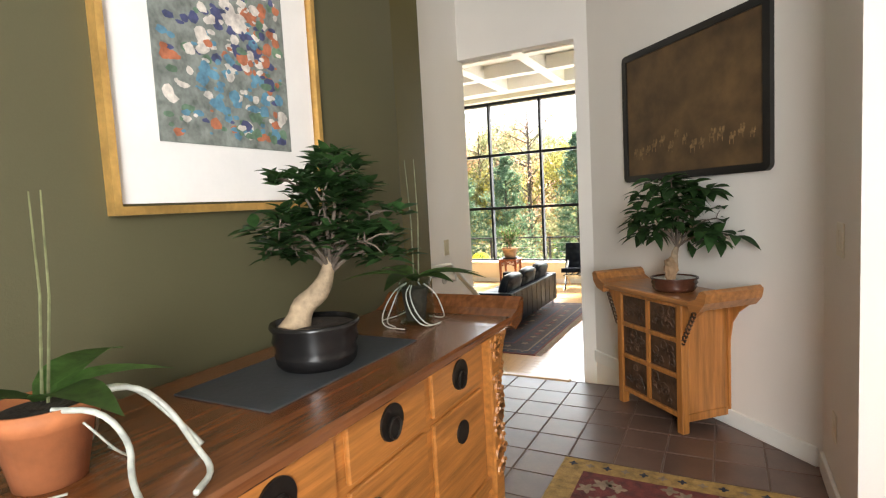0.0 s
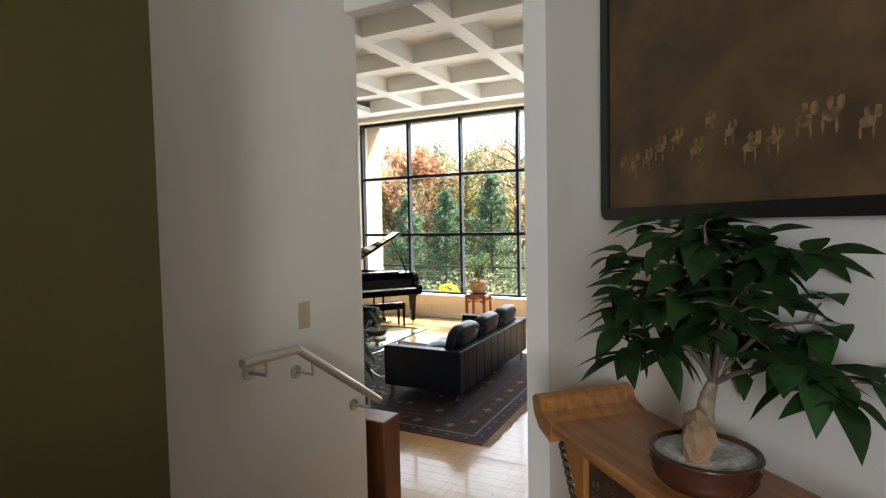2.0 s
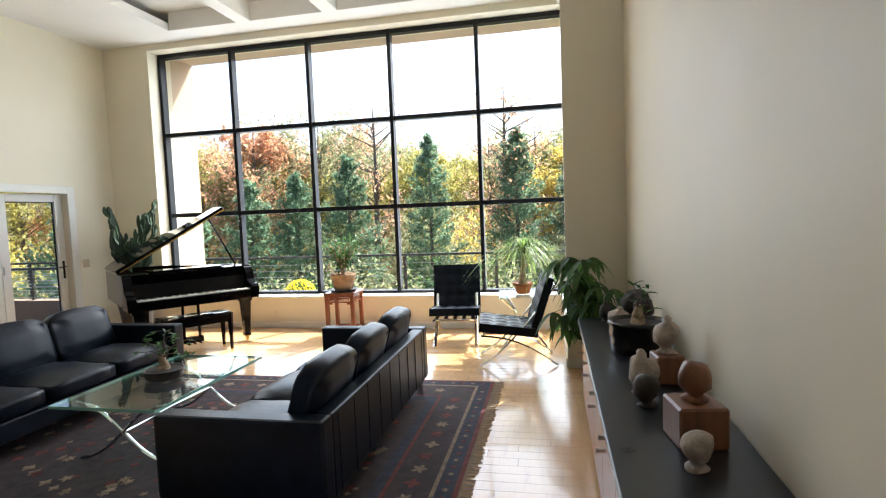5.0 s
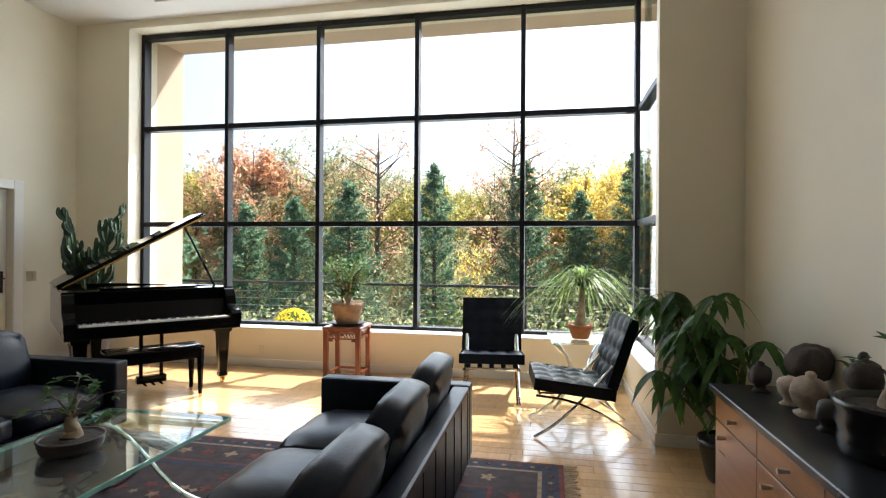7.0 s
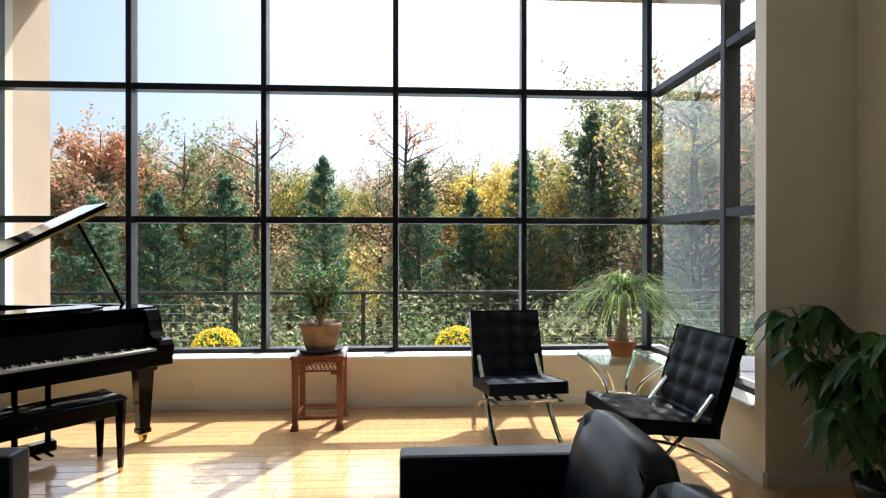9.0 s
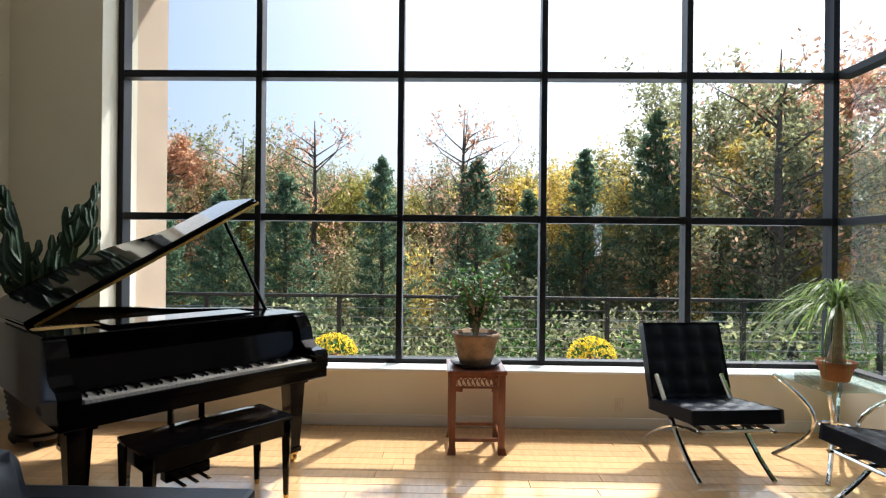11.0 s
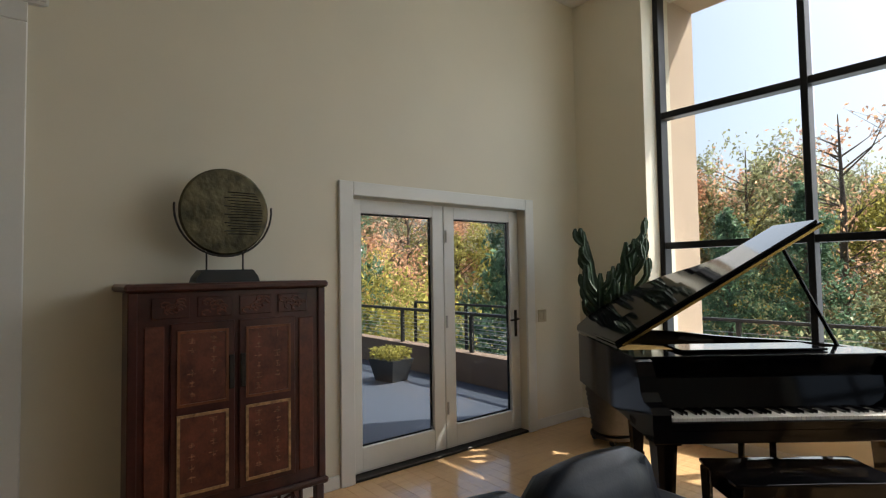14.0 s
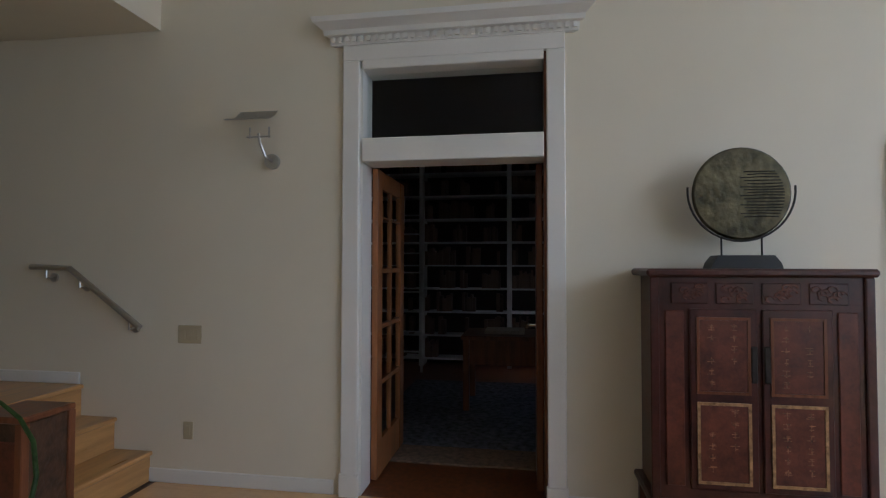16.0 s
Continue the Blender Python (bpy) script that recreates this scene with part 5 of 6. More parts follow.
for z0, z1 in ((0.107, 0.283), (0.312, 0.473), (0.502, 0.658)):
    for s_ in (-1, 1):
        a, b_ = sorted((s_ * 0.016, s_ * 0.226))
        dw = part("drawer", box(a, b_, -0.16, 0.1, z0, z1, 0.003), M_ELMDARK, ds, "dark carved drawer front")
        q = bmesh.new()
        rr = random.Random(int(z0 * 100) + s_)
        for k in range(12):
            cx, cz, r_ = rr.uniform(a + 0.03, b_ - 0.03), rr.uniform(z0 + 0.03, z1 - 0.03), rr.uniform(0.01, 0.025)
            tube([(cx + r_ * math.cos(t_), -0.161, cz + r_ * math.sin(t_)) for t_ in [i * 0.8 for i in range(8)]], 0.005, 5, bm=q)
        part("carving", q, M_ELMDARK, dw)["kind"] = "stuff"

# painting on the diagonal wall
pt = thing("painting", -0.215, 3.5, 2.3, -45.6, "large dark brown landscape painting in a black frame with rounded corners", "painting")
PW, PH = 0.55, 0.40


def rounded(w, h, r, n=5):
    res = []
    for cx, cy, a0 in ((w - r, h - r, 0), (-w + r, h - r, 90), (-w + r, -h + r, 180), (w - r, -h + r, 270)):
        for k in range(n + 1):
            a = math.radians(a0 + 90 * k / n)
            res.append((cx + r * math.cos(a), cy + r * math.sin(a)))
    return res


q = ring(rounded(PW, PH, 0.035), 0.04, 0, 0.03)
bmesh.ops.transform(q, matrix=XZ @ pose(0, 0, 0.0), verts=q.verts)
bmesh.ops.translate(q, vec=(0, -0.006, 0), verts=q.verts)
part("frame", q, M_BLACKFRAME, pt)
M_OLDPAINT = mat("aged_brown_painting", (0.085, 0.05, 0.02), 0.6, var=0.6, scale=5, bump=0.1, bscale=14, wear=(0.03, 0.018, 0.009))
q = box(-PW + 0.04, PW - 0.04, -0.025, -0.012, -PH + 0.04, PH - 0.04)
cv = part("canvas", q, M_OLDPAINT, pt, "dark aged picture surface")
M_PALEPAINT = mat("faded_ochre_paint", (0.2, 0.125, 0.055), 0.7, var=0.5, scale=40)
rr = random.Random(12)
for k in range(15):
    fx, fz, fs = -0.44 + 0.063 * k + rr.uniform(-0.015, 0.015), rr.gauss(-0.2, 0.022), rr.uniform(0.75, 1.3)
    q = bmesh.new()
    for dx, dz, w_, h_ in ((0, 0, 0.021, 0.013), (0.018, 0.017, 0.008, 0.016), (-0.013, -0.018, 0.003, 0.014), (0.011, -0.02, 0.003, 0.015), (0.0, 0.02, 0.007, 0.012)):
        prism([(fx + fs * (dx + w_ * math.cos(i * 0.785) * rr.uniform(0.7, 1.1)), fz + fs * (dz + h_ * math.sin(i * 0.785) * rr.uniform(0.7, 1.1))) for i in range(8)], 0.0252, 0.0257 + 0.00005 * (k % 3), bm=q, m=XZ)
    part("painted_shape", q, M_PALEPAINT, cv, "faded ochre shape")
# framed painting on the green wall
tk = thing("framed_print", -1.42, 1.385, 2.4, 90, "colourful painting in a wide white mat and gilt frame", "painting")
TW, TH = 0.46, 0.56
tk.scale.x = 0.88
q = ring([(-TW, -TH), (TW, -TH), (TW, TH), (-TW, TH)], 0.032, 0, 0.035)
bmesh.ops.transform(q, matrix=XZ, verts=q.verts)
part("frame", q, M_GILT, tk, "gilt wooden frame")
part("mat_board", box(-TW + 0.03, TW - 0.03, -0.012, -0.004, -TH + 0.03, TH - 0.03), M_PAPER, tk, "white mat board")
M_T = [mat("print_" + n_, c_, 0.6, var=0.3, scale=25, bscale=80) for n_, c_ in (("ground", (0.2, 0.22, 0.2)), ("orange", (0.42, 0.14, 0.07)), ("blue", (0.1, 0.24, 0.34)), ("green", (0.12, 0.2, 0.13)), ("cream", (0.6, 0.55, 0.5)), ("navy", (0.06, 0.07, 0.16)))]
pr = part("print", box(-0.285, 0.285, -0.015, -0.0125, -0.36, 0.36), M_T[0], tk, "multicoloured print")
rr = random.Random(21)
qs = [bmesh.new() for _ in range(6)]
for k in range(420):
    cx, cz = rr.uniform(-0.255, 0.255), rr.uniform(-0.33, 0.33)
    r_ = rr.uniform(0.008, 0.035)
    i = rr.choice((1, 1, 2, 3, 3, 4, 5))
    if abs(cx) < 0.17 and -0.24 < cz < -0.12:
        i = rr.choice((2, 2, 2, 4))
    if abs(cx) < 0.09 and -0.05 < cz < 0.2:
        i = rr.choice((4, 4, 5))
    sq = rr.uniform(0.35, 1)
    prism([(cx + r_ * math.cos(a) * rr.uniform(0.6, 1), cz + sq * r_ * math.sin(a) * rr.uniform(0.6, 1)) for a in [j * 0.7 for j in range(9)]], 0.015, 0.0153 + k * 2e-6, bm=qs[i], m=XZ)
for i in range(1, 6):
    part("painted_pattern", qs[i], M_T[i], pr)["kind"] = "stuff"
qs[0].free()

hr_ = thing("hall_rug", -0.4, 1.13, U, 0, "gold bordered red patterned runner on the hall tiles", "rug")
part("border", box(-0.33, 1.1, -2.6, 1.49, 0, 0.008), M_RUGGOLD, hr_)
part("field", box(-0.22, 1.0, -2.5, 1.38, 0.008, 0.0095), M_RUGRED, hr_)
q, q2 = bmesh.new(), bmesh.new()
rr = random.Random(4)
for k in range(130):
    motif(q if k % 2 else q2, rr.uniform(-0.2, 0.98), rr.uniform(-0.9, 1.35), rr.uniform(0.018, 0.05), rr.choice((4, 5, 6)), 0.0108)
for k in range(18):
    motif(q if k % 2 else q2, -0.28 + 0.078 * k, 1.435, 0.022, 4, 0.0108)
part("pattern", q, M_RUGTAN, hr_, "tan woven motifs")["kind"] = "stuff"
part("pattern", q2, M_RUGNAVY, hr_, "dark woven motifs")["kind"] = "stuff"


# ---- plants ----
def pot(parent, profile, material, soil_r, soil_z, soil=M_SOIL, label=""):
    p_ = part("pot", lathe(profile, 28), material, parent, label, smooth=True)
    q = lathe([(0.002, soil_z), (soil_r * 0.6, soil_z + 0.008), (soil_r, soil_z)], 20, cap=False)
    q.faces.new([v for v in q.verts[:20]])
    part("soil", q, soil, parent)
    return p_


def branches(rng, root, height, spread, n, r0):
    """Stem polylines that rise from the root and spread."""
    res = []
    for k in range(n):
        a = 2 * math.pi * (k + rng.uniform(-0.3, 0.3)) / n
        h = height * rng.uniform(0.75, 1.0)
        s_ = spread * rng.uniform(0.5, 1.0)
        pts = [Vector(root) + Vector((math.cos(a) * s_ * u ** 1.4, math.sin(a) * s_ * u ** 1.4, h * u)) + rvec(rng) * 0.02 * u for u in [i / 5 for i in range(6)]]
        res.append(pts)
    return res


def crown_leaves(rng, tips, per, rad, length, width, up=0.2):
    q = bmesh.new()
    for tip in tips:
        for k in range(per):
            d = rvec(rng)
            d.z = d.z * 0.6 + up
            base = tip + rvec(rng) * rad * rng.random()
            n_ = Vector((rng.uniform(-0.4, 0.4), rng.uniform(-0.4, 0.4), 1))
            leaf(q, base, d, n_, length * rng.uniform(0.7, 1.15), width * rng.uniform(0.8, 1.1), droop=rng.uniform(0.1, 0.4))
    return q


def rounded_path(pts):
    """Corners of a polyline cut twice, so that it bends softly."""
    for _ in range(2):
        res = [pts[0]]
        for p, q in zip(pts, pts[1:]):
            res += [p.lerp(q, 0.25), p.lerp(q, 0.75)]
        pts = res + [pts[-1]]
    return pts


def whorl(q, rng, tip, out, n, length, width, lift, droop):
    """A rosette of leaves round the end of a twig."""
    a0 = rng.uniform(0, 6.28)
    for k in range(n):
        a = a0 + k * 2.4
        d = Vector((math.cos(a), math.sin(a), lift + rng.uniform(-0.25, 0.35))) + out * 0.5
        base = tip + rvec(rng) * 0.014
        leaf(q, base, d, Vector((0, 0, 1)) + rvec(rng) * 0.35, length * rng.uniform(0.65, 1.1), width * rng.uniform(0.8, 1.1), 0.22, droop * rng.uniform(0.5, 1.4), 5)


def bonsai(x, y, z, label, height, spread, leaf_l, leaf_w, potmat, seed, n=7, twigs=6, rock=False, pot_r=0.1, pot_h=0.1, material=M_LEAFDARK, lean=0.0, lift=0.35, droop=0.25, turn=0.0, per=8):
    rng = random.Random(seed)
    t_ = thing("bonsai_tree", x, y, z, turn, label, "plant", "potted plants")
    wave = [(pot_r * 0.86, 0), (pot_r * 0.95, 0.012), (pot_r * 0.99, pot_h * 0.3), (pot_r * 0.95, pot_h * 0.42), (pot_r * 1.04, pot_h * 0.6), (pot_r * 0.99, pot_h * 0.78), (pot_r * 1.08, pot_h * 0.92), (pot_r * 1.06, pot_h), (pot_r * 0.98, pot_h), (pot_r * 0.95, pot_h * 0.8)]
    pot(t_, wave, potmat, pot_r * 0.96, pot_h * 0.88, M_PEBBLE if rock else M_SOIL)
    th = height * 0.33
    bend = [(-lean, 0, pot_h * 0.8), (-lean * 0.5, 0.015, pot_h + th * 0.2), (lean * 0.4, -0.01, pot_h + th * 0.5), (lean * 0.9, 0.005, pot_h + th * 0.8), (lean, 0.0, pot_h + th)]
    q = tube(rounded_path([Vector(p) for p in bend]), [(0.03 if rock else 0.05) - (0.02 if rock else 0.037) * (i / 19) ** 0.8 for i in range(20)], 12)
    for v in q.verts:
        v.co += noise.noise_vector(v.co * 18) * 0.009
    part("trunk", q, M_BARK, t_, "pale swollen trunk", smooth=True)
    q, ql = bmesh.new(), bmesh.new()
    root = Vector((lean, 0, pot_h + th * 0.75))
    for k in range(n):
        a, v = k * 2.4 + rng.uniform(-0.3, 0.3), k / (n - 1)
        s_, h = spread * (1.0 - 0.75 * v ** 2) * rng.uniform(0.75, 1.05), height * (0.08 + 0.46 * v)
        pts = [root + Vector((math.cos(a) * s_ * u, math.sin(a) * s_ * u, h * u ** 0.8 + 0.05 * height * math.sin(math.pi * u))) for u in [i / 5 for i in range(6)]]
        tube(pts, [0.008, 0.006, 0.005, 0.004, 0.003, 0.002], 6, bm=q)
        for j in range(twigs):
            p0 = pts[rng.choice((3, 4, 5, 5))]
            d = rvec(rng)
            d.z = d.z * 0.6 - 0.05
            tip = p0 + d * spread * rng.uniform(0.15, 0.5)
            tube([p0, p0.lerp(tip, 0.5) + Vector((0, 0, 0.008)), tip], [0.003, 0.0025, 0.002], 4, bm=q)
            whorl(ql, rng, tip, d, per, leaf_l, leaf_w, lift, droop)
    part("branch_growth", q, M_TRUNK, t_)
    part("foliage", ql, material, t_, smooth=True)
    if rock:
        q = bmesh.new()
        bmesh.ops.create_icosphere(q, subdivisions=3, radius=0.05, matrix=pose(0.04, -0.05, pot_h + 0.045) @ Matrix.Diagonal((0.6, 0.65, 1.35, 1)))
        for v in q.verts:
            v.co += noise.noise_vector(v.co * 40) * 0.012 + noise.noise_vector(v.co * 110) * 0.005
        part("rock", q, M_CLAY, t_, "pale tan upright rock")
    return t_


bonsai(-1.08, 1.33, TOP + 0.005, "ficus bonsai with swollen pale trunk in a black glazed pot", 0.54, 0.19, 0.066, 0.03, M_BLACKCERAMIC, 1, 12, 11, pot_r=0.118, pot_h=0.125, lean=0.06, turn=60)
bonsai(-0.29, 3.31, U + 0.715, "bonsai with broad drooping leaves and a rock, brown pot", 0.66, 0.24, 0.115, 0.06, M_BROWNCERAMIC, 2, 11, 6, True, 0.115, 0.075, lean=0.03, lift=-0.05, droop=0.4, turn=-50, per=5)
bonsai(-4.3, 7.85, 0.422, "small bonsai in a dark round dish on the glass table", 0.34, 0.2, 0.05, 0.024, M_HEADSTONE, 3, 7, 3, pot_r=0.13, pot_h=0.07, material=M_LEAFMID, per=5)
bonsai(-1.0, 7.75, T0, "sparse low plant in a wide black bowl on the credenza", 0.26, 0.09, 0.06, 0.022, M_BLACKCERAMIC, 4, 5, 2, pot_r=0.16, pot_h=0.19, material=M_LEAFMID, per=3)

oc = thing("orchid", -1.07, 1.87, TOP, 0, "orchid with broad leaves and trailing roots in a glass vase", "plant", "potted plants")
part("vase", lathe([(0.05, 0.0), (0.07, 0.01), (0.075, 0.08), (0.06, 0.15), (0.065, 0.17), (0.06, 0.17), (0.055, 0.15), (0.07, 0.08), (0.065, 0.015), (0.045, 0.006)], 24), M_VASE, oc, "clear glass vase", smooth=True)
part("inner_pot", lathe([(0.035, 0.015), (0.05, 0.13), (0.047, 0.135), (0.03, 0.13)], 16), M_SOIL, oc, "dark bark-filled inner pot")


def orchid_bits(parent, z0, seed, n_leaf=6, spike=0.45):
    rng = random.Random(seed)
    q = bmesh.new()
    for k in range(n_leaf):
        a = k * 2.4 + rng.uniform(-0.3, 0.3)
        leaf(q, Vector((0, 0, z0)), Vector((math.cos(a), math.sin(a), 0.55)), Vector((-math.cos(a) * 0.5, -math.sin(a) * 0.5, 1)), rng.uniform(0.18, 0.29), 0.085, 0.25, 0.5, 7)
    part("leaves", q, M_LEAFMID, parent, smooth=True)
    for k in range(6):
        a = rng.uniform(0, 6.28)
        r_ = rng.uniform(0.09, 0.15)
        pts = [Vector((math.cos(a) * 0.04, math.sin(a) * 0.04, z0 - 0.01)), Vector((math.cos(a) * 0.085, math.sin(a) * 0.085, z0 * 0.75)), Vector((math.cos(a + 0.3) * r_, math.sin(a + 0.3) * r_, z0 * 0.3)), Vector((math.cos(a + 0.7) * r_ * 1.1, math.sin(a + 0.7) * r_ * 1.1, 0.006)), Vector((math.cos(a + 1.5) * r_, math.sin(a + 1.5) * r_, 0.006))]
        part("aerial_root", tube(rounded_path(pts), 0.0023, 6), M_ROOT, parent, "pale grey aerial root", smooth=True)
    for k in range(2):
        part("flower_spike", tube([(0.02 * k, 0, z0), (0.03 * k - 0.01, 0.02, z0 + spike * 0.5), (0.04 * k - 0.03, 0.03, z0 + spike)], [0.003, 0.0024, 0.0015], 6), M_LEAFOLIVE, parent, "bare dry flower spike")


orchid_bits(oc, 0.16, 5)
o2 = thing("orchid", -1.08, 0.64, TOP, 0, "orchid with bare spike and pale roots in a terracotta pot", "plant", "potted plants")
pot(o2, [(0.055, 0), (0.075, 0.105), (0.083, 0.106), (0.086, 0.14), (0.079, 0.14), (0.074, 0.11)], M_TERRA, 0.075, 0.125)
orchid_bits(o2, 0.14, 9, 4, 0.36)
for pts in ([(0.05, 0.04, 0.14), (0.1, 0.1, 0.15), (0.15, 0.13, 0.1), (0.21, 0.13, 0.04), (0.27, 0.12, 0.012), (0.3, 0.06, 0.008)], [(0.07, -0.02, 0.14), (0.12, 0.03, 0.13), (0.16, 0.05, 0.07), (0.2, 0.02, 0.03), (0.26, 0.0, 0.008)], [(0.03, 0.06, 0.14), (0.06, 0.12, 0.14), (0.1, 0.17, 0.06), (0.16, 0.18, 0.012)]):
    part("trailing_root", tube(rounded_path([Vector(p) for p in pts]), 0.0055, 8), M_ROOT, o2, "long pale trailing root", smooth=True)

# dracaena-like pot plant on the stand
pp_ = thing("potted_plant", -4.177, 11.03, 0.578, 0, "leafy jade plant in a weathered clay pot with dark saucer", "plant", "potted plants")
part("saucer", lathe([(0.14, 0), (0.17, 0.012), (0.185, 0.03), (0.175, 0.03), (0.13, 0.012)], 28), M_SLATE, pp_, "dark saucer")
q = lathe([(0.11, 0.012), (0.13, 0.06), (0.155, 0.17), (0.162, 0.19), (0.172, 0.2), (0.172, 0.235), (0.158, 0.235), (0.15, 0.2)], 28)
part("pot", q, M_CLAY, pp_, smooth=True)
part("soil", lathe([(0.002, 0.212), (0.15, 0.21)], 20, cap=False), M_SOIL, pp_)
rng = random.Random(31)
q, tips = bmesh.new(), []
for pts in branches(rng, (0, 0, 0.2), 0.5, 0.25, 14, 0.01):
    tube(pts, [0.014, 0.012, 0.01, 0.009, 0.007, 0.005], 6, bm=q)
    tips += pts[2:]
part("stem_growth", q, M_BARK, pp_)
part("foliage", crown_leaves(rng, tips, 13, 0.1, 0.055, 0.028, 0.3), M_LEAFMID, pp_)

# ponytail palm on the side table
pb = thing("ponytail_palm", -1.83, 10.72, 0.58, 0, "ponytail palm with arching strap leaves in a terracotta pot", "plant", "potted plants")
pot(pb, [(0.075, 0), (0.1, 0.09), (0.112, 0.092), (0.115, 0.125), (0.107, 0.125), (0.1, 0.1)], M_TERRA, 0.102, 0.11, M_PEBBLE)
part("trunk", tube([(0, 0, 0.1), (0, 0, 0.15), (0.01, 0, 0.26), (0.015, 0, 0.46)], [0.06, 0.05, 0.03, 0.024], 10), M_BARK, pb, smooth=True)
rng = random.Random(14)
q = bmesh.new()
for k in range(210):
    a, el, ln = rng.uniform(0, 6.283), rng.uniform(0.1, 1.5), rng.uniform(0.45, 0.72)
    h = Vector((math.cos(a), math.sin(a), 0))
    side = Vector((-math.sin(a), math.cos(a), 0))
    prev = None
    for i in range(8):
        u = i / 7
        c_ = Vector((0.015, 0, 0.46)) + h * (ln * (math.cos(el) * u + 0.35 * u * u * math.sin(el))) + Vector((0, 0, ln * (math.sin(el) * u - (0.75 + 0.3 * math.sin(el)) * u ** 2.4)))
        w_ = 0.006 * (1 - u ** 3) + 0.0006
        row = (q.verts.new(c_ - side * w_), q.verts.new(c_ + side * w_))
        if prev:
            q.faces.new((prev[0], prev[1], row[1], row[0]))
        prev = row
part("fronds", q, M_LEAFPALM, pb, smooth=True)

# large money tree on the floor beside the credenza
mt_ = thing("money_tree", -1.06, 9.2, 0, 0, "tall money tree with drooping palmate leaves in a floor pot", "plant", "potted plants")
pot(mt_, [(0.11, 0), (0.12, 0.02), (0.16, 0.2), (0.17, 0.22), (0.17, 0.25), (0.155, 0.25), (0.15, 0.22)], M_BLACKCERAMIC, 0.15, 0.23)
rng = random.Random(17)
q, ql = bmesh.new(), bmesh.new()
for k in range(15):
    a = rng.uniform(1.7, 4.9) if k else 4.6
    h, s_ = rng.uniform(0.35, 0.9), rng.uniform(0.1, 0.45)
    pts = [Vector((math.cos(a) * s_ * u ** 1.2, math.sin(a) * s_ * u ** 1.2, 0.22 + h * u)) for u in [i / 5 for i in range(6)]]
    tube(pts, [0.016, 0.014, 0.011, 0.009, 0.006, 0.005], 6, bm=q)
    for j in (3, 4, 5, 5):
        hub = pts[j] + rvec(rng) * 0.1 + Vector((0, 0, 0.04))
        tube([pts[j], hub], [0.003, 0.002], 4, bm=q)
        b0 = rng.uniform(0, 6.28)
        for i in range(6):
            b_ = b0 + i * 1.05
            leaf(ql, hub, Vector((math.cos(b_), math.sin(b_), -0.35)), Vector((0, 0, 1)), rng.uniform(0.15, 0.25), rng.uniform(0.045, 0.065), 0.2, 0.55, 5)
part("stem_growth", q, M_LEAFOLIVE, mt_)
part("foliage", ql, M_LEAFMID, mt_, smooth=True)

fp_ = thing("floor_plant", -2.62, 4.95, 0, 0, "broad-leaved plant in a floor pot beside the fireplace", "plant", "potted plants")
pot(fp_, [(0.1, 0), (0.14, 0.2), (0.15, 0.22), (0.14, 0.22), (0.13, 0.2)], M_BROWNCERAMIC, 0.13, 0.2)
rng = random.Random(19)
q, ql = bmesh.new(), bmesh.new()
for k in range(9):
    a = k * 0.7
    h, s_ = rng.uniform(0.7, 1.3), rng.uniform(0.08, 0.28)
    pts = [Vector((math.cos(a) * s_ * u, math.sin(a) * s_ * u, 0.2 + h * u)) for u in [i / 4 for i in range(5)]]
    tube(pts, [0.01, 0.009, 0.007, 0.006, 0.004], 5, bm=q)
    for j in (2, 3, 4):
        for i in range(5):
            b_ = i * 1.26 + k
            leaf(ql, pts[j], Vector((math.cos(b_), math.sin(b_), -0.3)), Vector((0, 0, 1)), rng.uniform(0.12, 0.18), 0.05, 0.2, 0.5, 4)
part("stem_growth", q, M_LEAFOLIVE, fp_)
part("foliage", ql, M_LEAFDARK, fp_, smooth=True)

# cactus behind the piano
cc = thing("cactus", -7.3, 10.98, 0, 0, "tall branching candelabra cactus in a ribbed pot on a caster tray", "plant", "potted plants")
part("caster_tray", lathe([(0.17, 0.05), (0.2, 0.05), (0.2, 0.075), (0.17, 0.075)], 24), M_DARKMETAL, cc)
for k in range(4):
    a = k * 1.57 + 0.5
    part("caster", tube([(0.16 * math.cos(a), 0.16 * math.sin(a) - 0.015, 0.026), (0.16 * math.cos(a), 0.16 * math.sin(a) + 0.015, 0.026)], 0.026, 10), M_BLACKMETAL, cc)
prof = [(0.14, 0.075)]
for k in range(9):
    prof += [(0.17 + 0.006 * k, 0.09 + k * 0.04), (0.185 + 0.006 * k, 0.105 + k * 0.04)]
prof += [(0.22, 0.48), (0.235, 0.5), (0.21, 0.5), (0.2, 0.46)]
part("pot", lathe(prof, 28), M_DARKCLAY, cc, smooth=True)
part("soil", lathe([(0.002, 0.47), (0.2, 0.465)], 20, cap=False), M_SOIL, cc)
rng = random.Random(23)


def cactus_arm(pts, r_):
    q = bmesh.new()
    n = 10
    tube(pts, [r_ * 0.75] + [r_] * (len(pts) - 2) + [r_ * 0.45], n, bm=q)
    for k, v in enumerate(q.verts):
        if k % 2:
            c_ = pts[min(k // n, len(pts) - 1)]
            v.co = Vector(c_) + (v.co - Vector(c_)) * 0.62
    part("arm", q, M_CACTUS, cc)


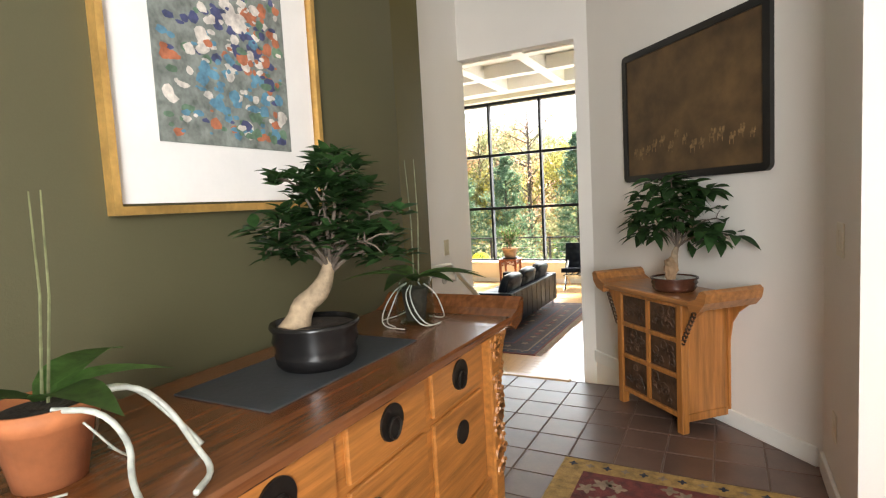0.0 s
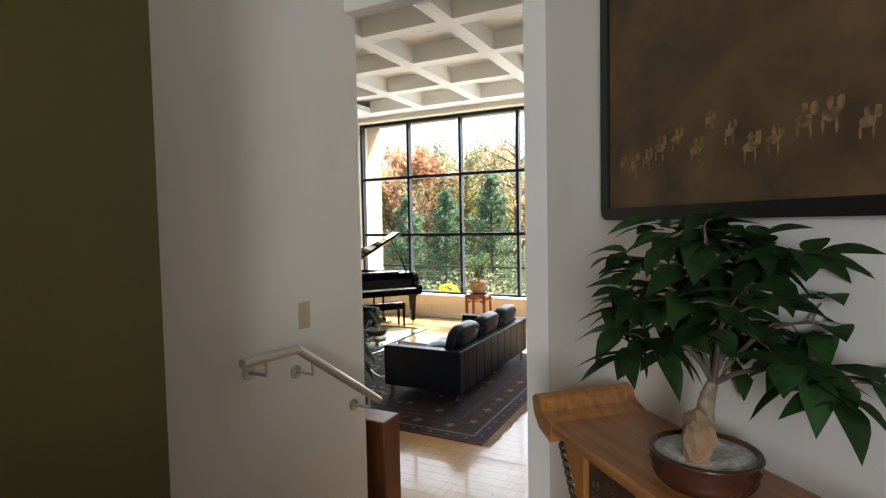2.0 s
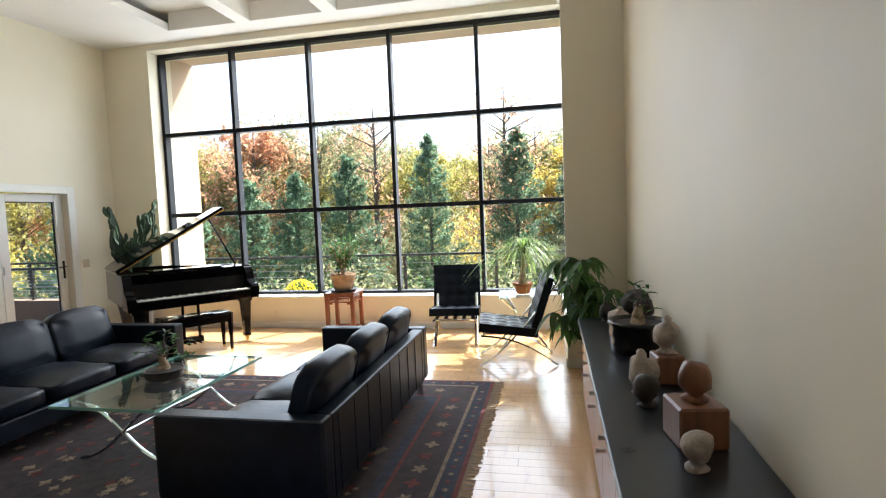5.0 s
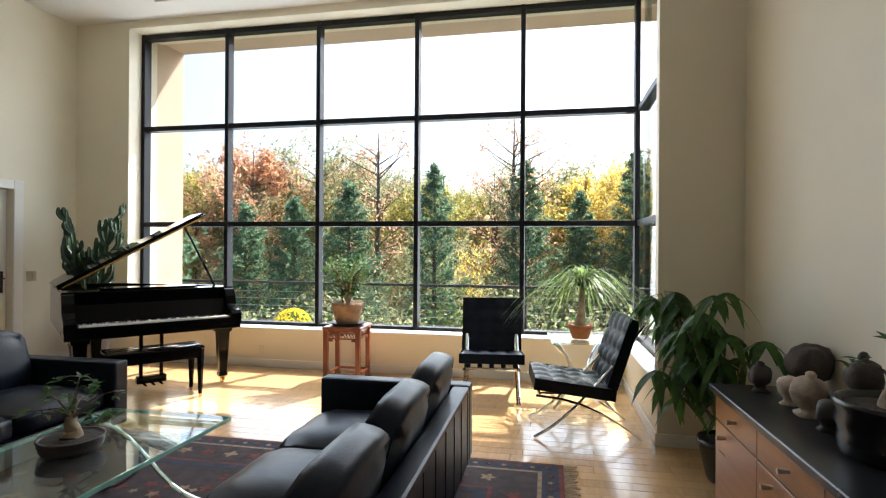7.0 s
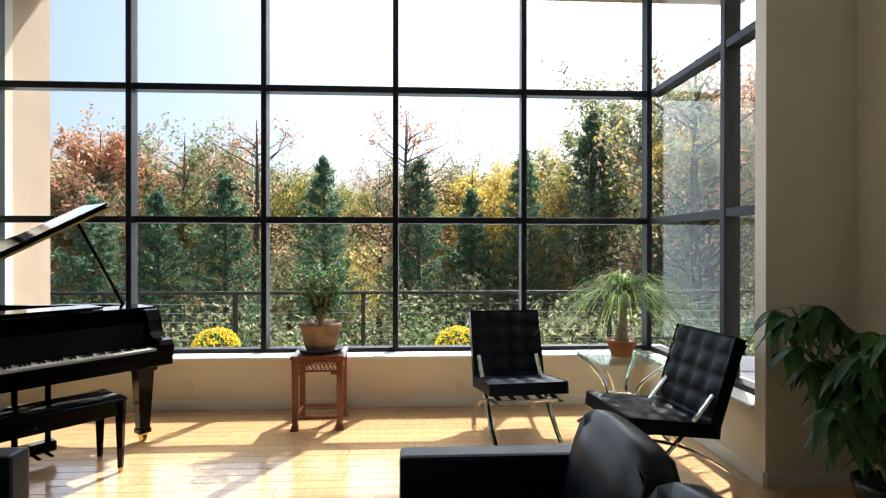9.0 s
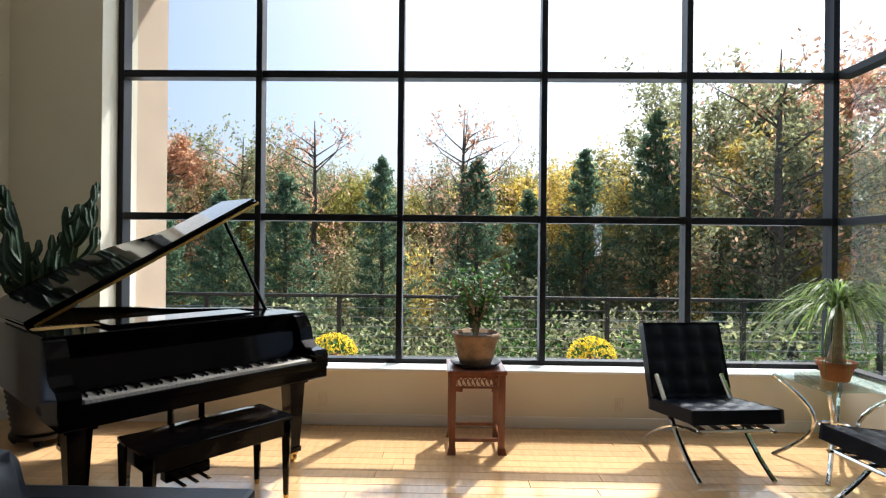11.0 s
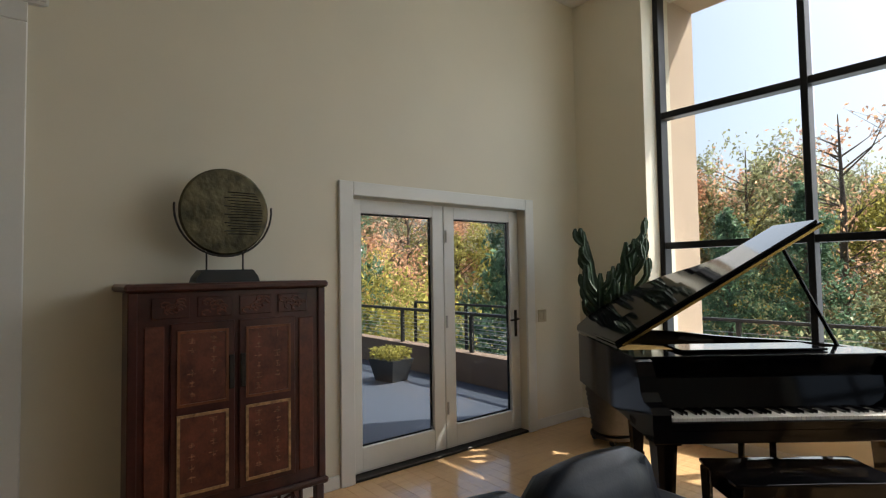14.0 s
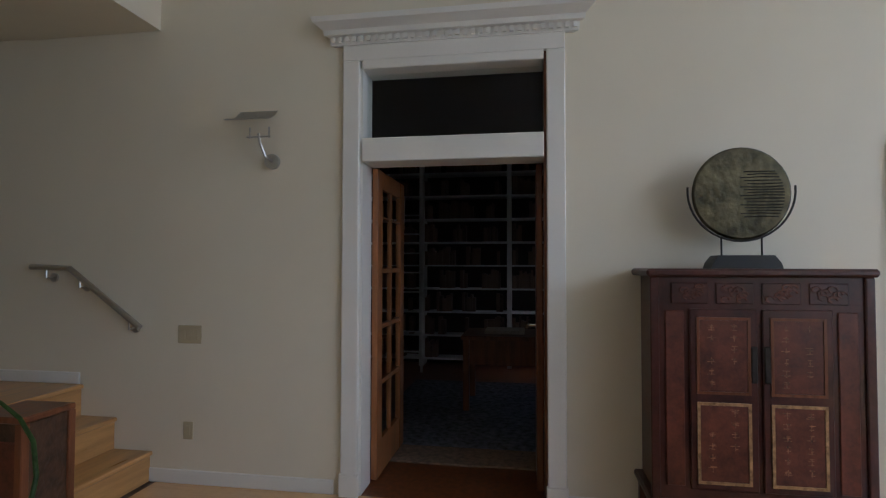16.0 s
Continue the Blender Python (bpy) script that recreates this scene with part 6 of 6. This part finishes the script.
for k in range(8):
    a = k * 0.785 + 0.2
    s_ = rng.uniform(0.06, 0.24)
    h = rng.uniform(0.7, 1.28)
    main = [Vector((math.cos(a) * s_ * u ** 0.8, math.sin(a) * s_ * u ** 0.8, 0.46 + h * u)) for u in [i / 8 for i in range(9)]]
    cactus_arm(main, 0.038)
    for j in range(rng.choice((5, 6, 7))):
        p0 = main[rng.randint(3, 8)]
        b_ = a + rng.uniform(-1.5, 1.5)
        d_ = rng.uniform(0.06, 0.17)
        ln = rng.uniform(0.12, 0.3)
        arm_ = [p0 + Vector((math.cos(b_) * d_ * min(1, 1.6 * u), math.sin(b_) * d_ * min(1, 1.6 * u), ln * u ** 1.4)) for u in [i / 6 for i in range(7)]]
        cactus_arm(arm_, 0.029)
        if rng.random() < 0.5:
            b_ += rng.uniform(-1.5, 1.5)
            cactus_arm([arm_[4] + Vector((math.cos(b_) * 0.07 * min(1, 2 * u), math.sin(b_) * 0.07 * min(1, 2 * u), 0.14 * u ** 1.3)) for u in [i / 5 for i in range(6)]], 0.024)

# ---- library beyond the doorway ----
for k in range(3):
    y0 = 4.05 + k * 1.25
    bs = thing("bookcase", -12.3, y0 + 0.6, 0, 0, "tall built-in bookcase with pale shelves, half full of dark books", "bookcase", "library bookcases")
    # The back panel takes the same shade-darkened colour as the walls.
    part("back", box(-0.24, -0.22, -0.62, 0.62, 0, 2.9), M_LIBRARYSHADE, bs)
    for s_ in (-1, 1):
        part("upright", box(-0.22, 0.1, s_ * 0.61 - 0.015, s_ * 0.61 + 0.015, 0, 2.9), M_SHELF, bs)
    rr = random.Random(40 + k)
    for j in range(9):
        z0 = 0.12 + j * 0.33
        part("shelf", box(-0.22, 0.1, -0.595, 0.595, z0 - 0.022, z0), M_SHELF, bs)
        y = -0.58
        while y < 0.5:
            if rr.random() < 0.2:
                y += rr.uniform(0.05, 0.25)
                continue
            w_ = rr.uniform(0.022, 0.055)
            bo = link("book", box(-0.12, rr.uniform(0.02, 0.07), 0, w_ - 0.002, 0, rr.uniform(0.17, 0.27)), M_BOOKS)
            bo.location = (-12.3, y0 + 0.6 + y, z0)
            tagged(bo, "dark cloth-bound book standing on a library shelf", "book", "books on the library shelves")
            y += w_
dk_ = thing("desk", -10.3, 6.55, 0, 0, "dark wooden writing table with papers in the unlit library", "desk")
part("tabletop", box(-0.35, 0.35, -0.42, 0.42, 0.7, 0.74, 0.005), M_WALNUT, dk_)
for sx in (-0.3, 0.3):
    for sy in (-0.37, 0.37):
        part("leg", box(sx - 0.03, sx + 0.03, sy - 0.03, sy + 0.03, 0, 0.7), M_WALNUT, dk_)
part("apron", box(-0.3, 0.3, -0.36, 0.36, 0.45, 0.7), M_WALNUT, dk_)
tagged(link("paper_stack", box(-10.45, -10.15, 6.35, 6.75, 0.74, 0.775, 0.003), M_FRINGE), "loose pale papers on the library desk", "papers")
lr = thing("library_rug", -9.9, 6.4, -0.004, 0, "pale grey-blue patterned rug on the library floor", "rug")
part("field", box(-1.4, 1.2, -1.0, 1.0, 0, 0.01), mat("grey_blue_wool", (0.16, 0.17, 0.19), 0.95, var=0.5, scale=18), lr)
part("border", box(1.0, 1.35, -1.1, 1.1, 0, 0.012), M_RUGTAN, lr)
lad = thing("library_ladder", -12.05, 5.2, 0, 0, "pale leaning library ladder against the bookcase", "ladder")
for s_ in (-1, 1):
    part("stile", tube([(0.28, s_ * 0.17, 0), (0, s_ * 0.14, 2.4)], 0.018, 6), M_SHELF, lad)
for k in range(8):
    u = (k + 1) / 9
    part("rung", tube([(0.28 * (1 - u), -0.165, 2.4 * u), (0.28 * (1 - u), 0.165, 2.4 * u)], 0.013, 6), M_SHELF, lad)

# ---- small chest and arching plant by the western stair ----
ch_ = thing("side_chest", -6.86, 4.49, 0, 0, "dark carved wooden chest beside the oak stair", "chest")
part("body", box(-0.13, 0.12, -0.13, 0.13, 0.04, 0.74, 0.006), M_ELMDARK, ch_)
part("top", box(-0.14, 0.14, -0.14, 0.14, 0.74, 0.77, 0.006), M_WALNUT, ch_)
for s_ in (-1, 1):
    part("post", box(0.1, 0.14, s_ * 0.12 - 0.02, s_ * 0.12 + 0.02, 0, 0.74, 0.004), M_WALNUT, ch_)
    part("post", box(-0.14, -0.1, s_ * 0.12 - 0.02, s_ * 0.12 + 0.02, 0, 0.74, 0.004), M_WALNUT, ch_)
part("panel", box(0.12, 0.128, -0.095, 0.095, 0.12, 0.66, 0.004), M_CABPANEL, ch_, "reddish carved panel")
gp = thing("potted_plant", -6.55, 4.78, 0, 0, "arching green stem rising from a low clay pot", "plant", "potted plants")
pot(gp, [(0.07, 0), (0.095, 0.14), (0.1, 0.15), (0.09, 0.15), (0.085, 0.13)], M_CLAY, 0.085, 0.13)
part("stem", tube([(0, 0, 0.12), (-0.05, 0.01, 0.4), (-0.1, 0.0, 0.56), (-0.13, -0.05, 0.69), (-0.14, -0.13, 0.78), (-0.15, -0.24, 0.84), (-0.16, -0.4, 0.86), (-0.17, -0.55, 0.82)], [0.01, 0.01, 0.01, 0.0095, 0.009, 0.008, 0.006, 0.002], 8), M_LEAFMID, gp, smooth=True)

# ---- outdoors: trees, shrubs, pots ----
def leaf_cloud(rng, spots, size, bm=None):
    """Many small bent leaf sprays at the given places."""
    bm = bm or bmesh.new()
    for c in spots:
        d = rvec(rng)
        s_ = d.cross(rvec(rng)).normalized()
        l_, w_ = size * rng.uniform(0.6, 1.2), size * rng.uniform(0.3, 0.55)
        a = bm.verts.new(c - d * l_)
        b_ = bm.verts.new(c + s_ * w_ + d.cross(s_) * w_ * 0.3)
        e_ = bm.verts.new(c + d * l_)
        f_ = bm.verts.new(c - s_ * w_ + d.cross(s_) * w_ * 0.3)
        bm.faces.new((a, b_, e_))
        bm.faces.new((a, e_, f_))
    return bm


def conifer(seed, height, radius, label, count=11000, size=0.1, material=M_LEAFCON):
    rng = random.Random(seed)
    t_ = thing("conifer", 0, -60, -20, 0, label, "tree", "dark evergreens beyond the deck")
    part("trunk", tube([(0, 0, 0), (0, 0, height * 0.5), (0, 0, height * 0.97)], [0.14, 0.09, 0.015], 8), M_TRUNK, t_)
    spots, q = [], bmesh.new()
    n = 60
    for k in range(n):
        u = 0.06 + 0.93 * k / n
        a = k * 2.4 + rng.uniform(-0.4, 0.4)
        r_ = radius * (1 - u) ** 0.7 * rng.uniform(0.65, 1.15) * min(1, 0.5 + u * 3)
        tip = Vector((math.cos(a) * r_, math.sin(a) * r_, height * u + r_ * 0.35))
        root = Vector((0, 0, height * u - r_ * 0.1))
        tube([root, tip], [0.03, 0.008], 4, bm=q)
        for i in range(count // n):
            v = rng.random() ** 0.5
            spots.append(root.lerp(tip, v) + rvec(rng) * rng.random() * (0.18 + 0.22 * r_))
    part("limbs", q, M_TRUNK, t_)
    part("crown", leaf_cloud(rng, spots, size), material, t_)
    return t_


def broadleaf(seed, height, radius, material, label, count=9500, size=0.13, bare=0.0):
    rng = random.Random(seed)
    t_ = thing("autumn_tree" if bare < 1 else "bare_tree", 0, -60, -20, 0, label, "tree", "autumn woods behind the house")
    q, spots = bmesh.new(), []
    tube([(0, 0, 0), (0.1, 0, height * 0.3), (0, 0.1, height * 0.62), (0.05, 0.05, height * 0.95)], [height * 0.018, height * 0.014, height * 0.009, 0.02], 8, bm=q)
    for k in range(34):
        u = rng.uniform(0.28, 0.92)
        a = rng.uniform(0, 6.283)
        r_ = radius * (1.1 - abs(u - 0.55) * 1.2) * rng.uniform(0.5, 1.1)
        p0 = Vector((0.05, 0.05, height * u * 0.92))
        p1 = p0 + Vector((math.cos(a) * r_, math.sin(a) * r_, r_ * rng.uniform(0.3, 0.9)))
        mid = p0.lerp(p1, 0.5) + rvec(rng) * r_ * 0.12
        tube([p0, mid, p1], [height * 0.0035, height * 0.0022, 0.006], 5, bm=q)
        for j in range(4):
            c0 = mid.lerp(p1, rng.random())
            c1 = c0 + (rvec(rng) + Vector((0, 0, 0.6))) * r_ * 0.42
            tube([c0, c1], [0.012, 0.004], 3, bm=q)
            for i in range(int(count * (1 - bare)) // 136):
                spots.append(c0.lerp(c1, rng.random()) + rvec(rng) * rng.random() * r_ * 0.3)
    part("trunk", q, M_TRUNK, t_)
    if spots:
        part("crown", leaf_cloud(rng, spots, size), material, t_)
    return t_


cons = [conifer(1, 9.0, 2.4, "dark pyramidal holly tree, dense to the ground"), conifer(2, 9.6, 2.2, "dark pyramidal holly tree with a pointed top"), conifer(3, 11.5, 2.9, "broad dark evergreen tree", 13000)]
places = [(0, -11.9, 31.0, -4.2), (1, -7.56, 31.2, -4.0), (0, -3.24, 32.7, -3.2), (1, 2.27, 34.3, -3.0), (2, 5.9, 34.5, -2.9), (0, -14.6, 30.5, -5.0), (2, 9.4, 31.0, -3.9), (1, -0.4, 35.0, -5.0), (0, -17.6, 31.0, -5.2),
          (1, 7.6, 28.0, -5.0), (0, -11.2, 16.0, -4.6), (1, -12.9, 16.6, -4.8), (0, -14.4, 17.6, -4.4), (0, -23.0, 17.0, -4.4), (1, -21.0, 15.0, -4.2), (2, -20.5, 13.2, -5.4), (0, 13.0, 26.0, -4.0), (2, 15.0, 20.0, -5.0)]
for k, (i, x, y, z) in enumerate(places):
    copy_thing(cons[i], pose(x, y, z, 0, 0, k * 47))
woods = [broadleaf(11, 12.0, 3.6, M_LEAFRUST, "tall autumn tree with thin rust-red leaves", 8500, 0.14), broadleaf(12, 11.0, 3.4, M_LEAFGOLD, "autumn maple with bright gold leaves"), broadleaf(13, 12.5, 3.8, M_LEAFOLIVE, "tall tree with olive green leaves"),
         broadleaf(14, 13.0, 3.2, M_LEAFRUST, "nearly bare tree with pale grey branches", 2500, 0.12, 0.6), broadleaf(15, 10.0, 3.3, M_LEAFYEL, "autumn tree with yellow-green leaves", 9000)]
rng = random.Random(77)
k = 0
for row, (dist, step) in enumerate(((36.0, 4.4), (42.0, 5.0), (50.0, 5.6), (60.0, 6.4))):
    a = -62.0
    while a < 84.0:
        ang = math.radians(a + rng.uniform(-2, 2))
        x, y = -4.4 - math.sin(ang) * dist, 7.0 + math.cos(ang) * dist
        i = rng.choice((0, 2, 1, 2, 2, 4, 4, 3) if row else (0, 2, 1, 3, 4, 4, 2))
        copy_thing(woods[i], pose(x, y, -3.6 - rng.uniform(0, 1.5) - (0.8 if row == 0 else -0.5 * row), 0, 0, rng.uniform(0, 360)))
        k += 1
        a += math.degrees(step / dist) * rng.uniform(0.8, 1.2)
copy_thing(woods[1], pose(0.2, 40.5, -4.2, 0, 0, 20))
copy_thing(woods[1], pose(9.5, 30.0, -3.8, 0, 0, 80))
copy_thing(woods[2], pose(8.2, 27.0, -4.6, 0, 0, 130))
copy_thing(woods[3], pose(-3.9, 33.5, -4.2, 0, 0, 10))
copy_thing(woods[3], pose(-11.5, 34.5, -4.4, 0, 0, 200))
copy_thing(woods[3], pose(6.8, 25.5, -4.0, 0, 0, 60))
copy_thing(woods[1], pose(-25.0, 13.0, -5.5, 0, 0, 60))
copy_thing(woods[0], pose(-26.0, 16.5, -5.0, 0, 0, 160))
copy_thing(woods[1], pose(-24.0, 11.0, -6.0, 0, 0, 260))

for i, x, y, z, big, rz in ((0, -20.5, 36.5, -4.4, 1.05, 30), (2, -17.0, 39.0, -4.4, 1.05, 95), (2, 6.9, 37.0, -3.8, 1.16, 150), (2, 9.8, 36.0, -4.0, 1.2, 15), (0, 12.2, 33.0, -4.0, 1.2, 240), (1, 2.6, 38.5, -4.0, 1.0, 310)):
    copy_thing(woods[i], pose(x, y, z, 0, 0, rz) @ Matrix.Scale(big, 4))


def understory(seed, count, material, label, x0, x1, y0, y1, top):
    """Leafy thickets that fill the woods below the crowns."""
    rng, q = random.Random(seed), bmesh.new()
    for k in range(count):
        x, y, r_ = rng.uniform(x0, x1), rng.uniform(y0, y1), rng.uniform(1.2, 2.4)
        z = rng.uniform(-2.6, top)
        leaf_cloud(rng, [Vector((x, y, z)) + Vector((d.x * r_, d.y * r_, d.z * r_ * 1.2)) * rng.uniform(0.4, 1) for d in (rvec(rng) for _ in range(420))], 0.14, q)
    tagged(link("thicket", q, material), label, "undergrowth", "", "stuff")


understory(51, 60, M_LEAFRUST, "rust-red undergrowth in the woods beyond the deck", -34, 20, 34, 44, 0.8)
understory(52, 40, M_LEAFGOLD, "golden undergrowth in the woods beyond the deck", -34, 22, 34, 44, 0.8)
understory(53, 90, M_LEAFOLIVE, "olive green undergrowth in the woods beyond the deck", -36, 24, 31, 44, 0.6)
understory(54, 26, M_LEAFGOLD, "golden thicket beyond the terrace", -34, -24, 8, 24, 1.8)
understory(55, 20, M_LEAFRUST, "rust-red thicket beyond the terrace", -36, -27, 8, 26, 2.5)
understory(56, 22, M_LEAFYEL, "yellow-green thicket at the terrace edge", -26, -19, 12, 22, 0.6)

sh = bmesh.new()
rng = random.Random(5)
for k in range(90):
    x, y = rng.uniform(-24, 14), rng.uniform(16.5, 26)
    r_ = rng.uniform(0.9, 1.9)
    spots = [Vector((x, y, -2.7 + r_ * 0.6)) + Vector((d.x * r_, d.y * r_, d.z * r_ * 1.0)) * rng.uniform(0.6, 1) for d in (rvec(rng) for _ in range(330))]
    leaf_cloud(rng, spots, 0.1, sh)
tagged(link("shrubs", sh, M_LEAFOLIVE), "dense green shrubs below the deck", "shrubs", "", "stuff")
sh = bmesh.new()
for k in range(34):
    x, y = rng.uniform(-14, 6), rng.uniform(14.9, 16.5)
    r_ = rng.uniform(0.6, 1.1)
    spots = [Vector((x, y, -1.6 + r_ * 0.9)) + Vector((d.x * r_, d.y * r_ * 0.7, d.z * r_ * 1.4)) * rng.uniform(0.5, 1) for d in (rvec(rng) for _ in range(420))]
    leaf_cloud(rng, spots, 0.055, sh)
tagged(link("shrubs", sh, M_LEAFMID), "leafy green shrubs growing against the deck", "shrubs", "", "stuff")
hill = bmesh.new()
bmesh.ops.create_grid(hill, x_segments=90, y_segments=6, size=1)
for v in hill.verts:
    ang, u = math.radians(v.co.x * 95 + 10), (v.co.y + 1) / 2
    dist = 68 + 14 * u
    v.co = Vector((-4.4 - math.sin(ang) * dist, 7 + math.cos(ang) * dist, -6 + u * (8.5 + 2.5 * noise.noise(Vector((v.co.x * 9, 0, 3))) + 1.5 * noise.noise(Vector((v.co.x * 40, u * 3, 0))))))
tagged(link("backdrop", hill, M_HILL), "far wooded slope in autumn colours", "backdrop", "", "structure")


structure("deck_ledge", box(-7.2, -1.0, 12.3, 12.7, -0.12, 0.08), M_STUCCO, "low stucco ledge on the deck", "ledge")


def mum(x, y, z, label):
    t_ = thing("flower_pot", x, y, z, 0, label, "plant", "yellow chrysanthemums on the deck")
    part("pot", lathe([(0.12, 0), (0.16, 0.2), (0.17, 0.21), (0.17, 0.24), (0.15, 0.24), (0.14, 0.2)], 20), M_TERRA, t_)
    rng = random.Random(int(x * 10))
    q, g_ = bmesh.new(), bmesh.new()
    for k in range(330):
        d = rvec(rng)
        d.z = abs(d.z)
        c_ = Vector((d.x * 0.23, d.y * 0.23, 0.25 + d.z * 0.21))
        for j in range(4):
            b_ = rvec(rng)
            leaf(q, c_, (d + b_ * 0.9), d, 0.028, 0.016, n=2)
    for k in range(200):
        d = rvec(rng)
        leaf(g_, Vector((d.x * 0.17, d.y * 0.17, 0.24 + abs(d.z) * 0.15)), d, rvec(rng), 0.05, 0.025, n=2)
    part("foliage", g_, M_LEAFMID, t_)
    part("blooms", q, M_MUM, t_, "bright yellow blooms")


mum(-5.54, 12.5, 0.08, "round yellow chrysanthemum in a pot outside the window")
mum(-2.96, 12.5, 0.08, "round yellow and rust chrysanthemum in a pot outside the window")
tp = thing("planter", -10.9, 11.08, -0.03, 10, "dark square planter with yellow-green flowers on the deck", "plant")
q = bmesh.new()
a = [q.verts.new((sx * 0.17, sy * 0.14, 0)) for sx, sy in ((-1, -1), (1, -1), (1, 1), (-1, 1))]
b_ = [q.verts.new((sx * 0.25, sy * 0.2, 0.3)) for sx, sy in ((-1, -1), (1, -1), (1, 1), (-1, 1))]
for k in range(4):
    q.faces.new((a[k], a[(k + 1) % 4], b_[(k + 1) % 4], b_[k]))
q.faces.new(a[::-1])
q.faces.new(b_)
part("tub", q, M_SLATE, tp)
rng = random.Random(6)
part("foliage", leaf_cloud(rng, [Vector((rng.uniform(-0.25, 0.25), rng.uniform(-0.2, 0.2), 0.3 + rng.uniform(0, 0.15))) for _ in range(900)], 0.03), M_LEAFYEL, tp)
um = thing("patio_umbrella", -13.0, 10.6, -0.03, 0, "white canvas patio umbrella on the deck", "umbrella")
part("pole", tube([(0, 0, 0), (0, 0, 2.25)], 0.025, 8), M_STEEL, um)
part("canopy", lathe([(0.02, 2.25), (0.6, 2.12), (1.1, 1.9), (1.1, 1.86), (0.58, 2.08), (0.02, 2.2)], 16, cap=False), M_UMBRELLA, um)
for t_ in cons + woods:
    for o in (*t_.children_recursive, t_):
        bpy.data.objects.remove(o)

# ---- floor pieces ----
def piece_mesh(name, dx, dy, dz, bevel, material):
    me = bpy.data.meshes.new(name)
    q = box(-dx / 2, dx / 2, -dy / 2, dy / 2, -dz, 0, 0)
    top = [f for f in q.faces if f.normal.z > 0.5]
    bmesh.ops.bevel(q, geom=list({ed for f in top for ed in f.edges}), offset=bevel, segments=1, affect="EDGES")
    q.to_mesh(me)
    q.free()
    me.materials.append(material)
    return me


fl = bpy.data.objects["floor"]
rng = random.Random(8)
boards = {ln: piece_mesh("plank", ln - 0.002, 0.098, 0.02, 0.0015, M_OAK) for ln in (1.0, 1.4, 1.9)}
rest = bmesh.new()
count = 0
y = 4.35
while y < 11.38:
    x = WX - rng.uniform(0, 0.9)
    while x < EX:
        ln = rng.choice((1.0, 1.4, 1.9))
        a, b_ = max(x, WX), min(x + ln, EX)
        if y > 11.3:
            b_ = min(b_, -1.4)
        if 8.7 < y and a > WX and b_ < EX and count < 300:
            o = new("plank", boards[ln])
            o.parent = fl
            o.location = (x + ln / 2, y + 0.05, 0)
            count += 1
        elif b_ - a > 0.02:
            box(a, b_ - 0.002, y + 0.001, y + 0.099, -0.018, 0, bm=None if False else rest)
        x += ln
    y += 0.1
ob = part("planks", rest, M_OAK, fl)
ob["kind"] = "stuff"
hf = bpy.data.objects["hall_floor"]
tl = piece_mesh("tile", 0.203, 0.203, 0.012, 0.002, M_TILE)
for i in range(12):
    for j in range(20):
        x, y = -1.88 + 0.21 * i, 3.585 - 0.21 * j
        o = new("tile", tl)
        o.parent = hf
        o.location = (x, y, U)
